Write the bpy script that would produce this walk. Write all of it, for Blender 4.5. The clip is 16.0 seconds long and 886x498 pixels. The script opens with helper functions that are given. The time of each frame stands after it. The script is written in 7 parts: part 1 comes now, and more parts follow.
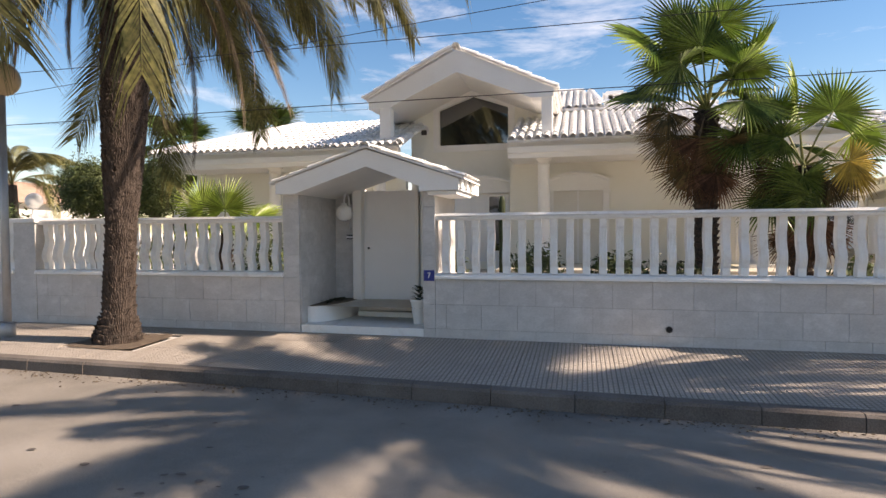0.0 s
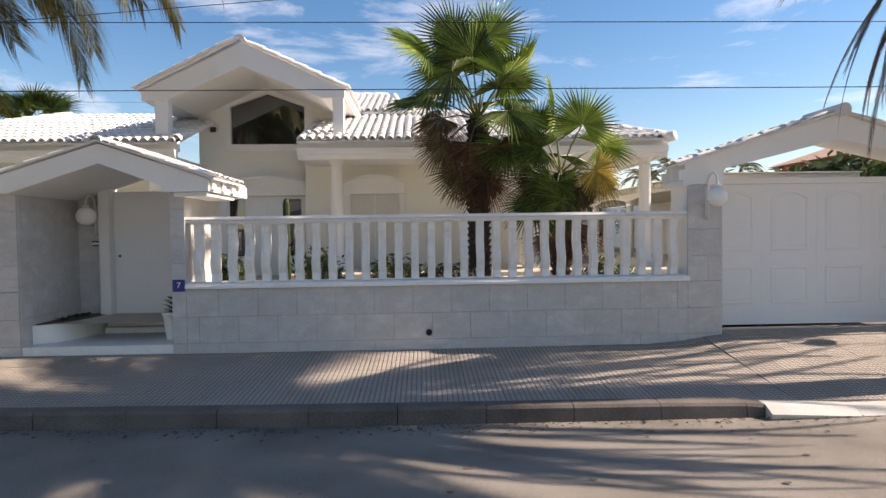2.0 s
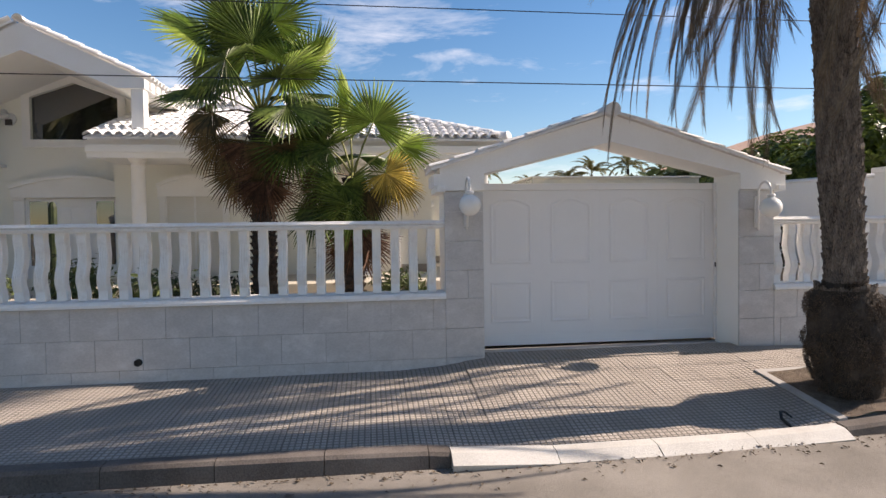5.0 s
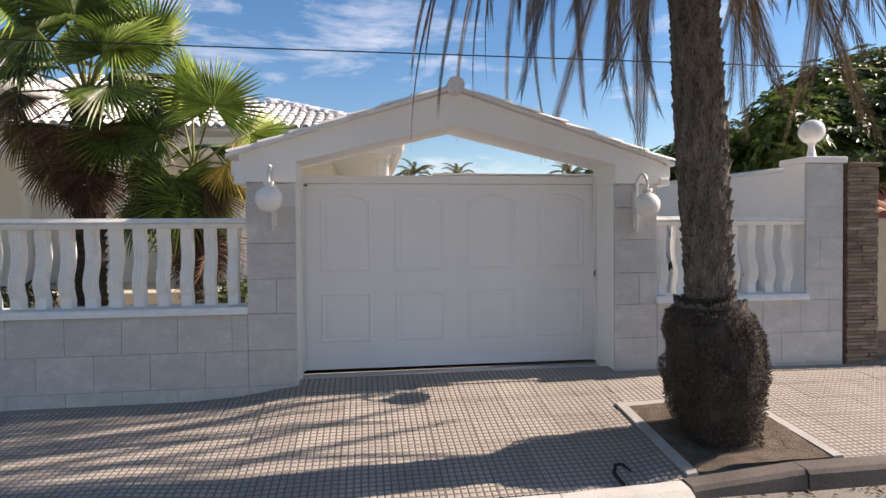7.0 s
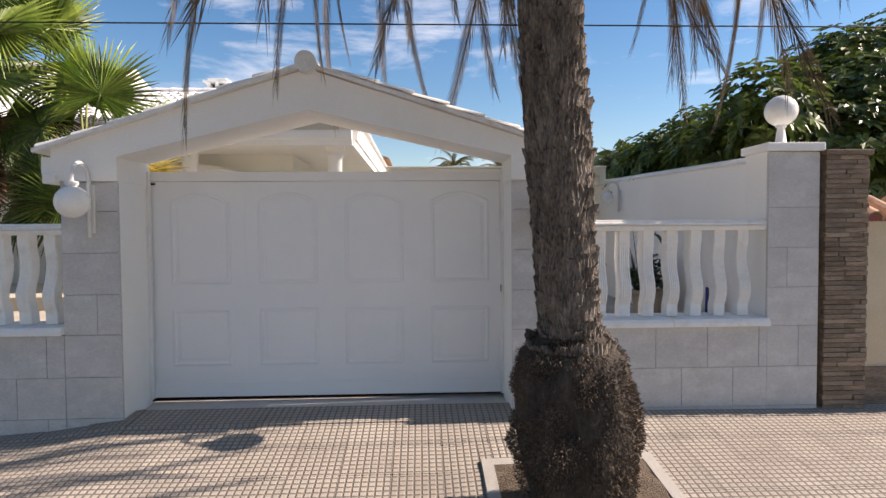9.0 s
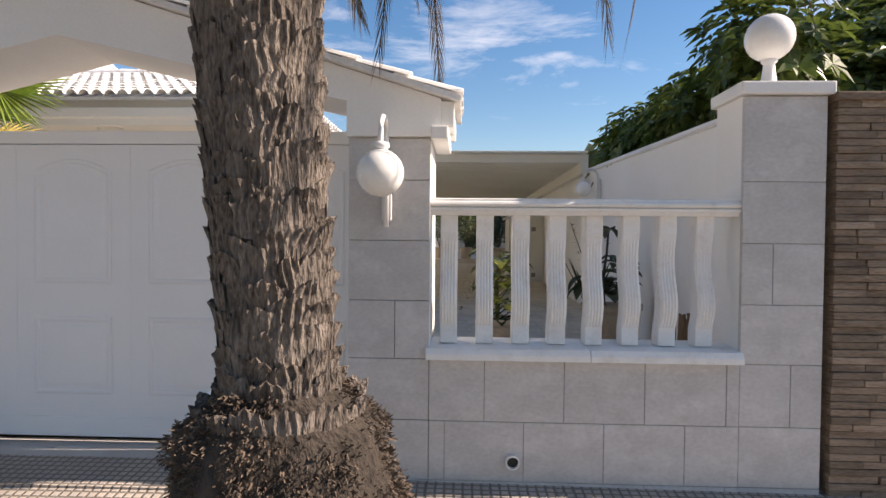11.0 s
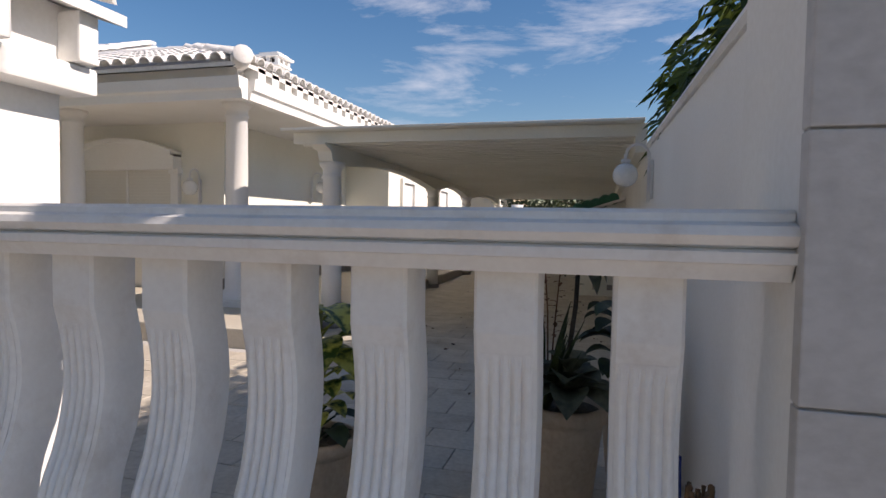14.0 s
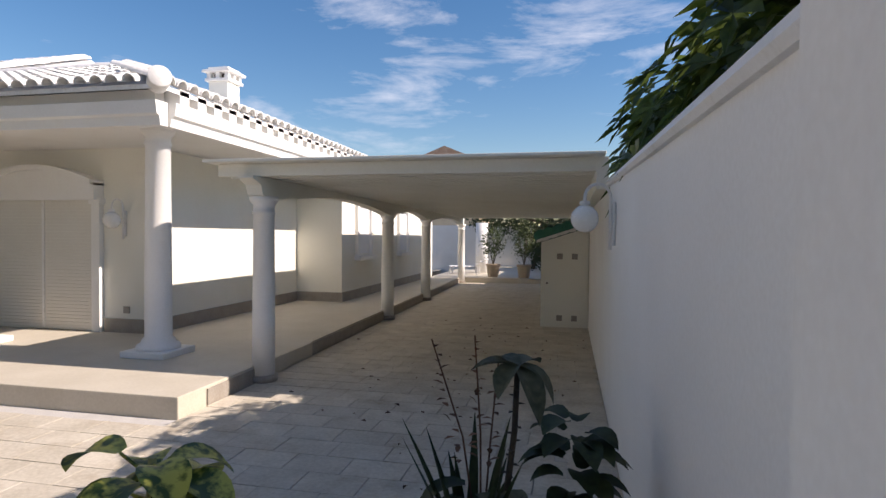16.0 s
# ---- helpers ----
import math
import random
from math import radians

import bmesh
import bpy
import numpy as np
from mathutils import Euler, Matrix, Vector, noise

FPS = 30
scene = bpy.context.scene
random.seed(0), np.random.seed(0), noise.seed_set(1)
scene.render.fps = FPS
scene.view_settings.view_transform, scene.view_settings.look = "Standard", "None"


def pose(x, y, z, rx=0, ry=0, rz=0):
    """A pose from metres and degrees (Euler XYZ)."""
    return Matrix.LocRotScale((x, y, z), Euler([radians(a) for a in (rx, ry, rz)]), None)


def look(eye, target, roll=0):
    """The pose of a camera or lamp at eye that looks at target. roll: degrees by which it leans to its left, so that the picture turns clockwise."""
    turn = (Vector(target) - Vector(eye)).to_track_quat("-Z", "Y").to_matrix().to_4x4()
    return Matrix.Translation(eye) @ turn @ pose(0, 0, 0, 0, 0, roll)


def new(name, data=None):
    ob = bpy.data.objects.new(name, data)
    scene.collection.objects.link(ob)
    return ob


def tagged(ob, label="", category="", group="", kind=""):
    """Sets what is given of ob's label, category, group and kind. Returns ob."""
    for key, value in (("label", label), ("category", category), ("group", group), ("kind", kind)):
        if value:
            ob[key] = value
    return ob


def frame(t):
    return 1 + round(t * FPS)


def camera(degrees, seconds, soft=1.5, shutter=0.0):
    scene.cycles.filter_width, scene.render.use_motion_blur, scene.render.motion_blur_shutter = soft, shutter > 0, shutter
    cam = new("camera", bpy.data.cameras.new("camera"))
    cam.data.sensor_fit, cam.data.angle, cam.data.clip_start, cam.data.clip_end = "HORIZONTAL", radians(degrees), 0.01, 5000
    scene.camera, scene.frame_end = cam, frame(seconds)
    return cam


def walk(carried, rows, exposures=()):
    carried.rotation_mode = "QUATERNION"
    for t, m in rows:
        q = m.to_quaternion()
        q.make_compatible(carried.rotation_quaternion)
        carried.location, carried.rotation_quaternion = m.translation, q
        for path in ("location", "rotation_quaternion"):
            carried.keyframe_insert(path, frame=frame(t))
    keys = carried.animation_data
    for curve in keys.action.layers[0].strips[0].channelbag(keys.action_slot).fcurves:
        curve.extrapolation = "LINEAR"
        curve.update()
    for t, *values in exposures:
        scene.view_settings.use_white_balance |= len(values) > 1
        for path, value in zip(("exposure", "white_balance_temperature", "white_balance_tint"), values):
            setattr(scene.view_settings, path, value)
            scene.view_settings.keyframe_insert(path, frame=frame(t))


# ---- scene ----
cam = camera(75.0, 16.0)
PATH = [
    (0, (-0.008, -0.197, 1.798), (-0.475, 1.747, 1.738), -0.4),
    (0.5, (0.094, -0.05, 1.778), (-0.136, 1.936, 1.723), -0.4),
    (1, (0.415, -0.009, 1.792), (0.315, 1.988, 1.742), -0.7),
    (1.5, (0.778, 0.06, 1.794), (0.749, 2.059, 1.749), -0.9),
    (2, (1.12, 0.228, 1.804), (1.192, 2.226, 1.749), -0.8),
    (2.5, (1.489, 0.371, 1.812), (1.672, 2.362, 1.752), -0.7),
    (3, (1.988, 0.498, 1.884), (2.206, 2.485, 1.822), -0.9),
    (3.5, (2.436, 0.651, 1.891), (2.665, 2.637, 1.834), -0.6),
    (4, (2.934, 0.847, 1.912), (3.162, 2.833, 1.855), -0.7),
    (4.2, (3.164, 0.872, 1.929), (3.391, 2.858, 1.87), -0.8),
    (6.3, (5.446, 1.784, 1.901), (5.728, 3.764, 1.848), -0.5),
    (6.5, (5.68, 1.907, 1.876), (5.95, 3.888, 1.832), -0.5),
    (7, (6.215, 2.151, 1.859), (6.488, 4.132, 1.818), -0.5),
    (7.5, (6.715, 2.356, 1.938), (6.985, 4.337, 1.889), -0.5),
    (8, (7.161, 2.648, 1.957), (7.406, 4.632, 1.895), -0.3),
    (8.5, (7.712, 2.878, 2.005), (7.892, 4.869, 1.921), -0.3),
    (8.7, (7.939, 2.964, 2.013), (8.073, 4.958, 1.934), -0.4),
    (11, (9.844, 4.865, 1.834), (9.765, 6.864, 1.791), 0.5),
    (11.5, (10.274, 5.278, 1.866), (10.111, 7.272, 1.817), 0.2),
    (12, (10.616, 5.734, 1.845), (10.312, 7.713, 1.791), 0.3),
    (12.5, (10.95, 6.215, 1.844), (10.572, 8.180, 1.809), 0.7),
    (13, (11.245, 6.723, 1.94), (10.803, 8.675, 1.898), 0.5),
    (13.5, (11.307, 7.19, 1.954), (10.795, 9.124, 1.889), 0.8),
    (14, (11.284, 7.62, 2.05), (10.758, 9.55, 1.966), 1.0),
    (14.5, (11.325, 8.075, 2.195), (10.797, 10.003, 2.116), 0.4),
    (15, (11.345, 8.3, 2.29), (10.822, 10.23, 2.222), 0.4),
    (15.5, (11.35, 8.32, 2.33), (10.872, 10.262, 2.28), 0.5),
    (16, (11.36, 8.345, 2.375), (10.935, 10.299, 2.33), 0.5),
]
walk(cam, [(t, look(eye, target, roll)) for t, eye, target, roll in PATH], exposures=[(0, 0.92, 7600, 22), (4, 0.69, 7200, 21), (8, 0.67, 7150, 21), (11, 0.76, 7350, 22), (12, 0.36, 7000, 23), (12.5, 0.19, 6900, 22), (13.5, 0.19, 6900, 22), (14.5, 0.32, 6900, 22), (16, 0.46, 6800, 21)])

# ---- world, sun, exposure ----
SUN = Vector((1.345, 0.075, 1.0)).normalized()
elev = math.asin(SUN.z)
world = bpy.data.worlds.new("world")
scene.world = world
world.use_nodes = True
wn, wl = world.node_tree.nodes, world.node_tree.links
wn.clear()
w_out = wn.new("ShaderNodeOutputWorld")
w_bg = wn.new("ShaderNodeBackground")
w_sky = wn.new("ShaderNodeTexSky")
w_sky.sky_type, w_sky.sun_disc = "NISHITA", False
w_sky.sun_elevation, w_sky.sun_rotation = elev, math.atan2(SUN.x, SUN.y)
w_sky.air_density, w_sky.dust_density, w_sky.ozone_density = 1.15, 0.25, 2.6
w_tc = wn.new("ShaderNodeTexCoord")
w_map = wn.new("ShaderNodeMapping")
w_map.inputs["Scale"].default_value = (1.3, 1.3, 5.5)
w_map.inputs["Location"].default_value = (0.45, 0.2, 0.32)
w_noise = wn.new("ShaderNodeTexNoise")
w_noise.inputs["Scale"].default_value, w_noise.inputs["Detail"].default_value = 2.3, 9
w_noise.inputs["Roughness"].default_value, w_noise.inputs["Distortion"].default_value = 0.62, 0.35
w_ramp = wn.new("ShaderNodeValToRGB")
w_ramp.color_ramp.elements[0].position, w_ramp.color_ramp.elements[0].color = 0.52, (0, 0, 0, 1)
w_ramp.color_ramp.elements[1].position, w_ramp.color_ramp.elements[1].color = 0.80, (1, 1, 1, 1)
w_mix = wn.new("ShaderNodeMixRGB")
w_mix.inputs["Color2"].default_value = (7.5, 8.0, 8.6, 1)
wl.new(w_tc.outputs["Generated"], w_map.inputs["Vector"])
wl.new(w_map.outputs["Vector"], w_noise.inputs["Vector"])
wl.new(w_noise.outputs["Fac"], w_ramp.inputs["Fac"])
wl.new(w_ramp.outputs["Color"], w_mix.inputs["Fac"])
w_hue = wn.new("ShaderNodeHueSaturation")
w_hue.inputs["Saturation"].default_value = 1.3
wl.new(w_sky.outputs["Color"], w_hue.inputs["Color"])
wl.new(w_hue.outputs["Color"], w_mix.inputs["Color1"])
wl.new(w_mix.outputs["Color"], w_bg.inputs["Color"])
w_bg.inputs["Strength"].default_value = 0.095
wl.new(w_bg.outputs["Background"], w_out.inputs["Surface"])

sun_data = bpy.data.lights.new("sun", "SUN")
sun_data.energy, sun_data.angle, sun_data.color = 5.0, radians(0.55), (1.0, 0.93, 0.82)
sun = new("sun", sun_data)
sun.matrix_world = look(tuple(SUN * 60), (0, 0, 0))

# ---- materials ----
def material(name, a, b, scale=3.0, fine=40.0, rough=0.8, bump=0.2, metal=0.0, spread=0.5, dirt=None, dirt_amount=0.0, stretch=(1, 1, 1), piece=0.0, depth=0.01, translucent=0.0, spec=0.35, island=0.0):
    """Two colours mixed by a broad and a fine noise, stains of a third, relief from the fine noise, and a shade of its own for each piece."""
    m = bpy.data.materials.new(name)
    m.use_nodes = True
    n, l = m.node_tree.nodes, m.node_tree.links
    p = n["Principled BSDF"]
    tc = n.new("ShaderNodeTexCoord")
    mp = n.new("ShaderNodeMapping")
    mp.inputs["Scale"].default_value = stretch
    geo = n.new("ShaderNodeNewGeometry")
    l.new(geo.outputs["Position"], mp.inputs["Vector"])
    n1, n2 = n.new("ShaderNodeTexNoise"), n.new("ShaderNodeTexNoise")
    n1.inputs["Scale"].default_value, n1.inputs["Detail"].default_value = scale, 5
    n2.inputs["Scale"].default_value, n2.inputs["Detail"].default_value = fine, 4
    l.new(mp.outputs["Vector"], n1.inputs["Vector"])
    l.new(mp.outputs["Vector"], n2.inputs["Vector"])
    add = n.new("ShaderNodeMath")
    add.operation = "ADD"
    l.new(n1.outputs["Fac"], add.inputs[0])
    l.new(n2.outputs["Fac"], add.inputs[1])
    rng = n.new("ShaderNodeMapRange")
    rng.inputs["From Min"].default_value, rng.inputs["From Max"].default_value = 1.0 - spread / 2, 1.0 + spread / 2
    l.new(add.outputs[0], rng.inputs["Value"])
    mix = n.new("ShaderNodeMixRGB")
    mix.inputs["Color1"].default_value, mix.inputs["Color2"].default_value = (*a, 1), (*b, 1)
    l.new(rng.outputs["Result"], mix.inputs["Fac"])
    col = mix.outputs["Color"]
    if dirt:
        n3 = n.new("ShaderNodeTexNoise")
        n3.inputs["Scale"].default_value, n3.inputs["Detail"].default_value, n3.inputs["Roughness"].default_value = scale * 0.7, 8, 0.7
        off = n.new("ShaderNodeVectorMath")
        off.inputs[1].default_value = (17.3, 5.1, 9.7)
        l.new(mp.outputs["Vector"], off.inputs[0])
        l.new(off.outputs["Vector"], n3.inputs["Vector"])
        r3 = n.new("ShaderNodeMapRange")
        r3.inputs["From Min"].default_value, r3.inputs["From Max"].default_value = 0.52, 0.78
        r3.inputs["To Max"].default_value = dirt_amount
        l.new(n3.outputs["Fac"], r3.inputs["Value"])
        m3 = n.new("ShaderNodeMixRGB")
        m3.inputs["Color2"].default_value = (*dirt, 1)
        l.new(r3.outputs["Result"], m3.inputs["Fac"])
        l.new(col, m3.inputs["Color1"])
        col = m3.outputs["Color"]
    if piece:
        info = n.new("ShaderNodeObjectInfo")
        hsv = n.new("ShaderNodeHueSaturation")
        pr = n.new("ShaderNodeMapRange")
        pr.inputs["To Min"].default_value, pr.inputs["To Max"].default_value = 1 - piece, 1 + piece
        l.new(info.outputs["Random"], pr.inputs["Value"])
        l.new(pr.outputs["Result"], hsv.inputs["Value"])
        l.new(col, hsv.inputs["Color"])
        col = hsv.outputs["Color"]
    if island:
        hs = n.new("ShaderNodeHueSaturation")
        ir = n.new("ShaderNodeMapRange")
        ir.inputs["To Min"].default_value, ir.inputs["To Max"].default_value = 1 - island, 1 + island
        l.new(geo.outputs["Random Per Island"], ir.inputs["Value"])
        l.new(ir.outputs["Result"], hs.inputs["Value"])
        l.new(col, hs.inputs["Color"])
        col = hs.outputs["Color"]
    l.new(col, p.inputs["Base Color"])
    rr = n.new("ShaderNodeMapRange")
    rr.inputs["To Min"].default_value, rr.inputs["To Max"].default_value = max(0.02, rough - 0.1), min(1, rough + 0.1)
    l.new(n2.outputs["Fac"], rr.inputs["Value"])
    l.new(rr.outputs["Result"], p.inputs["Roughness"])
    p.inputs["Metallic"].default_value = metal
    p.inputs["Specular IOR Level"].default_value = spec
    if bump:
        bp = n.new("ShaderNodeBump")
        bp.inputs["Strength"].default_value, bp.inputs["Distance"].default_value = bump, depth
        l.new(add.outputs[0], bp.inputs["Height"])
        l.new(bp.outputs["Normal"], p.inputs["Normal"])
    if translucent:
        tr = n.new("ShaderNodeBsdfTranslucent")
        sh = n.new("ShaderNodeMixShader")
        sh.inputs["Fac"].default_value = translucent
        l.new(col, tr.inputs["Color"])
        l.new(p.outputs["BSDF"], sh.inputs[1])
        l.new(tr.outputs["BSDF"], sh.inputs[2])
        l.new(sh.outputs["Shader"], n["Material Output"].inputs["Surface"])
    return m


M_WHITE = material("white_plaster", (0.83, 0.815, 0.78), (0.88, 0.87, 0.84), 1.2, 60, 0.85, 0.08, dirt=(0.62, 0.58, 0.5), dirt_amount=0.22, depth=0.004)
M_CREAM = material("cream_render", (0.82, 0.80, 0.71), (0.87, 0.855, 0.775), 0.9, 70, 0.9, 0.3, dirt=(0.6, 0.56, 0.46), dirt_amount=0.2, depth=0.004)
M_TRIM = material("white_painted_stone", (0.81, 0.795, 0.765), (0.86, 0.85, 0.82), 9, 70, 0.6, 0.2, dirt=(0.42, 0.33, 0.24), dirt_amount=0.38, depth=0.004)
M_BLOCK = material("veined_grey_stone_block", (0.48, 0.467, 0.45), (0.585, 0.567, 0.55), 5.0, 34, 0.62, 0.3, spread=0.5, dirt=(0.80, 0.785, 0.765), dirt_amount=0.55, stretch=(1.0, 1.0, 1.5), piece=0.035, depth=0.004)
M_GROUT = material("pale_grout", (0.50, 0.48, 0.45), (0.58, 0.56, 0.53), 6, 80, 0.95, 0.3)
M_MORTAR = material("grey_mortar", (0.38, 0.355, 0.33), (0.46, 0.44, 0.41), 6, 80, 0.95, 0.3)
# Garden ground, kept pale as a reflector that brightens the shaded gable wall.
M_BOUNCEGROUND = material("pale_bounce_ground", (0.42, 0.375, 0.31), (0.56, 0.515, 0.44), 3, 60, 0.95, 0.6, spread=0.6, dirt=(0.25, 0.2, 0.14), dirt_amount=0.4)
M_GATE = material("white_gate_paint", (0.80, 0.80, 0.80), (0.84, 0.84, 0.835), 1.5, 90, 0.42, 0.08, dirt=(0.62, 0.6, 0.57), dirt_amount=0.15, depth=0.002)
M_TILE = material("white_roof_tile", (0.72, 0.70, 0.67), (0.86, 0.85, 0.83), 4, 30, 0.75, 0.35, dirt=(0.42, 0.40, 0.37), dirt_amount=0.5, spread=0.6, depth=0.006)
M_GLOBE = material("opal_glass_globe", (0.84, 0.83, 0.79), (0.87, 0.86, 0.83), 3, 50, 0.25, 0.02, spec=0.5)
M_LAMPMETAL = material("white_enamel_lamp_metal", (0.76, 0.755, 0.74), (0.81, 0.80, 0.79), 8, 60, 0.4, 0.08, dirt=(0.45, 0.3, 0.2), dirt_amount=0.25)
M_ASPHALT = material("dusty_asphalt", (0.165, 0.148, 0.126), (0.30, 0.272, 0.236), 0.9, 140, 0.93, 0.8, spread=0.5, dirt=(0.11, 0.095, 0.08), dirt_amount=0.45, depth=0.008)
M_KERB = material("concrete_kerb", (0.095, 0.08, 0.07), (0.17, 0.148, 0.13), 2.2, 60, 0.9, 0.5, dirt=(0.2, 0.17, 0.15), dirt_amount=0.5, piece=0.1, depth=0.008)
M_DROPKERB = material("pale_concrete_ramp", (0.5, 0.48, 0.44), (0.62, 0.6, 0.55), 2.2, 60, 0.9, 0.5, dirt=(0.35, 0.31, 0.26), dirt_amount=0.5, depth=0.008)
M_SOIL = material("dry_soil", (0.10, 0.075, 0.055), (0.20, 0.155, 0.115), 9, 70, 1, 1.0, depth=0.03)
M_STONEFLOOR = material("courtyard_stone_paver", (0.49, 0.44, 0.355), (0.63, 0.575, 0.48), 4, 34, 0.75, 0.35, dirt=(0.31, 0.225, 0.13), dirt_amount=0.6, piece=0.07, depth=0.005)
M_TERRACE = material("beige_terrace_slab", (0.53, 0.48, 0.39), (0.6, 0.55, 0.46), 2.5, 40, 0.6, 0.1)
M_SKIRT = material("grey_brown_marble_skirting", (0.30, 0.265, 0.225), (0.38, 0.345, 0.30), 6, 40, 0.5, 0.1)
M_SHUTTER = material("cream_roller_shutter", (0.74, 0.71, 0.64), (0.78, 0.755, 0.69), 2, 50, 0.5, 0.05)
M_BARK = material("palm_bark", (0.022, 0.017, 0.013), (0.075, 0.06, 0.047), 7, 38, 0.95, 0.9, spread=0.55, stretch=(1, 1, 0.6), depth=0.03)
# Darker leaf scars: fan palms' own brown, and the west palm's trunk shade as colour.
M_BOOTDARKSHADE = material("dark_shaded_palm_leaf_scar", (0.028, 0.02, 0.016), (0.12, 0.09, 0.072), 16, 90, 0.95, 1.0, spread=0.55, stretch=(1, 1, 0.3), depth=0.03)
M_BOOT = material("palm_leaf_scar", (0.058, 0.046, 0.038), (0.285, 0.24, 0.2), 16, 90, 0.95, 1.0, spread=0.55, stretch=(1, 1, 0.3), depth=0.03)
M_FROND = material("date_palm_frond", (0.058, 0.062, 0.018), (0.20, 0.18, 0.062), 2.2, 20, 0.45, 0.0, spread=0.5, piece=0.25, translucent=0.22, island=0.4)
M_DRYFROND = material("dry_palm_frond", (0.075, 0.054, 0.035), (0.18, 0.135, 0.085), 2.2, 20, 0.8, 0.0, spread=0.5, piece=0.25, translucent=0.15, island=0.4)
M_FAN = material("fan_palm_leaf", (0.036, 0.068, 0.015), (0.16, 0.215, 0.045), 1.6, 20, 0.38, 0.0, spread=0.5, piece=0.22, translucent=0.3, island=0.45)
M_FANYOUNG = material("bright_fan_palm_leaf", (0.16, 0.24, 0.035), (0.31, 0.39, 0.075), 1.6, 20, 0.4, 0.0, spread=0.5, piece=0.15, translucent=0.35, island=0.45)
M_FANDRY = material("withered_fan_leaf", (0.07, 0.036, 0.024), (0.18, 0.095, 0.055), 2.2, 20, 0.85, 0.0, spread=0.5, piece=0.25, translucent=0.12, island=0.45)
M_FANYELLOW = material("yellowing_fan_leaf", (0.24, 0.19, 0.035), (0.46, 0.33, 0.07), 2.2, 20, 0.7, 0.0, spread=0.5, piece=0.15, translucent=0.25, island=0.45)
M_FANBROWN = material("browning_fan_leaf", (0.05, 0.045, 0.016), (0.15, 0.095, 0.04), 2.2, 20, 0.7, 0.0, spread=0.5, piece=0.25, translucent=0.2, island=0.45)
M_STALK = material("green_leaf_stalk", (0.17, 0.20, 0.06), (0.28, 0.27, 0.10), 5, 30, 0.5, 0.1)
M_LEAF = material("dark_glossy_leaf", (0.04, 0.07, 0.014), (0.15, 0.20, 0.045), 2.5, 14, 0.36, 0.0, spread=0.5, translucent=0.33, island=0.4)
M_HEDGE = material("clipped_shrub_leaf", (0.04, 0.06, 0.018), (0.12, 0.15, 0.05), 3, 22, 0.55, 0.0, spread=0.5, translucent=0.2, island=0.4)
M_TWIG = material("brown_twig", (0.10, 0.075, 0.05), (0.17, 0.13, 0.09), 8, 40, 0.9, 0.3)
M_STONE = material("brown_ledge_stone", (0.17, 0.12, 0.085), (0.33, 0.25, 0.185), 6, 34, 0.85, 0.7, spread=0.5, piece=0.3, stretch=(0.6, 0.6, 3), depth=0.012)
M_NEIGH = material("ochre_rendered_wall", (0.62, 0.50, 0.34), (0.70, 0.58, 0.41), 1.2, 50, 0.9, 0.3, dirt=(0.45, 0.33, 0.2), dirt_amount=0.4)
M_TERRACOTTA = material("terracotta_tile", (0.42, 0.24, 0.15), (0.58, 0.40, 0.29), 5, 30, 0.85, 0.4)
M_POT = material("sandy_flower_pot", (0.44, 0.34, 0.245), (0.54, 0.44, 0.33), 4, 40, 0.85, 0.3)
M_RED = material("dark_red_render", (0.27, 0.075, 0.06), (0.33, 0.10, 0.08), 1.2, 40, 0.9, 0.2)
M_WIRE = material("black_cable", (0.015, 0.015, 0.017), (0.03, 0.03, 0.032), 8, 50, 0.6, 0.0)
M_BLUE = material("blue_enamel_plate", (0.015, 0.03, 0.20), (0.02, 0.04, 0.25), 6, 60, 0.3, 0.05)
M_BLACK = material("black_plastic", (0.015, 0.015, 0.015), (0.03, 0.03, 0.03), 8, 60, 0.5, 0.05)
M_IRON = material("cast_iron_cover", (0.09, 0.075, 0.065), (0.16, 0.135, 0.115), 12, 60, 0.7, 0.5, metal=0.4)
M_GREEN = material("green_plastic_sheet", (0.03, 0.16, 0.10), (0.06, 0.24, 0.16), 4, 30, 0.45, 0.2)
M_WOOD = material("worn_brown_timber", (0.17, 0.10, 0.055), (0.28, 0.18, 0.10), 6, 40, 0.75, 0.3, stretch=(1, 1, 0.2))
M_DARK = material("dark_hedge_mass", (0.03, 0.045, 0.02), (0.075, 0.095, 0.04), 4, 20, 0.8, 0.2, translucent=0.1)
M_LAMPBROWN = material("amber_street_globe", (0.40, 0.29, 0.17), (0.47, 0.35, 0.21), 4, 30, 0.3, 0.03)
M_POLE = material("galvanised_pole", (0.34, 0.35, 0.36), (0.43, 0.44, 0.45), 5, 50, 0.45, 0.1, metal=0.5)


def glass_pane(name):
    m = bpy.data.materials.new(name)
    m.use_nodes = True
    p = m.node_tree.nodes["Principled BSDF"]
    p.inputs["Base Color"].default_value = (0.02, 0.022, 0.022, 1)
    p.inputs["Roughness"].default_value, p.inputs["Metallic"].default_value = 0.03, 0.0
    p.inputs["Specular IOR Level"].default_value, p.inputs["IOR"].default_value = 1.0, 1.75
    return m


M_GLASS = glass_pane("reflecting_window_glass")


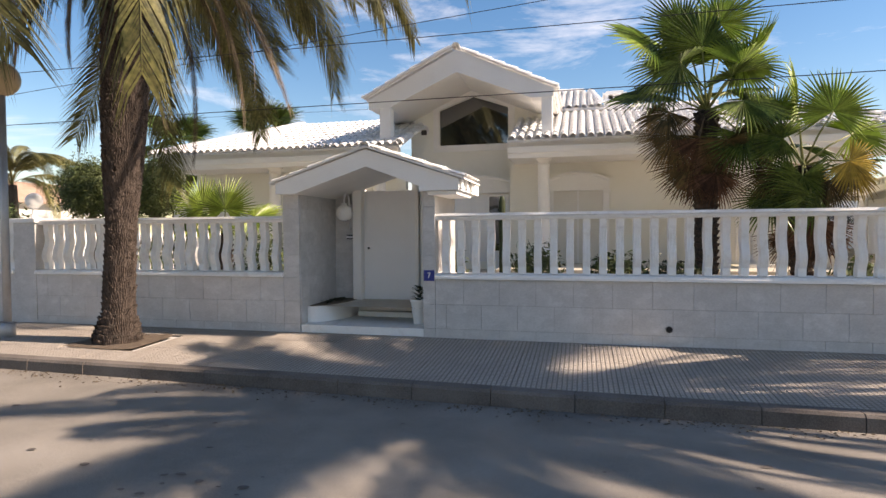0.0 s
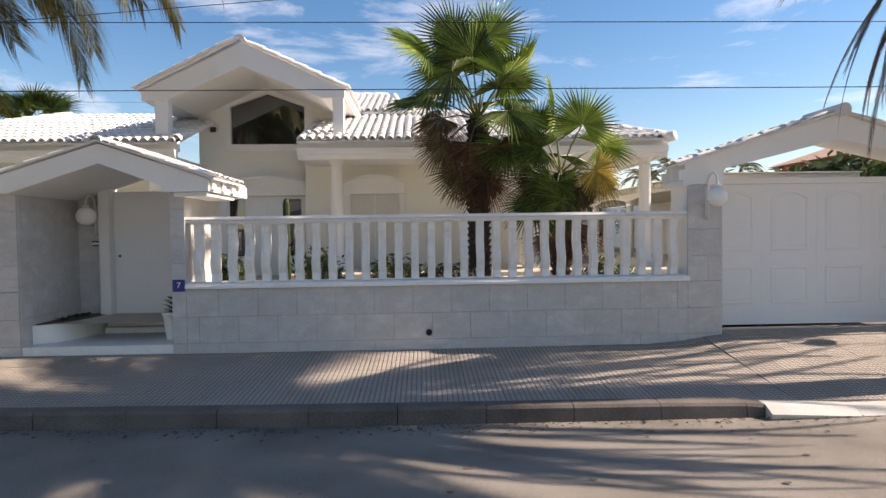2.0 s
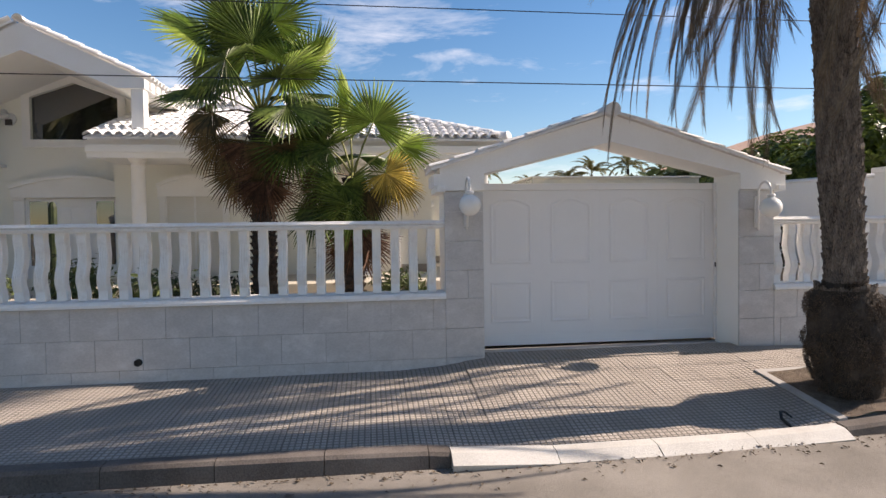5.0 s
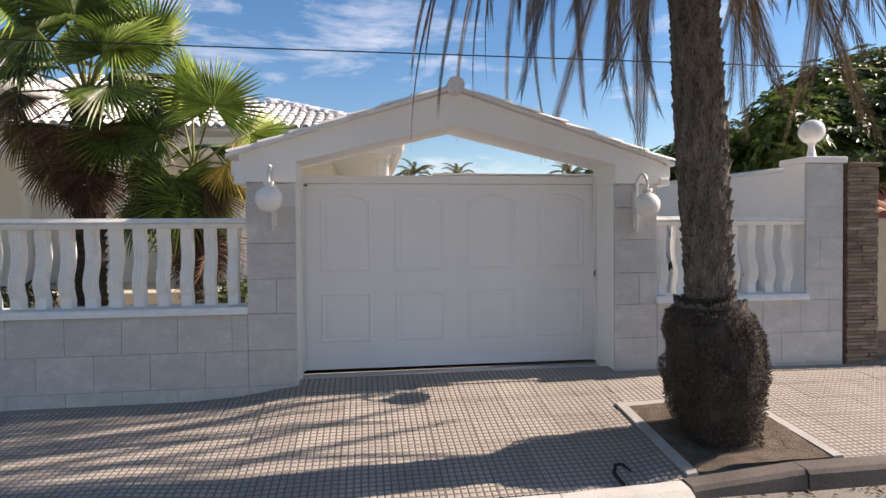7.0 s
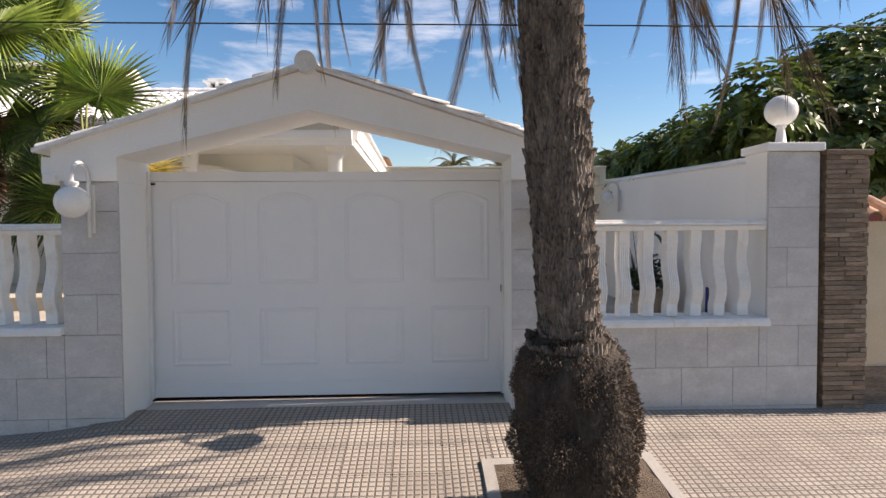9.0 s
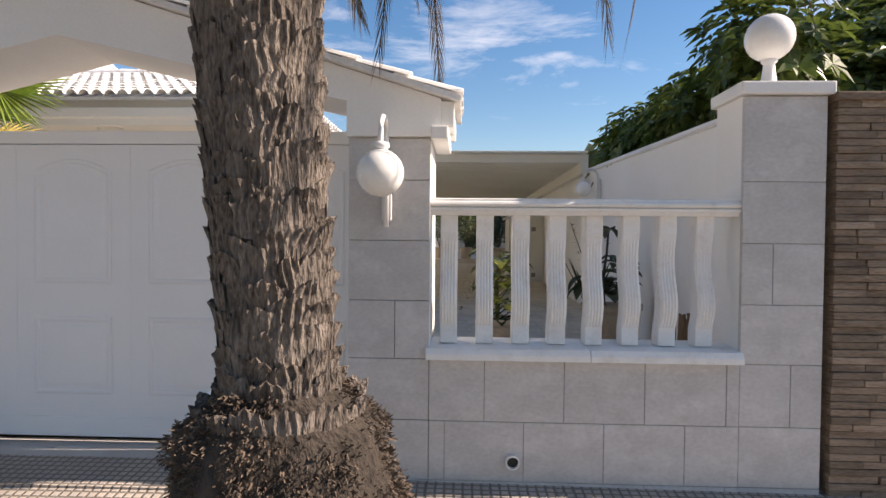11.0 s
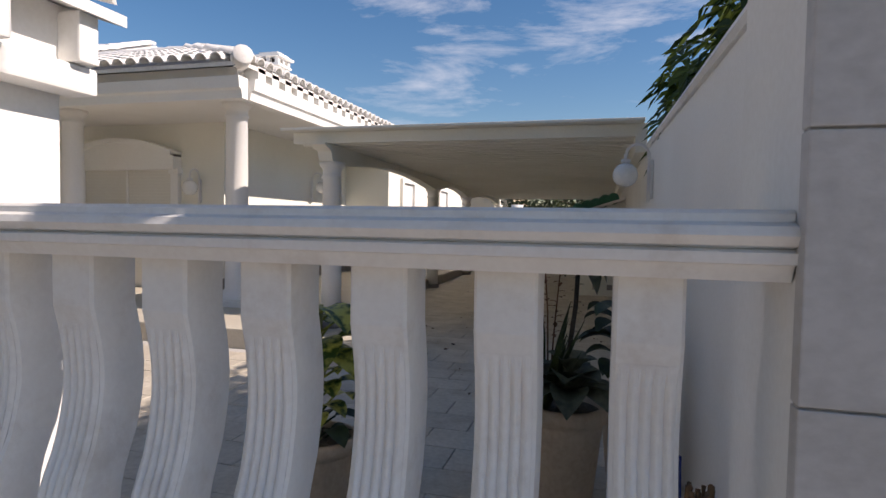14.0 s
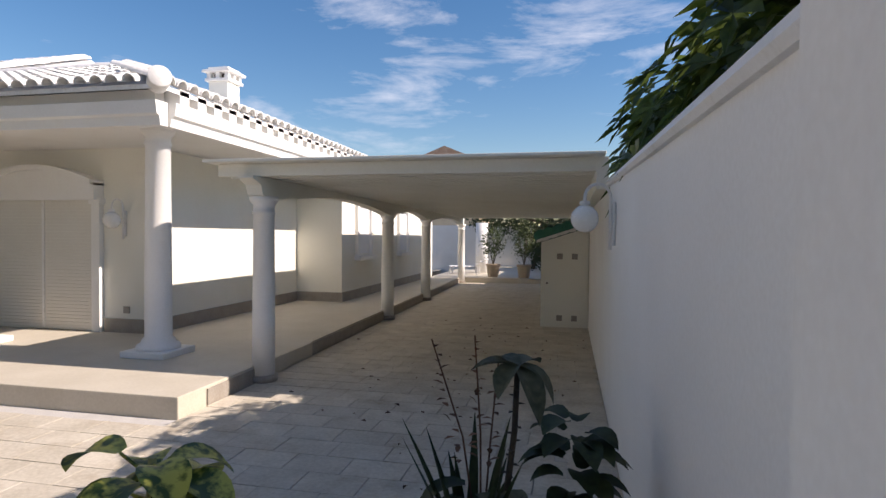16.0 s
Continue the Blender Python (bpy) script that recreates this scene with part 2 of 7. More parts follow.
def nub_material():
    """Cement paving with a square grid of raised nubs."""
    m = material("ribbed_cement_paving", (0.37, 0.325, 0.28), (0.48, 0.425, 0.37), 1.3, 60, 0.9, 0.0, dirt=(0.25, 0.215, 0.185), dirt_amount=0.45, piece=0.09)
    n, l = m.node_tree.nodes, m.node_tree.links
    p = n["Principled BSDF"]
    geo = n.new("ShaderNodeNewGeometry")
    sep = n.new("ShaderNodeSeparateXYZ")
    l.new(geo.outputs["Position"], sep.inputs["Vector"])
    outs = []
    for ax in ("X", "Y"):
        w = n.new("ShaderNodeMath")
        w.operation = "PINGPONG"
        w.inputs[1].default_value = 0.0286
        l.new(sep.outputs[ax], w.inputs[0])
        r = n.new("ShaderNodeMapRange")
        r.interpolation_type = "SMOOTHSTEP"
        r.inputs["From Min"].default_value, r.inputs["From Max"].default_value = 0.003, 0.011
        l.new(w.outputs[0], r.inputs["Value"])
        outs.append(r.outputs["Result"])
    mul = n.new("ShaderNodeMath")
    mul.operation = "MULTIPLY"
    l.new(outs[0], mul.inputs[0])
    l.new(outs[1], mul.inputs[1])
    bp = n.new("ShaderNodeBump")
    bp.inputs["Strength"].default_value, bp.inputs["Distance"].default_value = 0.9, 0.012
    l.new(mul.outputs[0], bp.inputs["Height"])
    l.new(bp.outputs["Normal"], p.inputs["Normal"])
    # Grooves darkened in the colour, standing in for shade between the nubs.
    old = p.inputs["Base Color"].links[0].from_socket
    dk = n.new("ShaderNodeMixRGB")
    dk.inputs["Color1"].default_value = (0.22, 0.195, 0.165, 1)
    l.new(mul.outputs[0], dk.inputs["Fac"])
    l.new(old, dk.inputs["Color2"])
    l.new(dk.outputs["Color"], p.inputs["Base Color"])
    return m


M_PAVING = nub_material()

# ---- mesh helpers ----
def box(bm, x0, x1, y0, y1, z0, z1, bevel=0.0):
    made = bmesh.ops.create_cube(bm, size=1.0)["verts"]
    for v in made:
        v.co = Vector((x0 + (v.co.x + 0.5) * (x1 - x0), y0 + (v.co.y + 0.5) * (y1 - y0), z0 + (v.co.z + 0.5) * (z1 - z0)))
    if bevel:
        edges = list({e for v in made for e in v.link_edges})
        bmesh.ops.bevel(bm, geom=edges, offset=bevel, segments=2, affect="EDGES", profile=0.6)


def prism(bm, pts, shift, close=True):
    """A solid from a polygon of 3D points, pushed along shift."""
    s = Vector(shift)
    a = [bm.verts.new(Vector(p)) for p in pts]
    b = [bm.verts.new(Vector(p) + s) for p in pts]
    fa, fb = bm.faces.new(a), bm.faces.new(b[::-1])
    k = len(pts)
    fs = [fa, fb]
    for i in range(k):
        fs.append(bm.faces.new((a[i], b[i], b[(i + 1) % k], a[(i + 1) % k])))
    bmesh.ops.recalc_face_normals(bm, faces=fs)


def lathe(bm, profile, centre=(0, 0, 0), seg=24, squash=1.0):
    c = Vector(centre)
    rings = []
    for r, z in profile:
        rings.append([bm.verts.new(c + Vector((r * math.cos(2 * math.pi * i / seg), squash * r * math.sin(2 * math.pi * i / seg), z))) for i in range(seg)])
    for a, b in zip(rings, rings[1:]):
        for i in range(seg):
            f = bm.faces.new((a[i], a[(i + 1) % seg], b[(i + 1) % seg], b[i]))
            f.smooth = True
    bm.faces.new(rings[0][::-1])
    bm.faces.new(rings[-1])


def tube(bm, path, radii, seg=8):
    pts = [Vector(p) for p in path]
    if not isinstance(radii, (list, tuple)):
        radii = [radii] * len(pts)
    rings = []
    for i, p in enumerate(pts):
        d = (pts[min(i + 1, len(pts) - 1)] - pts[max(i - 1, 0)]).normalized()
        u = d.cross(Vector((0, 0, 1)) if abs(d.z) < 0.9 else Vector((1, 0, 0))).normalized()
        w = d.cross(u)
        rings.append([bm.verts.new(p + radii[i] * (math.cos(2 * math.pi * k / seg) * u + math.sin(2 * math.pi * k / seg) * w)) for k in range(seg)])
    fs = []
    for a, b in zip(rings, rings[1:]):
        for k in range(seg):
            f = bm.faces.new((a[k], a[(k + 1) % seg], b[(k + 1) % seg], b[k]))
            f.smooth = True
            fs.append(f)
    fs += [bm.faces.new(rings[0][::-1]), bm.faces.new(rings[-1])]
    bmesh.ops.recalc_face_normals(bm, faces=fs)


def ball(bm, centre, r, seg=24):
    made = bmesh.ops.create_uvsphere(bm, u_segments=seg, v_segments=seg // 2, radius=r)["verts"]
    for v in made:
        v.co += Vector(centre)
        for f in v.link_faces:
            f.smooth = True


def thing(name, at, label, category, group="", kind=""):
    ob = new(name)
    ob.location = at
    return tagged(ob, label, category, group, kind)


def root_of(ob):
    while ob.parent:
        ob = ob.parent
    return ob


def part(name, bm, mat, parent=None, label="", local=False):
    """One mesh object under a thing or a part. The bmesh is in world metres unless local."""
    me = bpy.data.meshes.new(name)
    if parent and not local:
        bm.transform(Matrix.Translation(-root_of(parent).location))
    bm.to_mesh(me)
    bm.free()
    me.materials.append(mat)
    ob = new(name, me)
    ob.parent = parent
    if label:
        ob["label"] = label
    return ob


def setting(name, bm, mat, label, category):
    return tagged(part(name, bm, mat), label, category, kind="structure")


def single(name, bm, mat, label, category, group="", kind=""):
    return tagged(part(name, bm, mat), label, category, group, kind)


def piece(name, mesh, parent, m):
    ob = new(name, mesh)
    ob.parent = parent
    ob.matrix_local = m
    return ob


def new_mesh(name, bm, mat):
    me = bpy.data.meshes.new(name)
    bm.to_mesh(me)
    bm.free()
    me.materials.append(mat)
    return me


def mesh_from(name, verts, faces, mat, smooth=False):
    me = bpy.data.meshes.new(name)
    me.from_pydata([tuple(v) for v in verts], [], faces)
    me.materials.append(mat)
    if smooth:
        me.polygons.foreach_set("use_smooth", [True] * len(me.polygons))
    me.update()
    return me


B = bmesh.new

# ---- ground ----
def wall_foot(x):
    return float(np.interp(x, (-14, -4.5, 1.2, 4.4, 4.9, 5.5, 9.1, 12, 20), (0.155, 0.15, 0.14, 0.15, 0.185, 0.275, 0.284, 0.255, 0.28)))


def kerb_top(x):
    return float(np.interp(x, (-14, -8.7, -3.8, 0.0, 4.4, 5.2, 8.4, 9.2, 20), (0.11, 0.095, 0.06, 0.015, -0.02, -0.10, -0.08, 0.03, 0.08)))


KERB_Y = 6.32


def road_z(x):
    return float(np.interp(x, (-14, -8, -3.8, 0.5, 4.8, 9, 20), (-0.06, -0.07, -0.12, -0.18, -0.19, -0.13, -0.08)))


def pave_z(x, y):
    k = max(0.0, min(1.0, (y - KERB_Y) / (8.5 - KERB_Y)))
    return kerb_top(x) * (1 - k) + wall_foot(x) * k


def sheet(bm, xs, ys, height):
    grid = [[bm.verts.new((x, y, height(x, y))) for x in xs] for y in ys]
    for j in range(len(ys) - 1):
        for i in range(len(xs) - 1):
            bm.faces.new((grid[j][i], grid[j][i + 1], grid[j + 1][i + 1], grid[j + 1][i])).smooth = True


bm = B()
sheet(bm, [-900, -60, -14, -8, -4, 0, 2, 4, 4.8, 7, 9, 12, 16, 20, 60, 900], [-900, -60, -8, -4, 0, 3, 5, 6.25, 7, 900], lambda x, y: road_z(x) - (0.0 if y < 6.5 else 0.25) + 0.02 * math.sin(y * 0.5) * (1 if -8 < y < 6 else 0))
ground = setting("ground", bm, M_ASPHALT, "dusty grey asphalt road surface with worn patches", "road")

bm = B()
sheet(bm, [-30, -14, -10, -8, -6, -4.5, -3, -1, 1, 3, 4.4, 4.65, 4.9, 5.2, 5.5, 6, 7, 8, 8.6, 8.75, 8.9, 9.6, 10.2, 11, 12, 14, 18, 30], [6.33, 6.6, 7.0, 7.4, 7.8, 8.2, 8.62, 9.2], lambda x, y: pave_z(x, y) - 0.034)
pavement = setting("pavement", bm, M_GROUT, "pale mortar bed under ribbed cement pavement tiles", "pavement")

# ---- street wall ----
COURSES = (0.0, 0.29, 0.67, 1.06, 1.43, 1.81, 2.19, 2.57)
block_cache = {}


def block_mesh(w, h, d, mat=None):
    key = (round(w, 2), round(h, 2), round(d, 2))
    if key not in block_cache:
        b = B()
        box(b, 0, w - 0.004, 0, d, 0, h - 0.004, 0.003)
        block_cache[key] = new_mesh("block", b, mat or M_BLOCK)
    return block_cache[key]


def plates(parent, x0, x1, y, z0, z1, length=0.53, shift=0.0, depth=0.035):
    """Stone facing blocks in running bond on a wall's street side."""
    zs = [z0] + [c for c in COURSES if z0 + 0.04 < c < z1 - 0.04] + [z1]
    for r, (a, b) in enumerate(zip(zs, zs[1:])):
        x = x0 - (shift + (r % 2) * length * 0.5) % length
        if r == 0:
            mb = B()
            box(mb, x0 + 0.002, x1 - 0.002, y + 0.009, y + depth - 0.002, z0, z1 - 0.002)
            piece("mortar", new_mesh("mortar", mb, M_MORTAR), parent, Matrix())
        while x < x1 - 0.01:
            s, e = max(x, x0), min(x + length, x1)
            if e - s > 0.03:
                piece("block", block_mesh(e - s, b - a, depth), parent, Matrix.Translation((s, y, a)))
            x += length


def wall_run(name, x0, x1, label):
    bm = B()
    box(bm, x0, x1, 8.53, 8.84, -0.25, 1.06)
    w = setting(name, bm, M_GROUT, label, "garden wall")
    bm = B()
    box(bm, x0, x1, 8.845, 8.87, -0.25, 1.06)
    part("inner_render", bm, M_CREAM, w)
    return w


wall_west = wall_run("wall_west", -9.9, -4.82, "low garden wall faced with pale veined stone blocks")
wall_middle = wall_run("wall_middle", -2.22, 4.99, "low garden wall of veined grey-white stone blocks")
wall_east = wall_run("wall_east", 9.62, 11.55, "short low wall of grey-white stone blocks beside the gate")


def sill(name, x0, x1):
    bm = B()
    prism(bm, [(x0, 8.44, 1.065), (x0, 8.44, 1.10), (x0, 8.46, 1.135), (x0, 8.80, 1.15), (x0, 8.80, 1.065)], (x1 - x0, 0, 0))
    ob = setting(name, bm, M_TRIM, "white painted stone sill under the balusters, stained", "wall sill")
    return ob


sill("trim_sill_1", -9.9, -4.82)
sill("trim_sill_2", -2.22, 4.99)
sill("trim_sill_3", 9.60, 10.62)
sill("trim_sill_4", 10.625, 11.55)

# balustrades: flat planks bent in an S towards the street, fluted on the face
BAL_H, BAL_W, BAL_D = 0.83, 0.110, 0.118


def baluster_meshes():
    def bend(u):
        if u < 0.13 or u > 0.86:
            return 0.0
        k = (u - 0.13) / 0.73
        return -0.047 * math.sin(2 * math.pi * k) * (1.0 if k < 0.5 else 0.55)
    b = B()
    n = 22
    rings = []
    for i in range(n + 1):
        u = i / n
        o, z = bend(u), u * BAL_H
        rings.append([b.verts.new((x, y + o, z)) for x, y in ((-BAL_W / 2, -BAL_D / 2 + 0.006), (-BAL_W / 2 + 0.006, -BAL_D / 2), (BAL_W / 2 - 0.006, -BAL_D / 2), (BAL_W / 2, -BAL_D / 2 + 0.006), (BAL_W / 2, BAL_D / 2), (-BAL_W / 2, BAL_D / 2))])
    for p, q in zip(rings, rings[1:]):
        for k in range(6):
            b.faces.new((p[k], p[(k + 1) % 6], q[(k + 1) % 6], q[k]))
    b.faces.new(rings[0][::-1])
    b.faces.new(rings[-1])
    bmesh.ops.recalc_face_normals(b, faces=b.faces)
    plank = new_mesh("plank", b, M_TRIM)
    b = B()
    rows_ = []
    for j in range(15):
        u = 0.14 + 0.68 * j / 14
        rise = 0.0085 * min(1.0, j / 1.2, (14 - j) / 1.2)
        rows_.append([b.verts.new((-0.048 + 0.096 * k / 25, -BAL_D / 2 + bend(u) - 0.0006 - rise * abs(math.sin(math.pi * k / 5)), u * BAL_H)) for k in range(26)])
    for p, q in zip(rows_, rows_[1:]):
        for k in range(25):
            b.faces.new((p[k], p[k + 1], q[k + 1], q[k]))
    return plank, new_mesh("fluting", b, M_TRIM)


PLANK, FLUTE = baluster_meshes()


def balustrade(x0, x1, first, step, label, y=8.63, top=2.08, group=""):
    root = thing("balustrade", ((x0 + x1) / 2, y, 1.15), label, "balustrade")
    bm = B()
    pts = [(0, y - 0.088, top - 0.082), (0, y - 0.104, top - 0.078), (0, y - 0.106, top - 0.062), (0, y - 0.086, top - 0.057), (0, y - 0.104, top - 0.052), (0, y - 0.114, top - 0.038), (0, y - 0.108, top - 0.024), (0, y - 0.088, top - 0.018), (0, y - 0.088, top - 0.006), (0, y - 0.08, top), (0, y + 0.1, top), (0, y + 0.095, top - 0.005), (0, y + 0.095, top - 0.05), (0, y + 0.09, top - 0.075), (0, y + 0.08, top - 0.105), (0, y - 0.08, top - 0.105), (0, y - 0.095, top - 0.08)]
    prism(bm, [(x0, p[1], p[2]) for p in pts], (x1 - x0, 0, 0))
    part("handrail", bm, M_TRIM, root, "moulded white handrail with rain stains")
    x = first
    while x < x1 - 0.05:
        m = Matrix.Translation(Vector((x, y + 0.021, 1.148)) - root.location)
        p = piece("baluster", PLANK, root, m)
        f = piece("fluting", FLUTE, p, Matrix())
        x += step
    return root


balustrade(-9.9, -4.82, -9.78, 0.238, "white wavy-plank balustrade on the low stone wall beside the palm")
balustrade(-2.22, 4.99, -2.08, 0.238, "long white balustrade of wavy fluted planks under a moulded rail")
balustrade(9.62, 11.55, 9.735, 0.2325, "short white balustrade of wavy fluted planks beside the gate pier")

# ---- roof tiles ----
def tile_mesh(r=0.088, length=0.44, seg=7, mat=None, name="tile"):
    verts, faces = [], []
    for yy, rr in ((0.0, r), (length, r * 0.82)):
        for k in range(seg + 1):
            a = math.pi * k / seg
            verts.append((rr * math.cos(a), yy, rr * math.sin(a)))
        for k in range(seg + 1):
            a = math.pi * k / seg
            verts.append(((rr - 0.014) * math.cos(a), yy, (rr - 0.014) * math.sin(a)))
    s = seg + 1
    for k in range(seg):
        faces.append((k, k + 1, 2 * s + k + 1, 2 * s + k))
        faces.append((s + k + 1, s + k, 3 * s + k, 3 * s + k + 1))
        faces.append((k + 1, k, s + k, s + k + 1))
    faces.append((0, 2 * s, 3 * s, s))
    faces.append((seg, s + seg, 3 * s + seg, 2 * s + seg))
    return mesh_from(name, verts, faces, mat or M_TILE)


TILE = tile_mesh()
tv = np.array([v.co[:] for v in TILE.vertices])
tf = [tuple(p.vertices) for p in TILE.polygons]
rng = random.Random(5)


def tile_frame(origin, along, up):
    """Axes for a tile: x along the eave, y up the slope, z off the roof."""
    a, u = Vector(along).normalized(), Vector(up).normalized()
    n = a.cross(u).normalized()
    m = Matrix((a, u, n)).transposed().to_4x4()
    return Matrix.Translation(origin) @ m


def tiled_slope(parent, origin, along, up, width, length, pieces_rows=1, cut_a=0.0, cut_b=0.0, pitch=0.205, step=0.36, flat=1.0):
    """Rows of barrel tiles from an eave upwards. cut_a, cut_b: how far the slope narrows per metre up at its start and end."""
    base = tile_frame(origin, along, up)
    cols, rows = int(width / pitch), int(length / step)
    allv, allf, k = [], [], 0
    inv = Matrix.Translation(-root_of(parent).location)
    for j in range(rows):
        for i in range(cols):
            x = pitch * (i + 0.5)
            if x < cut_a * j * step or x > width - cut_b * j * step:
                continue
            m = base @ Matrix.Translation((x + rng.uniform(-0.006, 0.006), j * step, 0.02 + rng.uniform(0, 0.006))) @ Matrix.Rotation(rng.uniform(-0.02, 0.02), 4, "Z") @ Matrix.Rotation(-0.04, 4, "X") @ Matrix.Diagonal((1.0 if flat == 1.0 else 1.25, 1, flat, 1))
            if j < pieces_rows:
                piece("tile", TILE, parent, inv @ m)
            else:
                w = np.array(inv @ m)
                allv.append(tv @ w[:3, :3].T + w[:3, 3])
                allf += [tuple(q + k for q in f) for f in tf]
                k += len(tv)
    if allv:
        me = mesh_from("tile_field", np.concatenate(allv).tolist(), allf, M_TILE)
        ob = new("tile_field", me)
        ob.parent = parent
        ob["kind"] = "stuff"


def ridge_tiles(parent, p, q, r=0.13, step=0.38):
    """Half-round ridge tiles from p to q."""
    p, q = Vector(p), Vector(q)
    d = (q - p).normalized()
    side = d.cross(Vector((0, 0, 1))).normalized()
    inv = Matrix.Translation(-root_of(parent).location)
    for i in range(int((q - p).length / step)):
        m = inv @ tile_frame(p + d * i * step, side, d) @ Matrix.Diagonal((r / 0.088, 1, r / 0.088, 1))
        piece("ridge_tile", TILE, parent, m)


# ---- gate portico ----
gate_portico = thing("gate_portico", (7.3, 8.75, 0.28), "white gabled gate portico with tiled roof on stone-faced piers", "gate portico")
for nm, x0, x1 in (("pier", 4.99, 5.5), ("pier", 9.1, 9.62)):
    bm = B()
    box(bm, x0, x1, 8.53, 9.08, -0.1, 2.62, 0.006)
    pr = part(nm, bm, M_WHITE, gate_portico)
    inv = Matrix.Translation(-gate_portico.location)
    zs = (0.0, 0.29, 0.67, 1.06, 1.43, 1.81, 2.19, 2.45)
    for r, (a, b) in enumerate(zip(zs, zs[1:])):
        for s, e in (((x0, x0 + 0.3), (x0 + 0.3, x1)) if r == 3 else ((x0, x1),)):
            piece("block", block_mesh(e - s, b - a, 0.035), pr, inv @ Matrix.Translation((s, 8.5, a)))
# gable beam: outer slopes, and a lower opening under it
GX0, GX1, GXM = 4.93, 9.68, 7.23
bm = B()
prism(bm, [(GX0, 8.47, 2.46), (GX0, 8.47, 2.76), (GXM, 8.47, 3.47), (GX1, 8.47, 2.695), (GX1, 8.47, 2.46), (9.09, 8.47, 2.46), (9.09, 8.47, 2.68), (GXM, 8.47, 3.10), (5.51, 8.47, 2.68), (5.51, 8.47, 2.46)], (0, 0.62, 0))
part("gable_beam", bm, M_WHITE, gate_portico, "smooth white gable beam")
for sx, xe in ((-1, GX0), (1, GX1)):
    bm = B()
    x0, x1 = (xe - 0.06, xe + 0.05) if sx > 0 else (xe - 0.05, xe + 0.06)
    box(bm, min(x0, x1), max(x0, x1), 8.42, 9.12, 2.435, 2.52, 0.012)
    part("corbel", bm, M_WHITE, gate_portico)
    for y in (8.47, 8.745, 9.02):
        bm = B()
        xa, xb = (xe - 0.002, xe + 0.085) if sx > 0 else (xe - 0.085, xe + 0.002)
        box(bm, xa, xb, y, y + 0.07, 2.522, 2.675, 0.008)
        part("eave_fin", bm, M_WHITE, gate_portico)
    bm = B()
    lo, hi = Vector((xe, 8.40, 2.75 if sx < 0 else 2.70)), Vector((GXM, 8.40, 3.48))
    d = (lo - hi).normalized() * 0.13
    prism(bm, [lo + d, hi, hi + Vector((0, 0, 0.035)), lo + d + Vector((0, 0, 0.035))], (0, 0.76, 0))
    part("roof_board", bm, M_TILE, gate_portico)
    o = lo + d + Vector((0, 0, 0.035))
    if sx > 0:
        tiled_slope(gate_portico, o + Vector((0, 0.0, 0)), (0, 1, 0), hi - lo, 0.80, 2.42, 9, pitch=0.24, step=0.34, flat=0.5)
    else:
        tiled_slope(gate_portico, o + Vector((0, 0.76, 0)), (0, -1, 0), hi - lo, 0.80, 2.42, 9, pitch=0.24, step=0.34, flat=0.5)
bm = B()
tube(bm, [(GXM, 8.36, 3.51), (GXM, 9.2, 3.51)], 0.095, 20)
part("ridge_tile", bm, M_TILE, gate_portico, "rounded white ridge tile")

# sliding gate with arched and square panels
gate = thing("sliding_gate", (7.3, 9.05, 0.31), "closed white metal driveway gate with arched pressed panels", "gate")
bm = B()
box(bm, 5.36, 9.24, 9.10, 9.15, 0.298, 2.50, 0.004)
part("gate_leaf", bm, M_GATE, gate)
bm = B()
box(bm, 5.36, 9.24, 9.09, 9.16, 2.505, 2.60, 0.008)
part("top_rail", bm, M_GATE, gate)
bm = B()
box(bm, 5.36, 9.24, 9.088, 9.098, 0.302, 0.45, 0.003)
part("bottom_rail", bm, M_GATE, gate)


def panel(x0, x1, z0, z1, arch):
    bm = B()
    def outline(s):
        a, b, c, d = x0 + s, x1 - s, z0 + s, z1 - s
        pts = [(a, c), (b, c), (b, d)]
        if arch:
            for k in range(1, 12):
                u = k / 12
                pts.append((b + (a - b) * u, d + 0.085 * math.sin(math.pi * u)))
        pts.append((a, d))
        return pts
    o = [[bm.verts.new((x, y, z)) for x, z in outline(s)] for s, y in ((0.0, 9.0985), (0.012, 9.089), (0.028, 9.089), (0.04, 9.0985), (0.06, 9.0975), (0.085, 9.092))]
    for p, q in zip(o, o[1:]):
        for k in range(len(p)):
            bm.faces.new((p[k], p[(k + 1) % len(p)], q[(k + 1) % len(p)], q[k]))
    bm.faces.new(o[-1])
    bmesh.ops.recalc_face_normals(bm, faces=bm.faces)
    part("panel", bm, M_GATE, gate)


for i in range(4):
    c = 6.01 + i * 0.88
    panel(c - 0.30, c + 0.30, 1.46, 2.31, True)
    panel(c - 0.30, c + 0.30, 0.62, 1.21, False)
for x in (6.45, 7.33, 8.21):
    bm = B()
    box(bm, x - 0.003, x + 0.003, 9.097, 9.1005, 0.48, 2.5)
    part("seam", bm, M_GATE, gate)
bm = B()
box(bm, 5.52, 5.57, 9.085, 9.1, 2.47, 2.49, 0.002)
part("makers_plate", bm, M_BLACK, gate, "small dark plate")
for nm, x0, x1 in (("door_post", 5.5, 5.53), ("door_post", 9.07, 9.1)):
    bm = B()
    box(bm, x0, x1, 9.03, 9.083, 0.30, 2.60, 0.004)
    part(nm, bm, M_LAMPMETAL, gate)
bm = B()
box(bm, 9.062, 9.069, 9.0, 9.03, 1.36, 1.43, 0.002)
part("lock", bm, M_BLACK, gate)


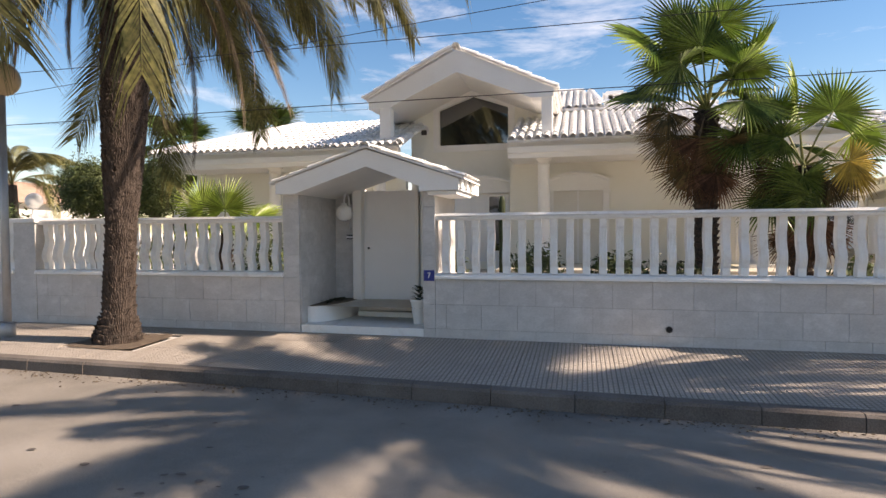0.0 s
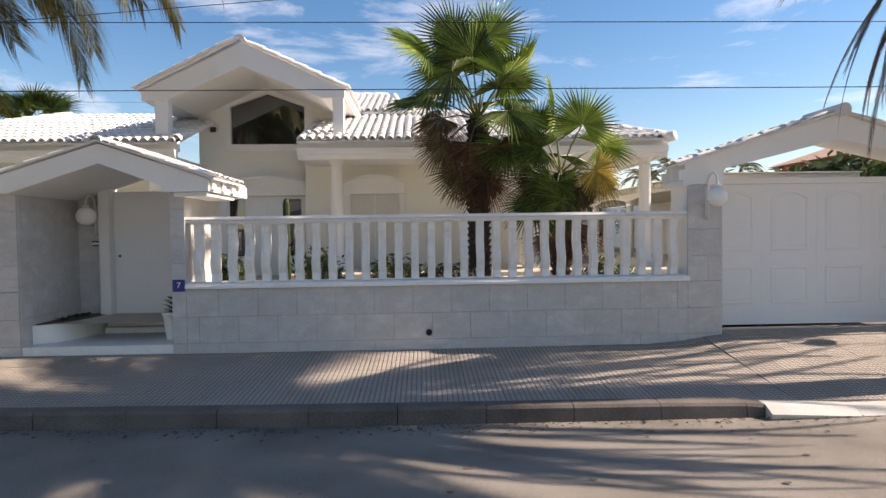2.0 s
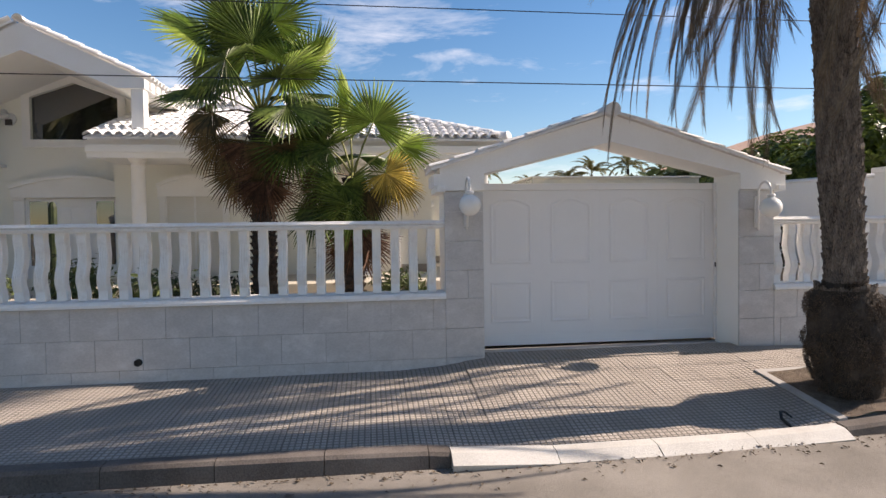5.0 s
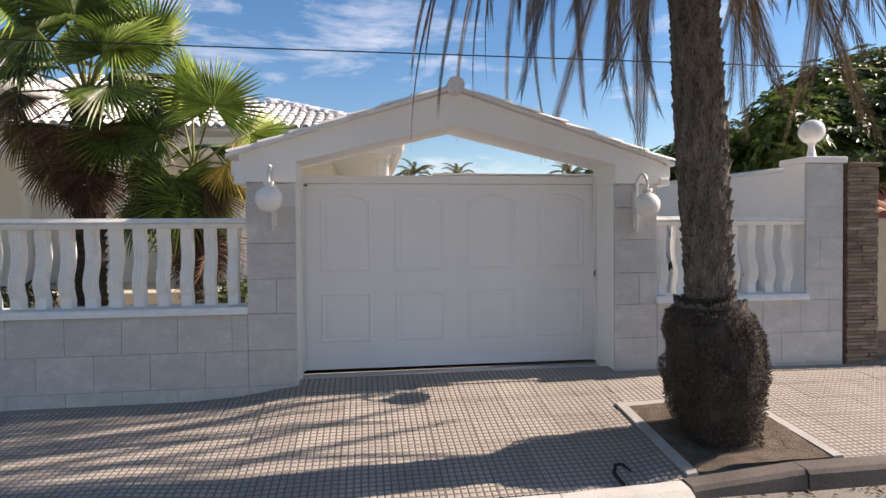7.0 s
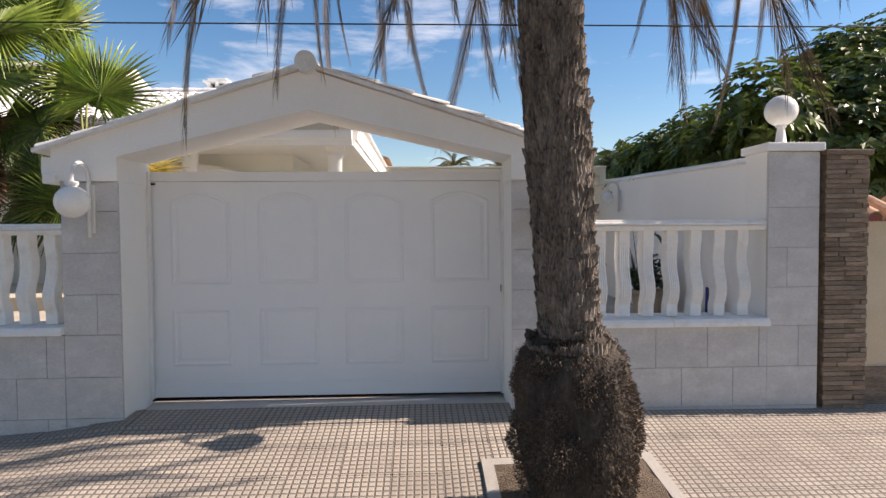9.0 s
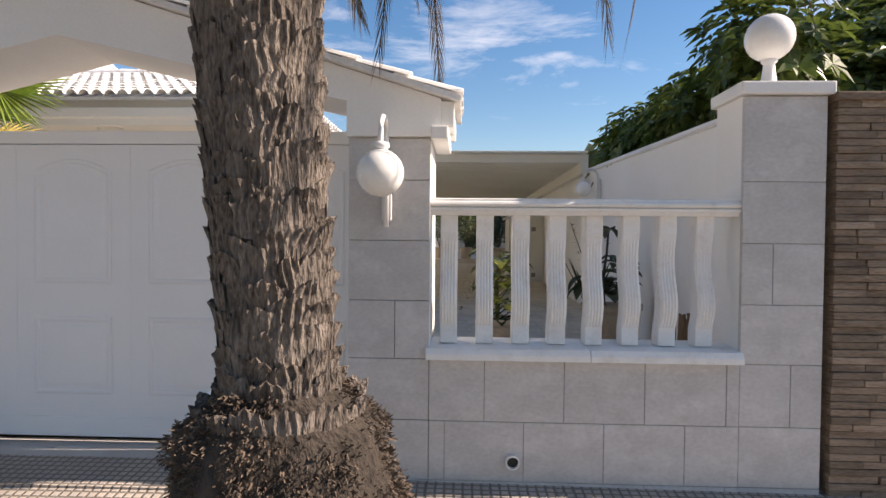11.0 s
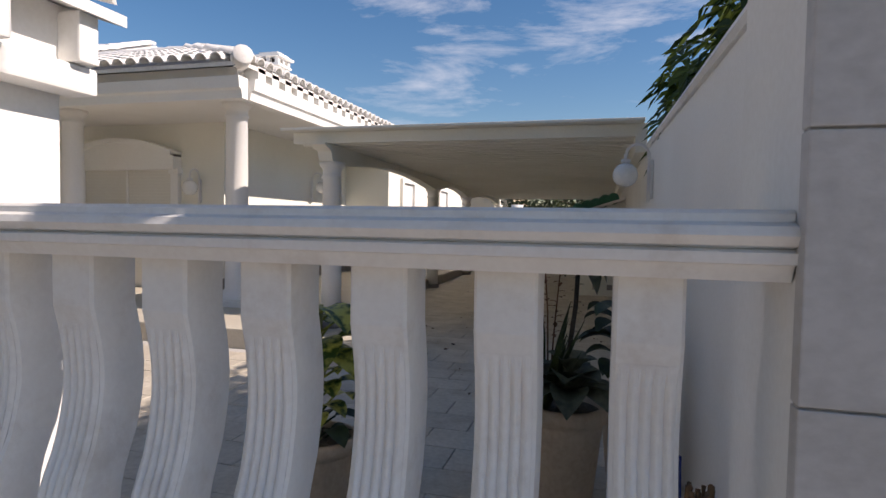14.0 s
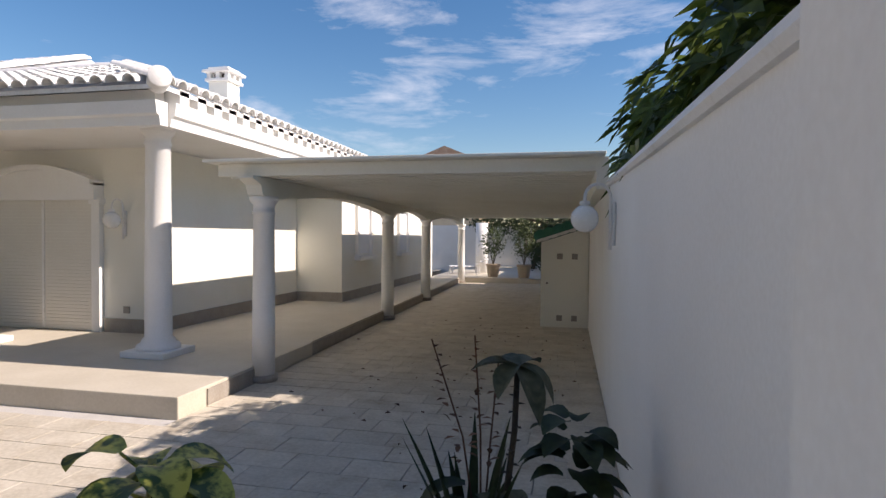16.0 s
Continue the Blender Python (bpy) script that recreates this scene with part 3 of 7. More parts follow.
# ---- globe wall lamps ----
def globe_lamp(at, face, label, r=0.138, group="globe wall lamps", size=1.0):
    """A globe hung from a swan-neck bracket on a wall. face: degrees about z by which it looks off -y."""
    root = thing("globe_wall_lamp", at, label, "wall lamp", group)
    bm = B()
    box(bm, -0.032, 0.032, -0.028, 0.0, -0.32, 0.12, 0.008)
    part("back_plate", bm, M_LAMPMETAL, root, local=True)
    bm = B()
    pts = [(0, -0.05, -0.36), (0, -0.05, 0.16)] + [(0, -0.05 - 0.125 * (1 - math.cos(a)), 0.16 + 0.14 * math.sin(a)) for a in [math.pi * k / 10 for k in range(1, 11)]] + [(0, -0.30, 0.10)]
    tube(bm, pts, 0.017, 10)
    part("swan_neck", bm, M_LAMPMETAL, root, "white bent tube arm", local=True)
    bm = B()
    lathe(bm, [(0.03, 0.08), (0.055, 0.10), (0.05, 0.125), (0.02, 0.13)], (0, -0.30, 0.0), 16)
    part("cap", bm, M_LAMPMETAL, root, local=True)
    bm = B()
    ball(bm, (0, -0.30, -0.05), r, 28)
    part("globe", bm, M_GLOBE, root, "round opal globe", local=True)
    root.rotation_euler, root.scale = (0, 0, radians(face)), (size, size, size)
    return root


globe_lamp((5.27, 8.5, 2.31), 0, "white globe lamp on the stone-faced gate pier")
globe_lamp((9.345, 8.5, 2.25), 0, "white globe lamp on the stone-faced gate pier")

# ---- end pilaster with post globe ----
pilaster = thing("gate_pilaster", (11.8, 8.72, 0.25), "stone-faced end pilaster with a white coping", "pilaster")
bm = B()
box(bm, 11.552, 12.048, 8.53, 8.90, -0.1, 2.72)
core = part("core", bm, M_WHITE, pilaster)
bm = B()
box(bm, 11.553, 12.047, 8.509, 8.529, -0.1, 2.71)
part("mortar", bm, M_MORTAR, pilaster)
inv = Matrix.Translation(-pilaster.location)
zs = (0.0, 0.29, 0.67, 1.06, 1.43, 1.81, 2.19, 2.715)
for r, (a, b) in enumerate(zip(zs, zs[1:])):
    cut = 0.19 if r == 4 else 0.31
    for s, e in (((11.55, 11.55 + cut), (11.55 + cut, 12.05)) if r in (2, 4) else ((11.55, 12.05),)):
        piece("block", block_mesh(e - s, b - a, 0.035), core, inv @ Matrix.Translation((s, 8.5, a)))
bm = B()
box(bm, 11.515, 12.08, 8.465, 8.93, 2.72, 2.80, 0.012)
part("coping", bm, M_WHITE, pilaster)


def post_globe(at, r, label):
    root = thing("globe_post_lamp", at, label, "post lamp")
    bm = B()
    lathe(bm, [(0.075, 0), (0.07, 0.02), (0.052, 0.03), (0.036, 0.15), (0.034, 0.17), (0.05, 0.185), (0.045, 0.20)], (0, 0, 0), 20)
    part("stem", bm, M_LAMPMETAL, root, local=True)
    bm = B()
    ball(bm, (0, 0, 0.20 + r * 0.93), r, 28)
    part("globe", bm, M_GLOBE, root, "round opal globe", local=True)
    return root


post_globe((11.8, 8.72, 2.80), 0.15, "white opal globe lamp on the pilaster coping")

# ---- porch at the pedestrian door ----
porch = thing("entrance_porch", (-3.4, 9.2, 0.2), "white gabled entrance porch with stone-lined recess", "porch")
inv = Matrix.Translation(-porch.location)
zs = (0.0, 0.29, 0.67, 1.06, 1.43, 1.81, 2.19, 2.46)
for x0, x1 in ((-4.82, -4.53), (-2.42, -2.22)):
    bm = B()
    box(bm, x0 + 0.003, x1 - 0.003, 8.53, 9.96, -0.1, 2.46)
    w = part("side_wall", bm, M_GROUT, porch)
    for r, (a, b) in enumerate(zip(zs, zs[1:])):
        piece("block", block_mesh(x1 - x0, b - a, 0.035), w, inv @ Matrix.Translation((x0, 8.495, a)))
        y = 8.535
        inner = x1 if x0 < -4 else x0
        while y < 9.92:
            e = min(y + (0.53 if (r % 2 or y > 8.6) else 0.27), 9.95)
            m = Matrix.Translation((inner, y, a)) @ Matrix.Rotation(radians(90), 4, "Z")
            piece("block", block_mesh(e - y, b - a, 0.012), w, inv @ m @ Matrix.Translation((0, -0.008, 0)))
            y = e
bm = B()
box(bm, -4.53, -4.10, 9.95, 10.15, 0.1, 2.75)
w = part("back_wall", bm, M_GROUT, porch)
for r, (a, b) in enumerate(zip(zs[1:], zs[2:])):
    piece("block", block_mesh(0.42, b - a, 0.02), w, inv @ Matrix.Translation((-4.525, 9.935, a)))
for x0, x1, y0 in ((-4.13, -3.96, 9.80), (-2.95, -2.88, 9.86), (-2.86, -2.80, 9.9), (-2.5, -2.43, 9.88)):
    bm = B()
    box(bm, x0, x1, y0, 10.1, 0.26, 2.80, 0.015)
    part("door_jamb", bm, M_WHITE, porch)
bm = B()
box(bm, -2.80, -2.5, 9.95, 10.1, 0.26, 2.6)
part("side_panel", bm, M_CREAM, porch)
bm = B()
box(bm, -4.528, -2.423, 8.52, 10.1, 0.10, 0.275, 0.01)
part("porch_floor", bm, M_TRIM, porch, "grey marble threshold slab")
bm = B()
box(bm, -3.96, -2.8, 9.60, 9.86, 0.275, 0.37, 0.012)
box(bm, -3.96, -2.8, 9.74, 9.95, 0.37, 0.46, 0.012)
part("doorstep", bm, M_TRIM, porch)
PX0, PX1, PXM = -4.82, -1.80, -3.27
bm = B()
prism(bm, [(PX0, 8.28, 2.42), (PX0, 8.28, 2.60), (PXM, 8.28, 3.09), (PX1, 8.28, 2.60), (PX1, 8.28, 2.425), (-2.42, 8.28, 2.42), (-2.42, 8.28, 2.5), (PXM, 8.28, 2.82), (-4.5, 8.28, 2.42)], (0, 1.75, 0))
part("gable_beam", bm, M_WHITE, porch, "smooth white porch gable")
for sx, xe in ((-1, PX0), (1, PX1)):
    lo, hi = Vector((xe, 8.22, 2.61)), Vector((PXM, 8.22, 3.11))
    d = (lo - hi).normalized() * 0.1
    bm = B()
    prism(bm, [lo + d, hi, hi + Vector((0, 0, 0.03)), lo + d + Vector((0, 0, 0.03))], (0, 1.4, 0))
    part("roof_board", bm, M_TILE, porch)
    o = lo + d + Vector((0, 0, 0.03))
    if sx > 0:
        tiled_slope(porch, o, (0, 1, 0), hi - lo, 1.45, 1.75, 6, pitch=0.22, step=0.34, flat=0.5)
    else:
        tiled_slope(porch, o + Vector((0, 1.4, 0)), (0, -1, 0), hi - lo, 1.45, 1.7, 6, pitch=0.22, step=0.34, flat=0.5)
ridge_tiles(porch, (PXM, 8.2, 3.11), (PXM, 9.7, 3.11), 0.09)
# small hollow corbels under the porch's lit eave
for k in range(3):
    bm = B()
    box(bm, -1.86, -1.76, 8.34 + k * 0.42, 8.48 + k * 0.42, 2.45, 2.6, 0.01)
    part("corbel", bm, M_WHITE, porch)
bm = B()
box(bm, -2.30, -1.84, 8.34, 9.5, 2.36, 2.42, 0.015)
part("cornice", bm, M_WHITE, porch)

door_1 = thing("door_1", (-3.45, 9.98, 0.46), "closed plain white pedestrian door in the porch", "door", kind="structure")
bm = B()
box(bm, -3.96, -2.95, 9.96, 10.01, 0.465, 2.56, 0.004)
part("door_leaf", bm, M_GATE, door_1)
bm = B()
ball(bm, (-3.87, 9.945, 1.50), 0.022, 12)
part("door_handle", bm, M_BLACK, door_1, "small dark lock knob")

globe_lamp((-4.22, 9.935, 2.2), 0, "white globe lamp beside the pedestrian door", 0.15)
bm = B()
box(bm, -4.30, -4.14, 9.905, 9.934, 1.66, 1.76, 0.004)
intercom = thing("intercom", (-4.22, 9.92, 1.66), "small pale intercom plate with dark grille on the porch wall", "intercom")
part("plate", bm, M_LAMPMETAL, intercom)
bm = B()
box(bm, -4.29, -4.15, 9.9, 9.904, 1.73, 1.755)
part("grille", bm, M_BLACK, intercom)
bm = B()
box(bm, -4.29, -4.15, 9.9, 9.904, 1.665, 1.69)
part("grille", bm, M_BLACK, intercom)

# corner planter: a quarter-round white trough with soil and dark plants
corner_planter = thing("corner_planter", (-4.5, 9.9, 0.275), "white quarter-round built-in planter with dark soil", "planter")
bm = B()
arc = [(-4.515 + 0.5 * math.cos(a), 9.93 - 1.2 * math.sin(a)) for a in [math.pi / 2 * k / 14 for k in range(15)]]
prism(bm, [(-4.515, 9.93, 0.277)] + [(x, y, 0.277) for x, y in arc], (0, 0, 0.27))
part("trough", bm, M_WHITE, corner_planter)
bm = B()
arc = [(-4.51 + 0.45 * math.cos(a), 9.925 - 1.13 * math.sin(a)) for a in [math.pi / 2 * k / 14 for k in range(15)]]
prism(bm, [(-4.51, 9.925, 0.545)] + [(x, y, 0.545) for x, y in arc], (0, 0, 0.015))
part("soil", bm, M_SOIL, corner_planter)

# house number plate
number_plate = thing("house_number_plate", (-2.32, 8.48, 1.115), "blue enamel house number plate with a white 7", "number plate")
bm = B()
box(bm, -2.405, -2.235, 8.483, 8.4945, 1.03, 1.20, 0.003)
part("plate", bm, M_BLUE, number_plate)
fc = bpy.data.curves.new("digit", "FONT")
fc.body, fc.size, fc.align_x, fc.align_y, fc.extrude = "7", 0.12, "CENTER", "CENTER", 0.001
tmp = new("digit_tmp", fc)
dg = bpy.context.evaluated_depsgraph_get()
me = bpy.data.meshes.new_from_object(tmp.evaluated_get(dg))
bpy.data.objects.remove(tmp)
me.materials.clear()
me.materials.append(M_WHITE)
digit = new("digit", me)
digit.parent = number_plate
digit.matrix_local = Matrix.Translation((0.0, 0.001, 0.0)) @ Matrix.Rotation(radians(90), 4, "X")

# drain pipe stubs through the low walls
for x, z in ((1.2, 0.385), (10.15, 0.42)):
    root = thing("drain_pipe", (x, 8.49, z), "dark round drain pipe end in the low wall", "drain pipe")
    bm = B()
    n = 18
    rings = [[bm.verts.new((r * math.cos(2 * math.pi * k / n), y, r * math.sin(2 * math.pi * k / n))) for k in range(n)] for r, y in ((0.045, 0.03), (0.045, -0.03), (0.036, -0.03), (0.036, 0.03))]
    for p, q in zip(rings, rings[1:]):
        for k in range(n):
            bm.faces.new((p[k], p[(k + 1) % n], q[(k + 1) % n], q[k]))
    bmesh.ops.recalc_face_normals(bm, faces=bm.faces)
    part("pipe", bm, M_LAMPMETAL if x > 5 else M_BLACK, root, local=True)
    # Black disc across the bore, standing in for the shade inside the pipe.
    bm = B()
    lathe(bm, [(0.036, 0), (0.036, 0.004)], (0, 0, 0), 16)
    bm.transform(Matrix.Translation((0, 0.0, 0)) @ Matrix.Rotation(radians(90), 4, "X"))
    part("dark_bore_disc", bm, M_BLACK, root, local=True)
# ---- garden ground ----
FLOOR, TERR = 0.76, 0.94
# Pale ground added here to bounce light up at the house front.
bm = B()
sheet(bm, [-30, -12, -6, 0, 5.3], [8.86, 10, 12.6, 40], lambda x, y: 0.55 if y < 12 else 0.72)
setting("garden_soil", bm, M_BOUNCEGROUND, "garden ground behind the balustrade, made pale to bounce light onto the house", "garden soil")
bm = B()
sheet(bm, [5.3, 7.5, 11.9], [9.17, 9.3, 11.3, 28.3], lambda x, y: (0.33 if y < 9.2 else 0.735))
setting("courtyard_bed", bm, M_GROUT, "mortar bed under the courtyard pavers", "courtyard floor")

# ---- house ----
house = thing("house", (-2.0, 18.0, 0.72), "white villa with columns, tiled roofs and a gabled upper storey", "house")


def house_box(name, x0, x1, y0, y1, z0, z1, mat=None, bevel=0.0, label=""):
    bm = B()
    box(bm, x0, x1, y0, y1, z0, z1, bevel)
    return part(name, bm, mat or M_CREAM, house, label)


def column(x, y, z0, z1, r, plinth=True, parent=None, mat=None):
    bm = B()
    prof = [(r * 1.03, z0 + 0.10), (r, z0 + 0.14), (r * 1.0, z0 + (z1 - z0) * 0.35), (r * 0.92, z1 - 0.20), (r * 1.02, z1 - 0.19), (r * 1.02, z1 - 0.165), (r * 0.93, z1 - 0.155), (r * 0.95, z1 - 0.09), (r * 1.25, z1 - 0.05), (r * 1.3, z1 - 0.0)]
    if plinth:
        prof = [(r * 1.62, z0 + 0.075), (r * 1.66, z0 + 0.10), (r * 1.6, z0 + 0.13), (r * 1.3, z0 + 0.15), (r * 1.22, z0 + 0.19), (r * 1.02, z0 + 0.215)] + prof[2:]
    else:
        prof = [(r, z0 + 0.06)] + prof[2:]
    lathe(bm, prof, (x, y, 0), 28)
    if plinth:
        box(bm, x - r * 1.95, x + r * 1.95, y - r * 1.95, y + r * 1.95, z0, z0 + 0.076, 0.012)
    return part("column", bm, mat or M_WHITE, parent or house)


# right wing
house_box("wall", -1.9, 5.55, 15.5, 15.75, 0.7, 3.62)
house_box("wall", 5.30, 5.55, 15.75, 20.0, 0.7, 3.62)
house_box("wall", 5.55, 6.60, 20.0, 20.25, 0.7, 3.62)
house_box("wall", 6.35, 6.60, 20.25, 28.2, 0.7, 3.62)
house_box("back_wall", -12.0, 6.60, 28.2, 28.4, 0.7, 3.62)
house_box("skirting", 4.78, 5.565, 15.47, 15.497, TERR, TERR + 0.20, M_SKIRT)
house_box("skirting", 5.553, 5.58, 15.5, 19.97, TERR, TERR + 0.20, M_SKIRT)
house_box("skirting", 5.58, 6.62, 19.97, 19.997, TERR, TERR + 0.20, M_SKIRT)
house_box("skirting", 6.603, 6.63, 20.0, 28.0, TERR, TERR + 0.20, M_SKIRT)
# terrace with a step
bm = B()
box(bm, -1.9, 8.03, 12.77, 15.5, 0.5, TERR, 0.012)
prism(bm, [(5.0, 15.5, 0.5), (8.03 - 0.035, 15.5, 0.5), (8.03 - 0.37, 28.2, 0.5), (5.0, 28.2, 0.5)], (0, 0, TERR - 0.502))
part("terrace", bm, M_TERRACE, house, "beige stone terrace slab with a grey riser")
bm = B()
prism(bm, [(8.034, 13.18, 0.7), (8.048, 13.18, 0.7), (8.012, 15.5, 0.7), (7.678, 28.2, 0.7), (7.664, 28.2, 0.7), (7.998, 15.5, 0.7)], (0, 0, TERR - 0.73))
part("riser", bm, M_SKIRT, house)
# soffit and cornice of the right wing
EZ = 3.60
house_box("soffit", -1.75, 6.95, 13.90, 28.4, EZ, EZ + 0.06, M_WHITE)
bm = B()
pts = [(13.98, EZ - 0.04), (13.86, EZ - 0.04), (13.84, EZ + 0.06), (13.80, EZ + 0.08), (13.78, EZ + 0.22), (13.98, EZ + 0.22)]
prism(bm, [(-1.75, y, z) for y, z in pts], (8.75, 0, 0))
part("cornice", bm, M_WHITE, house)
bm = B()
prism(bm, [(6.98 - (13.84 - 13.84) + (13.90 - y) * 1.0, 13.99, z) for y, z in pts], (0, 14.4, 0))
part("cornice", bm, M_WHITE, house)
for k in range(44):
    y = 14.05 + k * 0.32
    house_box("corbel", 6.90, 7.10, y, y + 0.16, EZ + 0.22, EZ + 0.39, M_WHITE)
house_box("fascia", -1.75, 6.9, 13.90, 14.1, EZ + 0.20, EZ + 0.36, M_WHITE)
house_box("fascia", 6.80, 6.9, 14.1, 28.3, EZ + 0.20, EZ + 0.38, M_WHITE)
# roof slopes of the right wing: a hip at the corner
RZ, RUN, RISE = EZ + 0.37, 3.35, 1.26
bm = B()
prism(bm, [(-1.75, 13.72, RZ), (7.10, 13.72, RZ), (7.10 - RUN, 13.72 + RUN, RZ + RISE), (-1.75, 13.72 + RUN, RZ + RISE)], (0, 0, -0.05))
prism(bm, [(7.10, 13.72, RZ), (7.10, 28.5, RZ), (7.10 - RUN, 28.5, RZ + RISE), (7.10 - RUN, 13.72 + RUN, RZ + RISE)], (0, 0, -0.05))
prism(bm, [(-1.75, 13.72 + RUN, RZ + RISE), (7.1 - RUN, 13.72 + RUN, RZ + RISE), (7.1 - RUN, 28.5, RZ + RISE), (-1.75, 28.5, RZ + RISE)], (0, 0, -0.05))
wing_roof = part("roof", bm, M_TILE, house, "white-painted barrel tile roof")
up_f, up_s = Vector((0, RUN, RISE)), Vector((-RUN, 0, RISE))
SL = up_f.length
tiled_slope(wing_roof, Vector((-1.75, 13.68, RZ)), (1, 0, 0), up_f, 8.80, SL, 1, 0, RUN / SL)
tiled_slope(wing_roof, Vector((7.14, 13.72, RZ)), (0, 1, 0), up_s, 14.6, SL, 1, RUN / SL, 0)
ridge_tiles(wing_roof, (7.05, 13.80, RZ + 0.05), (7.10 - RUN, 13.72 + RUN, RZ + RISE + 0.06), 0.13)
ridge_tiles(wing_roof, (-1.75, 13.72 + RUN, RZ + RISE + 0.02), (7.1 - RUN, 13.72 + RUN, RZ + RISE + 0.02), 0.13)
bm = B()
lathe(bm, [(0.005, -0.10), (0.112, -0.10), (0.114, -0.096), (0.12, 0.10), (0.116, 0.105), (0.005, 0.105)], (0, 0, 0), 24)
bm.transform(Matrix.Translation((7.05, 13.77, RZ + 0.05)) @ Matrix.Rotation(radians(45), 4, "Z") @ Matrix.Rotation(radians(78), 4, "X"))
part("hip_end", bm, M_TILE, house, "round white hip end tile")
# upper block behind the low front roof, with its own short tiled roof
house_box("wall", -1.04, 0.45, 17.15, 22.9, 4.3, 5.30)
bm = B()
prism(bm, [(-1.9, 16.9, 5.30), (0.62, 16.9, 5.30), (0.25, 20.0, 6.47), (-1.9, 20.0, 6.47)], (0, 0, -0.06))
prism(bm, [(0.62, 16.9, 5.30), (0.62, 23.1, 5.30), (0.25, 20.0, 6.47)], (0, 0, -0.06))
prism(bm, [(-1.9, 23.1, 5.30), (-1.9, 20.0, 6.47), (0.25, 20.0, 6.47), (0.62, 23.1, 5.30)], (0, 0, -0.06))
upper_roof = part("roof", bm, M_TILE, house, "white-painted barrel tile roof")
up_u = Vector((0, 3.1, 1.17))
tiled_slope(upper_roof, Vector((-1.9, 16.86, 5.30)), (1, 0, 0), up_u, 2.55, up_u.length, 1, 0, 0.11)
ridge_tiles(upper_roof, (-1.9, 20.0, 6.49), (0.25, 20.0, 6.49), 0.12)
ridge_tiles(upper_roof, (0.60, 16.95, 5.34), (0.25, 20.0, 6.52), 0.11)
# left lower wing
house_box("wall", -11.6, -4.85, 15.5, 15.75, 0.7, 3.62)
house_box("soffit", -11.7, -4.55, 13.90, 16.3, EZ, EZ + 0.06, M_WHITE)
bm = B()
prism(bm, [(-11.7, y, z) for y, z in pts], (7.15, 0, 0))
part("cornice", bm, M_WHITE, house)
house_box("fascia", -11.7, -4.55, 13.90, 14.1, EZ + 0.20, EZ + 0.36, M_WHITE)
bm = B()
LR, LH = 3.4, 1.31
prism(bm, [(-11.85, 13.72, RZ), (-4.45, 13.72, RZ), (-4.45, 13.72 + LR, RZ + LH), (-11.85 + LR, 13.72 + LR, RZ + LH)], (0, 0, -0.05))
left_roof = part("roof", bm, M_TILE, house, "white-painted barrel tile roof")
tiled_slope(left_roof, Vector((-11.85, 13.68, RZ)), (1, 0, 0), up_f, 7.4, LR * SL / RUN, 1, RUN / SL, 0)
ridge_tiles(left_roof, (-11.8, 13.78, RZ + 0.05), (-11.85 + LR, 13.72 + LR, RZ + LH + 0.06), 0.12)
ridge_tiles(left_roof, (-4.5, 13.74, RZ + 0.06), (-4.5, 16.0, RZ + 0.82), 0.12)
for x in (-11.3, -8.25, -5.2):
    column(x, 14.3, 0.75, EZ, 0.17)
for x in (-0.92, 3.9, 6.62):
    column(x, 14.3, TERR, EZ, 0.148)
bm = B()
box(bm, -12, -4.6, 13.2, 15.5, 0.5, 0.75, 0.01)
part("terrace", bm, M_TERRACE, house)
# two-storey middle with a gabled roof
house_box("wall", -4.85, -0.65, 16.1, 16.3, 0.7, 4.26)
house_box("wall", -4.85, -3.99, 16.1, 16.3, 4.26, 5.55)
house_box("wall", -2.01, -1.05, 16.1, 16.3, 4.26, 5.55)
bm = B()
prism(bm, [(-3.99, 16.1, 5.28), (-3.0, 16.1, 5.63), (-2.01, 16.1, 5.28), (-2.01, 16.1, 6.0), (-3.0, 16.1, 6.2), (-3.99, 16.1, 6.0)], (0, 0.2, 0))
part("wall", bm, M_CREAM, house)
house_box("wall", -4.85, -4.65, 16.3, 24, 0.7, 5.4)
house_box("wall", -1.25, -1.05, 16.3, 24, 3.6, 5.4)
house_box("inner_wall", -4.65, -1.25, 19.0, 19.1, 3.7, 6.0)
GL, GA, GR = (-5.40, 5.20), (-3.06, 6.36), (-0.66, 5.25)
GY = 14.08
bm = B()
prism(bm, [(GL[0], GY, GL[1] - 0.20), (GL[0], GY, GL[1]), (GA[0], GY, GA[1]), (GR[0], GY, GR[1]), (GR[0], GY, GR[1] - 0.20), (GR[0] - 0.55, GY, GR[1] - 0.2), (GA[0], GY, GA[1] - 0.56), (GL[0] + 0.55, GY, GL[1] - 0.2)], (0, 2.14, 0))
part("gable", bm, M_WHITE, house, "overhanging white gable with a smooth soffit")
bm = B()
for lo in (GL, GR):
    prism(bm, [(lo[0], 16.2, lo[1] - 0.2), (lo[0], 16.2, lo[1]), (GA[0], 16.2, GA[1]), (GA[0], 16.2, GA[1] - 0.2)], (0, 8, 0))
part("roof", bm, M_WHITE, house)
gable_roof = house_box("roof", GA[0] - 0.02, GA[0] + 0.02, GY + 0.08, 20.2, GA[1] - 0.02, GA[1] + 0.01, M_TILE)
for lo, sx in ((GL, -1), (GR, 1)):
    a = Vector((lo[0] + 0.08 * sx, GY - 0.08 if sx > 0 else 22.0, lo[1] + 0.0))
    tiled_slope(gable_roof, a, (0, sx, 0), Vector((GA[0] - lo[0], 0, GA[1] - lo[1])), 8.26, 2.62 if sx < 0 else 2.78, 1)
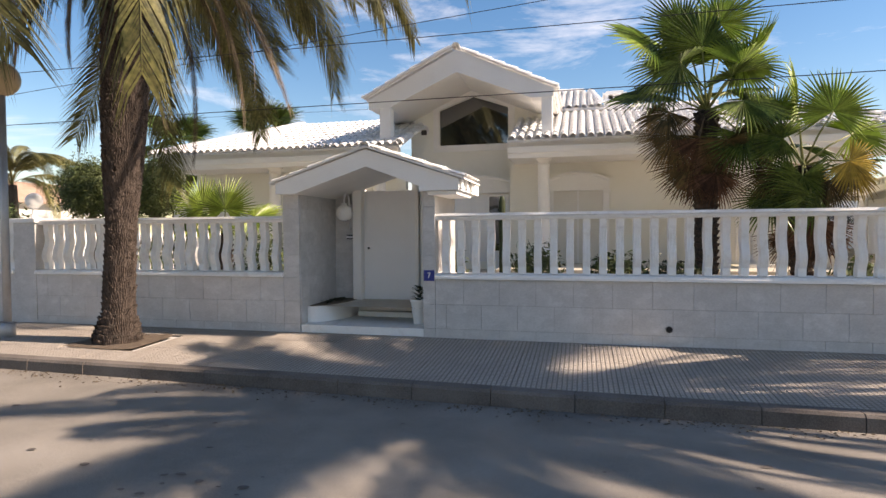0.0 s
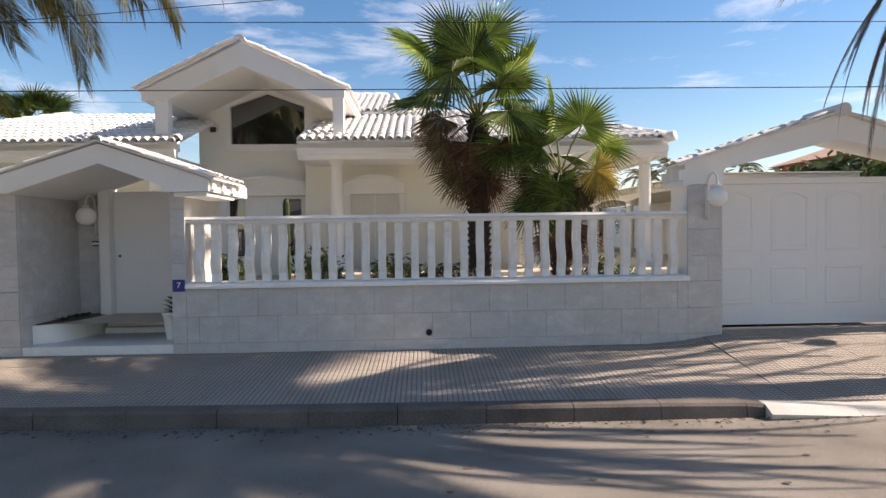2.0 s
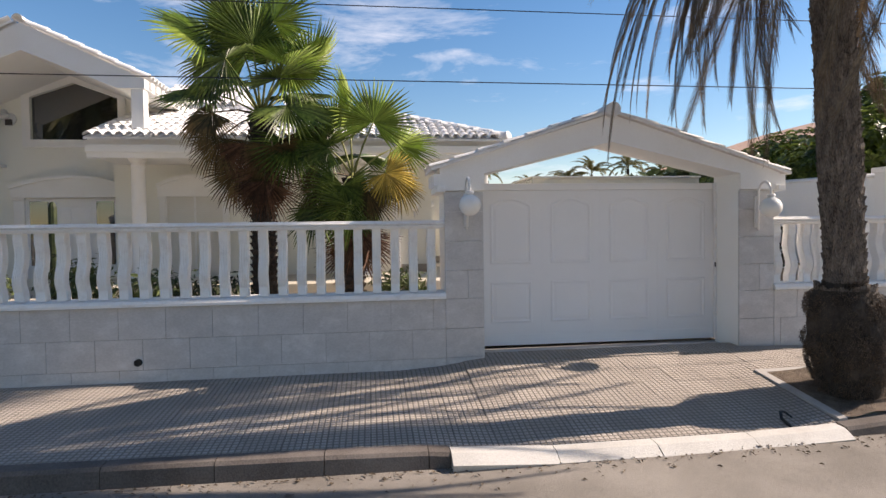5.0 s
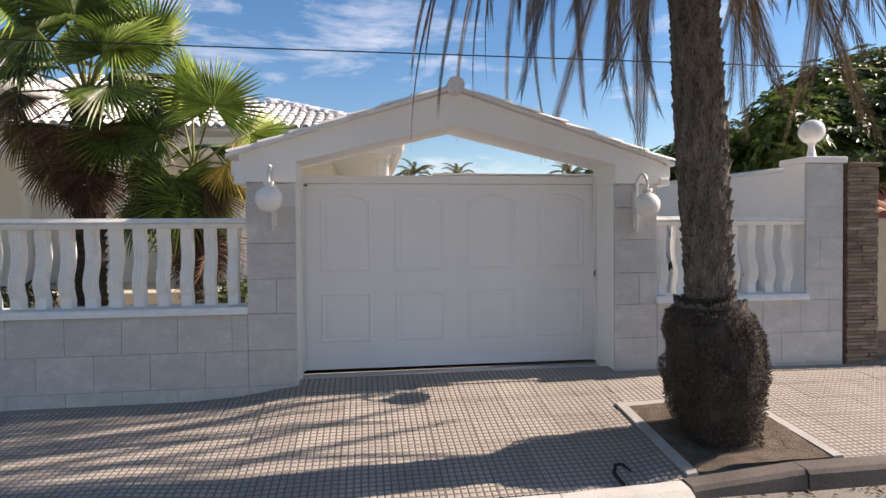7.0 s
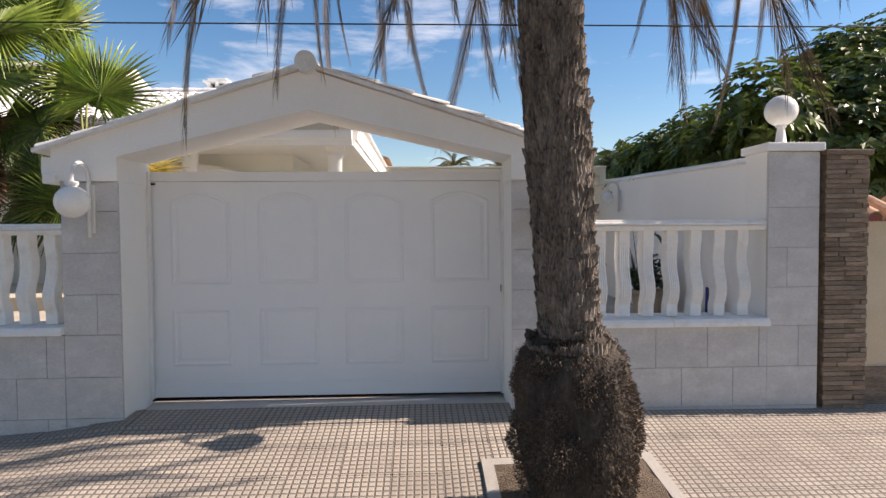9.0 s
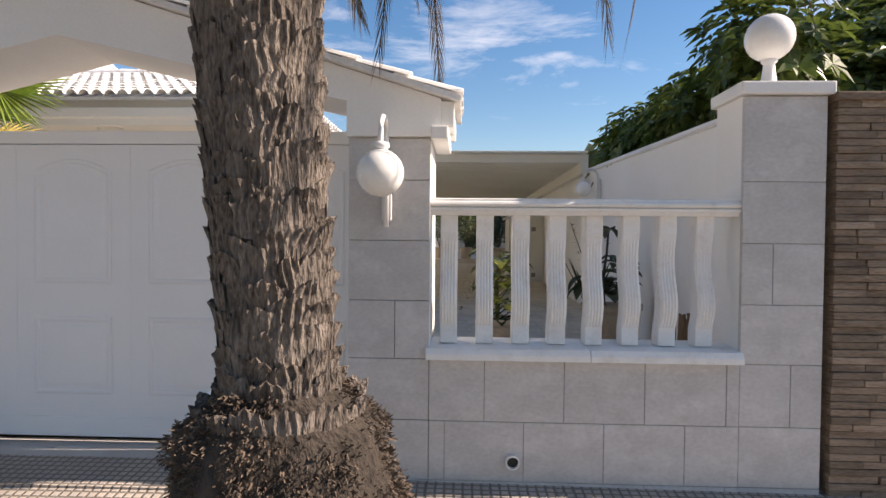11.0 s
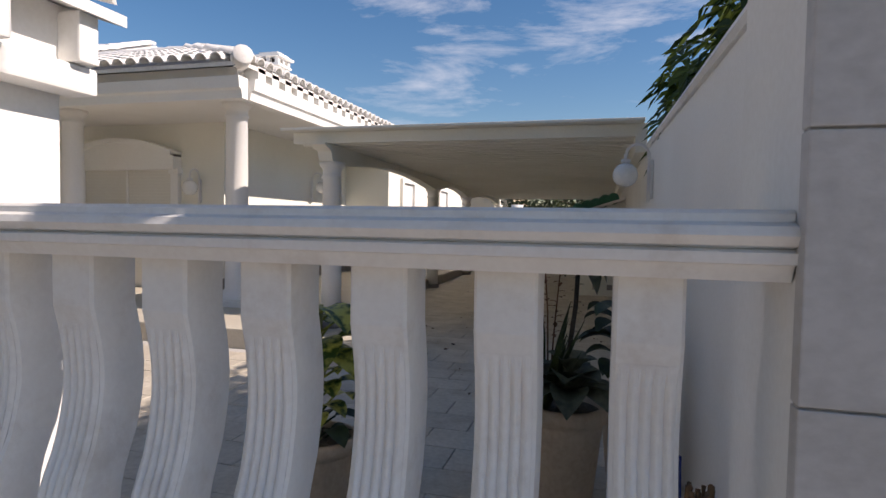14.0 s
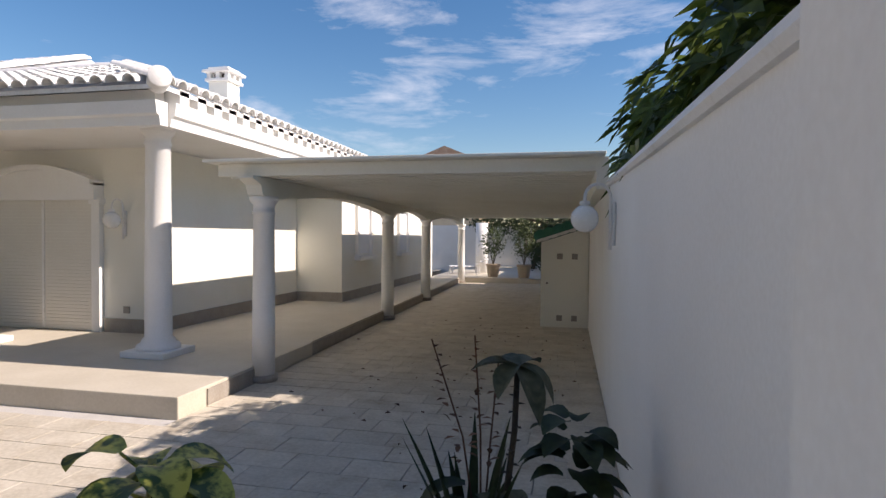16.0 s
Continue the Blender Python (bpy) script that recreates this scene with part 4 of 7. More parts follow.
ridge_tiles(gable_roof, (GA[0], GY - 0.1, GA[1] + 0.04), (GA[0], 22, GA[1] + 0.04), 0.11)
for k in range(9):
    house_box("corbel", -0.76, -0.60, 14.3 + k * 0.34, 14.48 + k * 0.34, GR[1] - 0.17, GR[1] - 0.02, M_WHITE)
house_box("gable_post", -0.96, -0.70, 14.12, 14.38, 4.0, 5.06, M_WHITE, 0.012)
house_box("gable_post", -5.12, -4.82, 14.12, 14.4, 3.9, 5.06, M_WHITE, 0.012)
# pentagon window with a moulded surround
window_1 = thing("window_1", (-3.0, 16.1, 4.26), "five-sided upper window with dark reflecting glass", "window", kind="structure")
bm = B()
WP = [(-3.99, 4.27), (-2.01, 4.27), (-2.01, 5.28), (-3.0, 5.63), (-3.99, 5.28)]
prism(bm, [(x, 16.16, z) for x, z in WP], (0, 0.02, 0))
part("pane", bm, M_GLASS, window_1, "dark reflecting glass")


def surround(parent, inner, s, y0, depth, mat, top_only=False):
    c = Vector((sum(p[0] for p in inner) / len(inner), sum(p[1] for p in inner) / len(inner)))
    n = len(inner)
    for i in range(n):
        p, q = Vector(inner[i]), Vector(inner[(i + 1) % n])
        if top_only and i == 0:
            continue
        def out(v):
            d = v - c
            return Vector((v.x + (s if d.x > 0.1 else -s if d.x < -0.1 else 0), v.y + (s * 1.1 if d.y > 0 else -s)))
        bm = B()
        a, b, e, f = p, q, out(q), out(p)
        prism(bm, [(v.x, y0, v.y) for v in (a, b, e, f)], (0, depth, 0))
        part("window_frame", bm, mat, parent)


surround(window_1, WP, 0.18, 16.05, 0.06, M_WHITE)
bull = thing("round_wall_light", (-4.45, 16.05, 4.75), "round bulkhead light with dark lower half on the upper wall", "wall light")
bm = B()
lathe(bm, [(0.15, 0), (0.155, 0.03), (0.13, 0.05), (0.11, 0.03), (0.02, 0.03)], (0, 0, 0), 22)
bm.transform(Matrix.Translation((-4.45, 16.1, 4.75)) @ Matrix.Rotation(radians(90), 4, "X"))
part("rim", bm, M_LAMPMETAL, bull)
bm = B()
box(bm, -4.53, -4.37, 16.03, 16.06, 4.60, 4.74, 0.02)
part("cover", bm, M_IRON, bull)


# arched door surrounds
def arched_surround(x0, x1, y, z0, zs, rise, w=0.16):
    bm = B()
    n = 14
    o, i_ = [], []
    for k in range(n + 1):
        u = k / n
        o.append((x0 - w + (x1 - x0 + 2 * w) * u, zs + 0.24 + rise * math.sin(math.pi * u)))
    prism(bm, [(x0 - w, y - 0.10, zs), (x1 + w, y - 0.10, zs)] + [(x, y - 0.10, z) for x, z in o[::-1]], (0, 0.19, 0))
    part("arch_hood", bm, M_WHITE, house)
    bm = B()
    prism(bm, [(x, y - 0.17, z - 0.03) for x, z in o] + [(x, y - 0.17, z + 0.05) for x, z in o[::-1]], (0, 0.26, 0))
    part("hood_moulding", bm, M_WHITE, house)
    bm = B()
    box(bm, x0 - w, x0, y, y + 0.09, z0, zs, 0.01)
    box(bm, x0 - w - 0.03, x0 + 0.015, y - 0.03, y + 0.09, zs - 0.06, zs + 0.03, 0.01)
    part("pilaster", bm, M_WHITE, house)
    bm = B()
    box(bm, x1, x1 + w, y, y + 0.09, z0, zs, 0.01)
    box(bm, x1 - 0.015, x1 + w + 0.03, y - 0.03, y + 0.09, zs - 0.06, zs + 0.03, 0.01)
    part("pilaster", bm, M_WHITE, house)


arched_surround(-4.15, -1.98, 16.0, TERR, 2.87, 0.24, 0.24)
door_2 = thing("door_2", (-3.1, 16.1, TERR), "white double front door with small reflecting panes", "door", kind="structure")
bm = B()
box(bm, -4.2, -2.0, 16.06, 16.1, TERR, 2.85)
part("door_leaf", bm, M_GATE, door_2)
for x0, x1 in ((-4.05, -3.65), (-2.55, -2.15)):
    bm = B()
    box(bm, x0, x1, 16.04, 16.058, 1.25, 2.78)
    part("pane", bm, M_GLASS, door_2, "dark reflecting pane")
for x0, x1 in ((-3.5, -3.13), (-3.07, -2.7)):
    bm = B()
    box(bm, x0, x1, 16.045, 16.059, 1.15, 2.65, 0.008)
    part("door_panel", bm, M_GATE, door_2)


def shutter(x0, x1, z0, z1, label):
    w = thing("roller_shutter", ((x0 + x1) / 2, 15.49, z0), label, "shutter", "closed shutters")
    bm = B()
    n = int((z1 - z0) / 0.05)
    for k in range(n):
        z = z0 + (z1 - z0) * k / n
        box(bm, x0 + 0.02, (x0 + x1) / 2 - 0.02, 15.470, 15.488, z + 0.004, z + (z1 - z0) / n)
        box(bm, (x0 + x1) / 2 + 0.02, x1 - 0.02, 15.470, 15.488, z + 0.004, z + (z1 - z0) / n)
    s = part("slats", bm, M_SHUTTER, w)
    s["kind"] = "stuff"
    for x in (x0, (x0 + x1) / 2, x1):
        bm = B()
        box(bm, x - 0.02, x + 0.02, 15.455, 15.498, z0, z1)
        part("guide_rail", bm, M_TRIM, w)
    bm = B()
    box(bm, x0, x1, 15.46, 15.498, z1, z1 + 0.05)
    part("head_rail", bm, M_TRIM, w)


for x0, x1 in ((2.85, 4.62), (-0.75, 0.55)):
    arched_surround(x0, x1, 15.41, TERR, 2.85, 0.22, 0.14)
    shutter(x0, x1, TERR + 0.02, 2.85, "closed cream roller shutters under an arched hood")

# chimney
CHX, CHY, CHZ = 1.25, 23.9, 7.28
chimney = thing("chimney", (CHX, CHY, 5.4), "square white chimney with a vented cap on the tiled roof", "chimney")
bm = B()
box(bm, CHX - 0.31, CHX + 0.31, CHY - 0.31, CHY + 0.31, 5.2, CHZ - 0.42, 0.012)
part("shaft", bm, M_CREAM, chimney)
bm = B()
box(bm, CHX - 0.39, CHX + 0.39, CHY - 0.39, CHY + 0.39, CHZ - 0.42, CHZ - 0.34, 0.015)
part("collar", bm, M_WHITE, chimney)
for i in (-1, 0, 1):
    for j in (-1, 0, 1):
        if i or j:
            bm = B()
            box(bm, CHX + 0.29 * i - 0.06, CHX + 0.29 * i + 0.06, CHY + 0.29 * j - 0.06, CHY + 0.29 * j + 0.06, CHZ - 0.34, CHZ - 0.16)
            part("vent_post", bm, M_WHITE, chimney)
bm = B()
box(bm, CHX - 0.2, CHX + 0.2, CHY - 0.2, CHY + 0.2, CHZ - 0.34, CHZ - 0.18)
part("flue", bm, M_IRON, chimney)
bm = B()
box(bm, CHX - 0.45, CHX + 0.45, CHY - 0.45, CHY + 0.45, CHZ - 0.16, CHZ - 0.09, 0.015)
box(bm, CHX - 0.33, CHX + 0.33, CHY - 0.33, CHY + 0.33, CHZ - 0.088, CHZ, 0.02)
part("cap", bm, M_WHITE, chimney)

# ---- party wall on the east side ----
def party_top(y):
    return 2.665 + 0.036 * (min(y, 19.0) - 8.9)


bm = B()
prism(bm, [(11.72, 8.90, 0.3), (11.72, 8.90, party_top(8.9)), (11.72, 19.0, party_top(19)), (11.72, 40, party_top(19)), (11.72, 40, 0.3)], (0.26, 0, 0))
party_wall = setting("wall_party", bm, M_WHITE, "tall smooth white boundary wall with a rounded coping", "boundary wall")
bm = B()
pp = [(11.70, 0.0), (11.685, 0.02), (11.695, 0.05), (11.77, 0.075), (11.93, 0.075), (12.0, 0.05), (12.0, 0.0)]
rings = [[bm.verts.new((x, y, z + party_top(y))) for x, z in pp] for y in (8.935, 10, 11, 12, 13, 14, 15, 16, 17, 18, 19, 40)]
for a, b in zip(rings, rings[1:]):
    for k in range(7):
        bm.faces.new((a[k], a[(k + 1) % 7], b[(k + 1) % 7], b[k]))
bm.faces.new(rings[0])
bm.faces.new(rings[-1][::-1])
bmesh.ops.recalc_face_normals(bm, faces=bm.faces)
part("coping", bm, M_TRIM, party_wall, "stained rounded coping")

# ---- pergola ----
pergola = thing("pergola", (9.8, 18.0, FLOOR), "long white slatted carport pergola on round columns", "pergola")
def row_x(y):
    """The column row and terrace edge lean a little towards the house."""
    return 8.08 - 0.026 * (y - 14.14)


for y in (14.14, 19.0, 22.4, 28.1):
    column(row_x(y), y, FLOOR, 2.79, 0.122, False, pergola, M_WHITE)
    bm = B()
    lathe(bm, [(0.15, FLOOR), (0.15, FLOOR + 0.07), (0.125, FLOOR + 0.075)], (row_x(y), y, 0), 24)
    part("foot_ring", bm, M_SKIRT, pergola)
ys = (14.14, 19.0, 22.4, 28.1)
for a, b in zip(ys, ys[1:]):
    bm = B()
    n = 12
    low = [(row_x(a + (b - a) * k / n) - 0.09, a + (b - a) * k / n, 2.74 + 0.16 * math.sin(math.pi * k / n)) for k in range(n + 1)]
    prism(bm, low + [(row_x(b) - 0.09, b, 2.985), (row_x(a) - 0.09, a, 2.985)], (0.18, 0, 0))
    part("side_beam", bm, M_CREAM, pergola, "white beam arched between the columns")
bm = B()
prism(bm, [(7.99, 13.76, 2.985), (7.99, 13.76, 2.96), (7.99, 13.92, 2.90), (7.99, 13.96, 2.80), (7.99, 14.14, 2.74), (7.99, 14.14, 2.985)], (0.18, 0, 0))
part("beam_end", bm, M_CREAM, pergola)
# Wall plate deepened up to the roof sheet to keep low sun out.
bm = B()
box(bm, 11.60, 11.715, 13.85, 27.7, 2.82, 3.118)
part("wall_plate", bm, M_CREAM, pergola)
b = B()
box(b, 7.70, 11.68, -0.035, 0.035, 0, 0.13, 0.006)
SLAT = new_mesh("slat", b, M_CREAM)
for k in range(60):
    y = 13.9 + k * 0.235
    piece("slat", SLAT, pergola, Matrix.Translation(Vector((0, y, 2.987)) - pergola.location))
bm = B()
box(bm, 7.62, 11.68, 13.7, 27.9, 3.12, 3.15, 0.006)
part("roof_sheet", bm, M_CREAM, pergola, "thin white roof sheet over the slats")

# ---- utility cabinet against the party wall ----
shed = thing("utility_cupboard", (11.3, 19.200, FLOOR), "cream metal utility cupboard with vents and a sloped top", "cupboard")
bm = B()
prism(bm, [(10.88, 18.850, FLOOR), (11.715, 18.850, FLOOR), (11.715, 18.850, 2.55), (10.88, 18.850, 2.28)], (0, 1.3, 0))
part("body", bm, M_CREAM, shed)
bm = B()
prism(bm, [(10.80, 18.780, 2.27), (11.715, 18.780, 2.57), (11.715, 18.780, 2.62), (10.80, 18.780, 2.32)], (0, 1.45, 0))
part("lid", bm, M_TRIM, shed)
bm = B()
box(bm, 10.95, 11.66, 18.830, 18.848, FLOOR + 0.06, 2.2, 0.004)
dr = part("cupboard_door", bm, M_CREAM, shed)
for x in (11.16, 11.42):
    for z in (0.88, 1.98):
        bm = B()
        box(bm, x, x + 0.1, 18.818, 18.829, z, z + 0.1, 0.003)
        part("vent", bm, M_SKIRT, dr, "small grey louvred vent")
bm = B()
ball(bm, (10.99, 18.820, 1.55), 0.02, 10)
part("knob", bm, M_IRON, dr)
roll = thing("rolled_sheet", (11.3, 19.300, 2.4), "folded green plastic sheeting on top of the cupboard", "plastic sheet")
bm = B()
for k in range(5):
    tube(bm, [(10.85 + 0.16 * k, 18.900, 2.39 + 0.05 * k), (10.87 + 0.16 * k, 19.5, 2.43 + 0.05 * k + 0.02 * (k % 2)), (10.85 + 0.16 * k, 20.0, 2.40 + 0.05 * k)], 0.11, 10)
part("sheeting", bm, M_GREEN, roll)
globe_lamp((11.715, 13.04, 2.56), -90, "white globe lamp on the smooth boundary wall", 0.138, size=0.78)
globe_lamp((5.555, 18.3, 2.8), 90, "white globe lamp on the shaded house wall", 0.138, size=0.85)
globe_lamp((5.12, 15.5, 2.6), 0, "white globe lamp between shutter and corner column", 0.138, size=0.85)

# ---- neighbour on the east: ledge-stone pillar and ochre wall ----
neighbour_wall = thing("neighbour_wall", (14.0, 8.8, 0.27), "ochre rendered neighbour wall with stone pillar and tile coping", "garden wall")
bm = B()
box(bm, 12.10, 12.50, 8.50, 8.95, -0.1, 2.68)
pil = part("stone_pillar", bm, M_STONE, neighbour_wall)
bm = B()
box(bm, 12.07, 12.53, 8.44, 9.0, 2.68, 2.73, 0.01)
part("pillar_cap", bm, M_STONE, neighbour_wall)
bm = B()
box(bm, 12.50, 30, 8.62, 8.85, -0.1, 2.05)
part("render_wall", bm, M_NEIGH, neighbour_wall)
bm = B()
box(bm, 12.5, 30, 8.59, 8.62, -0.1, 0.62)
part("wall_base", bm, M_STONE, neighbour_wall)
me = tile_mesh(0.1, 0.42, 7, M_TERRACOTTA, "coping_tile")
inv = Matrix.Translation(-neighbour_wall.location)
for k in range(40):
    m = inv @ tile_frame((12.6 + k * 0.22, 8.52, 2.06), (1, 0, 0), (0, 1, 0.5))
    piece("coping_tile", me, neighbour_wall, m)
stone_rng = random.Random(3)
inv = Matrix.Translation(-neighbour_wall.location)
ledge_cache = []
for k in range(10):
    b = B()
    box(b, 0, stone_rng.uniform(0.13, 0.40), 0, 0.05, 0, stone_rng.uniform(0.026, 0.05), 0.005)
    ledge_cache.append(new_mesh("ledge_stone", b, M_STONE))
z = 0.2
while z < 2.66:
    x, h = 12.09, 0.043
    while x < 12.5:
        me = stone_rng.choice(ledge_cache)
        wdt = min(max(v.co.x for v in me.vertices), 12.51 - x)
        sx = wdt / max(v.co.x for v in me.vertices)
        sz = h / max(v.co.z for v in me.vertices)
        piece("ledge_stone", me, pil, inv @ Matrix.Translation((x, 8.465 + stone_rng.uniform(0, 0.02), z)) @ Matrix.Diagonal((sx, 1, sz, 1)))
        x += wdt + 0.003
    z += h + 0.003
# ---- palms ----
M_ROOT = material("palm_root_mat", (0.05, 0.036, 0.027), (0.20, 0.15, 0.11), 12, 60, 0.95, 0.8, spread=0.6, depth=0.02)
prng = random.Random(11)


def frond_mesh(name, mat, length, droop, leaflets, leaf_len, ragged=0.1, hang=0.5, seed=1, stiff=0.0, curl=1.15, fold=0.75, wide=0.013):
    """A feather leaf: a tapering rib that arches over, with two rows of narrow leaflets."""
    r = random.Random(seed)
    verts, faces = [], []
    n = leaflets
    pts = []
    a, p = radians(35 + stiff), Vector((0, 0, 0))
    for i in range(n + 1):
        u = i / n
        ang = a - radians(droop) * (u ** curl)
        p = p + Vector((math.cos(ang), 0, math.sin(ang))) * (length / n)
        pts.append((p.copy(), Vector((math.cos(ang), 0, math.sin(ang)))))
    for i, (p, d) in enumerate(pts):
        u = i / n
        w = 0.022 * (1 - u) + 0.004
        k = len(verts)
        up = Vector((-d.z, 0, d.x))
        verts += [p + Vector((0, w, 0)), p - Vector((0, w, 0)), p + up * w * 0.8]
        if i:
            for s in range(3):
                faces.append((k - 3 + s, k - 3 + (s + 1) % 3, k + (s + 1) % 3, k + s))
    for i, (p, d) in enumerate(pts):
        u = i / n
        if u < 0.16:
            continue
        for s in (-1, 1):
            if r.random() < ragged:
                continue
            L = leaf_len * (0.45 + 0.9 * math.sin(math.pi * min(1, u * 0.85 + 0.12))) * r.uniform(0.75, 1.1)
            out = Vector((d.x * 0.75, s * fold, d.z * 0.75)).normalized()
            mid = p + out * L * 0.5 + Vector((0, 0, -hang * L * 0.12 + r.uniform(-0.02, 0.02)))
            tip = p + out * L * 0.88 + Vector((0, 0, -hang * L * (0.55 + r.uniform(-0.15, 0.2))))
            side = Vector((d.x, 0, d.z)) * wide
            k = len(verts)
            verts += [p - side * 0.6, p + side * 0.6, mid + side, mid - side, tip]
            faces += [(k, k + 1, k + 2, k + 3), (k + 3, k + 2, k + 4)]
    return mesh_from(name, verts, faces, mat)


FRONDS = [frond_mesh("frond", M_FROND, L, dr, 132, 0.58, 0.03, h, s, st, cu, 0.52, 0.019) for L, dr, h, s, st, cu in ((4.2, 118, 0.9, 1, 5, 0.9), (4.5, 130, 1.1, 2, 10, 1.0), (3.8, 105, 0.8, 3, 10, 1.1), (4.3, 138, 1.2, 4, 0, 0.85))]
DRY = [frond_mesh("dry_frond", M_DRYFROND, L, dr, 110, 0.33, 0.06, 0.6, s, -14, 0.42, 0.18, 0.0145) for L, dr, s in ((3.4, 108, 5), (4.1, 110, 6), (2.8, 108, 7))]


def boot_mesh(seed, mat=None):
    """A leaf base stub: a shield of upright fibres, flush below and lifted at its torn upper rim."""
    r = random.Random(seed)
    cols, rows, w, h = 9, 3, 0.080, 0.076
    verts, faces = [], []
    for j in range(rows + 1):
        v = j / rows
        for i in range(cols + 1):
            u = i / cols * 2 - 1
            narrow = (0.55 + 0.5 * math.sin(math.pi * (0.12 + 0.62 * v)))
            rib = 0.009 * (i % 2) * (0.4 + v) + r.uniform(-0.003, 0.003)
            lift = 0.019 * v * v * (1 - 0.7 * u * u)
            top = (r.uniform(-0.022, 0.014) if j == rows else 0.0) - 0.03 * u * u * v
            verts.append((u * w * narrow, -lift - rib + 0.010 * u * u, -h + 2 * h * v + top))
    for j in range(rows):
        for i in range(cols):
            k = j * (cols + 1) + i
            faces.append((k, k + 1, k + cols + 2, k + cols + 1))
    k0 = rows * (cols + 1)
    n = len(verts)
    for i in range(cols + 1):
        x, y, z = verts[k0 + i]
        verts.append((x * 0.9, 0.016, z - 0.012))
    for i in range(cols):
        faces.append((k0 + i, k0 + i + 1, n + i + 1, n + i))
    return mesh_from("leaf_scar", verts, faces, mat or M_BOOT)


BOOTS = [boot_mesh(s) for s in (1, 2, 3, 4, 5)]
BOOT = boot_mesh(6, M_BOOTDARKSHADE)
boot_data = [(np.array([v.co[:] for v in m.vertices]), [tuple(p.vertices) for p in m.polygons]) for m in BOOTS]


def date_palm(x, y, z, height, radius, lean, label, greens, dries, tilts, bulge=0.0, seed=1, near=True, size=1.0, flare=0.0, scales=None):
    r = random.Random(seed)
    root = thing("date_palm", (x, y, z), label, "palm tree", "street palms")
    def centre(h):
        u = h / height
        return Vector((lean[0] * u, lean[1] * u, h))
    def rad(h):
        base = radius * (1.0 + 0.12 * math.sin(h * 3.0) * 0.3)
        if h < 1.3 and bulge:
            base += bulge * max(0.0, min(1.0, (1.26 - h) / 0.14)) * (0.45 + 0.62 * math.sin(math.pi * min(1.0, max(0.0, h) * 0.72)))
        if h < 0.5 and not bulge:
            base += 0.14 * (1 - h / 0.5)
        if flare:
            base += flare * max(0.0, min(1.0, (h - 2.0) / 1.6))
        return base
    bm = B()
    n, seg = 40, 26
    rings = []
    for i in range(n + 1):
        h = -0.15 + (height + 0.15) * i / n
        c = centre(max(h, 0))
        c.z = h
        rings.append([bm.verts.new(c + Vector((math.cos(2 * math.pi * k / seg), math.sin(2 * math.pi * k / seg), 0)) * (rad(h) * (1 + 0.05 * noise.noise(Vector((k * 0.8, h * 5, seed)))) - 0.015)) for k in range(seg)])
    for a, b in zip(rings, rings[1:]):
        for k in range(seg):
            bm.faces.new((a[k], a[(k + 1) % seg], b[(k + 1) % seg], b[k])).smooth = True
    bm.faces.new(rings[-1])
    trunk = part("trunk", bm, M_BARK, root, "thick palm trunk rough with old leaf scars", local=True)
    allv, allf, k0, cnt = [], [], 0, 0
    rows = int(height / 0.08)
    for j in range(rows):
        h = 0.05 + j * 0.08
        m_ = max(9, int(2 * math.pi * rad(h) / 0.112))
        for i in range(m_):
            a = 2 * math.pi * (i + 0.5 * (j % 2) + 0.13 * (j // 2)) / m_ + r.uniform(-0.09, 0.09)
            s = r.uniform(0.72, 1.05)
            c = centre(h + r.uniform(-0.022, 0.022)) + Vector((math.cos(a), math.sin(a), 0)) * (rad(h) - 0.016)
            mm = Matrix.Translation(c) @ Matrix.Rotation(a + math.pi / 2, 4, "Z") @ Matrix.Rotation(r.uniform(-0.10, 0.05), 4, "X") @ Matrix.Rotation(r.gauss(0, 0.13), 4, "Y") @ Matrix.Diagonal((s, r.uniform(0.6, 1.35), s * r.uniform(0.8, 1.2), 1))
            if bulge and h < 1.12:
                continue
            q = r.randrange(5)
            if near and 0.9 < h < 3.2 and cnt < 290 and math.sin(a) < 0.35:
                piece("leaf_scar", BOOTS[q], trunk, mm)
                cnt += 1
            else:
                w = np.array(mm)
                bv, bf = boot_data[q]
                allv.append(bv @ w[:3, :3].T + w[:3, 3])
                allf += [tuple(e + k0 for e in f) for f in bf]
                k0 += len(bv)
    me = mesh_from("bark_scale", np.concatenate(allv).tolist(), allf, scales or M_BOOT)
    ob = new("bark_scale", me)
    ob.parent = trunk
    ob["kind"] = "stuff"
    if bulge:
        vs, fs = [], []
        for q in range(30000):
            a, h = r.uniform(0, 2 * math.pi), r.uniform(-0.02, 1.28)
            rr = rad(h) + r.uniform(-0.03, 0.012) + 0.10 * noise.noise(Vector((math.cos(a) * 1.9, math.sin(a) * 1.9, h * 4.5)))
            c = centre(h) + Vector((math.cos(a) * rr, math.sin(a) * rr, 0))
            o = Vector((math.cos(a) * r.uniform(0.3, 1), math.sin(a) * r.uniform(0.3, 1), r.uniform(-0.7, 0.7))).normalized() * r.uniform(0.01, 0.026)
            t = o.cross(Vector((r.uniform(-1, 1), r.uniform(-1, 1), r.uniform(-1, 1)))).normalized() * 0.004
            k = len(vs)
            vs += [c - t, c + t, c + o + t * 0.4, c + o - t * 0.4]
            fs.append((k, k + 1, k + 2, k + 3))
        ob = new("root_mat", mesh_from("root_mat", vs, fs, M_ROOT))
        ob.parent = trunk
        ob["kind"] = "stuff"
    top = centre(height)
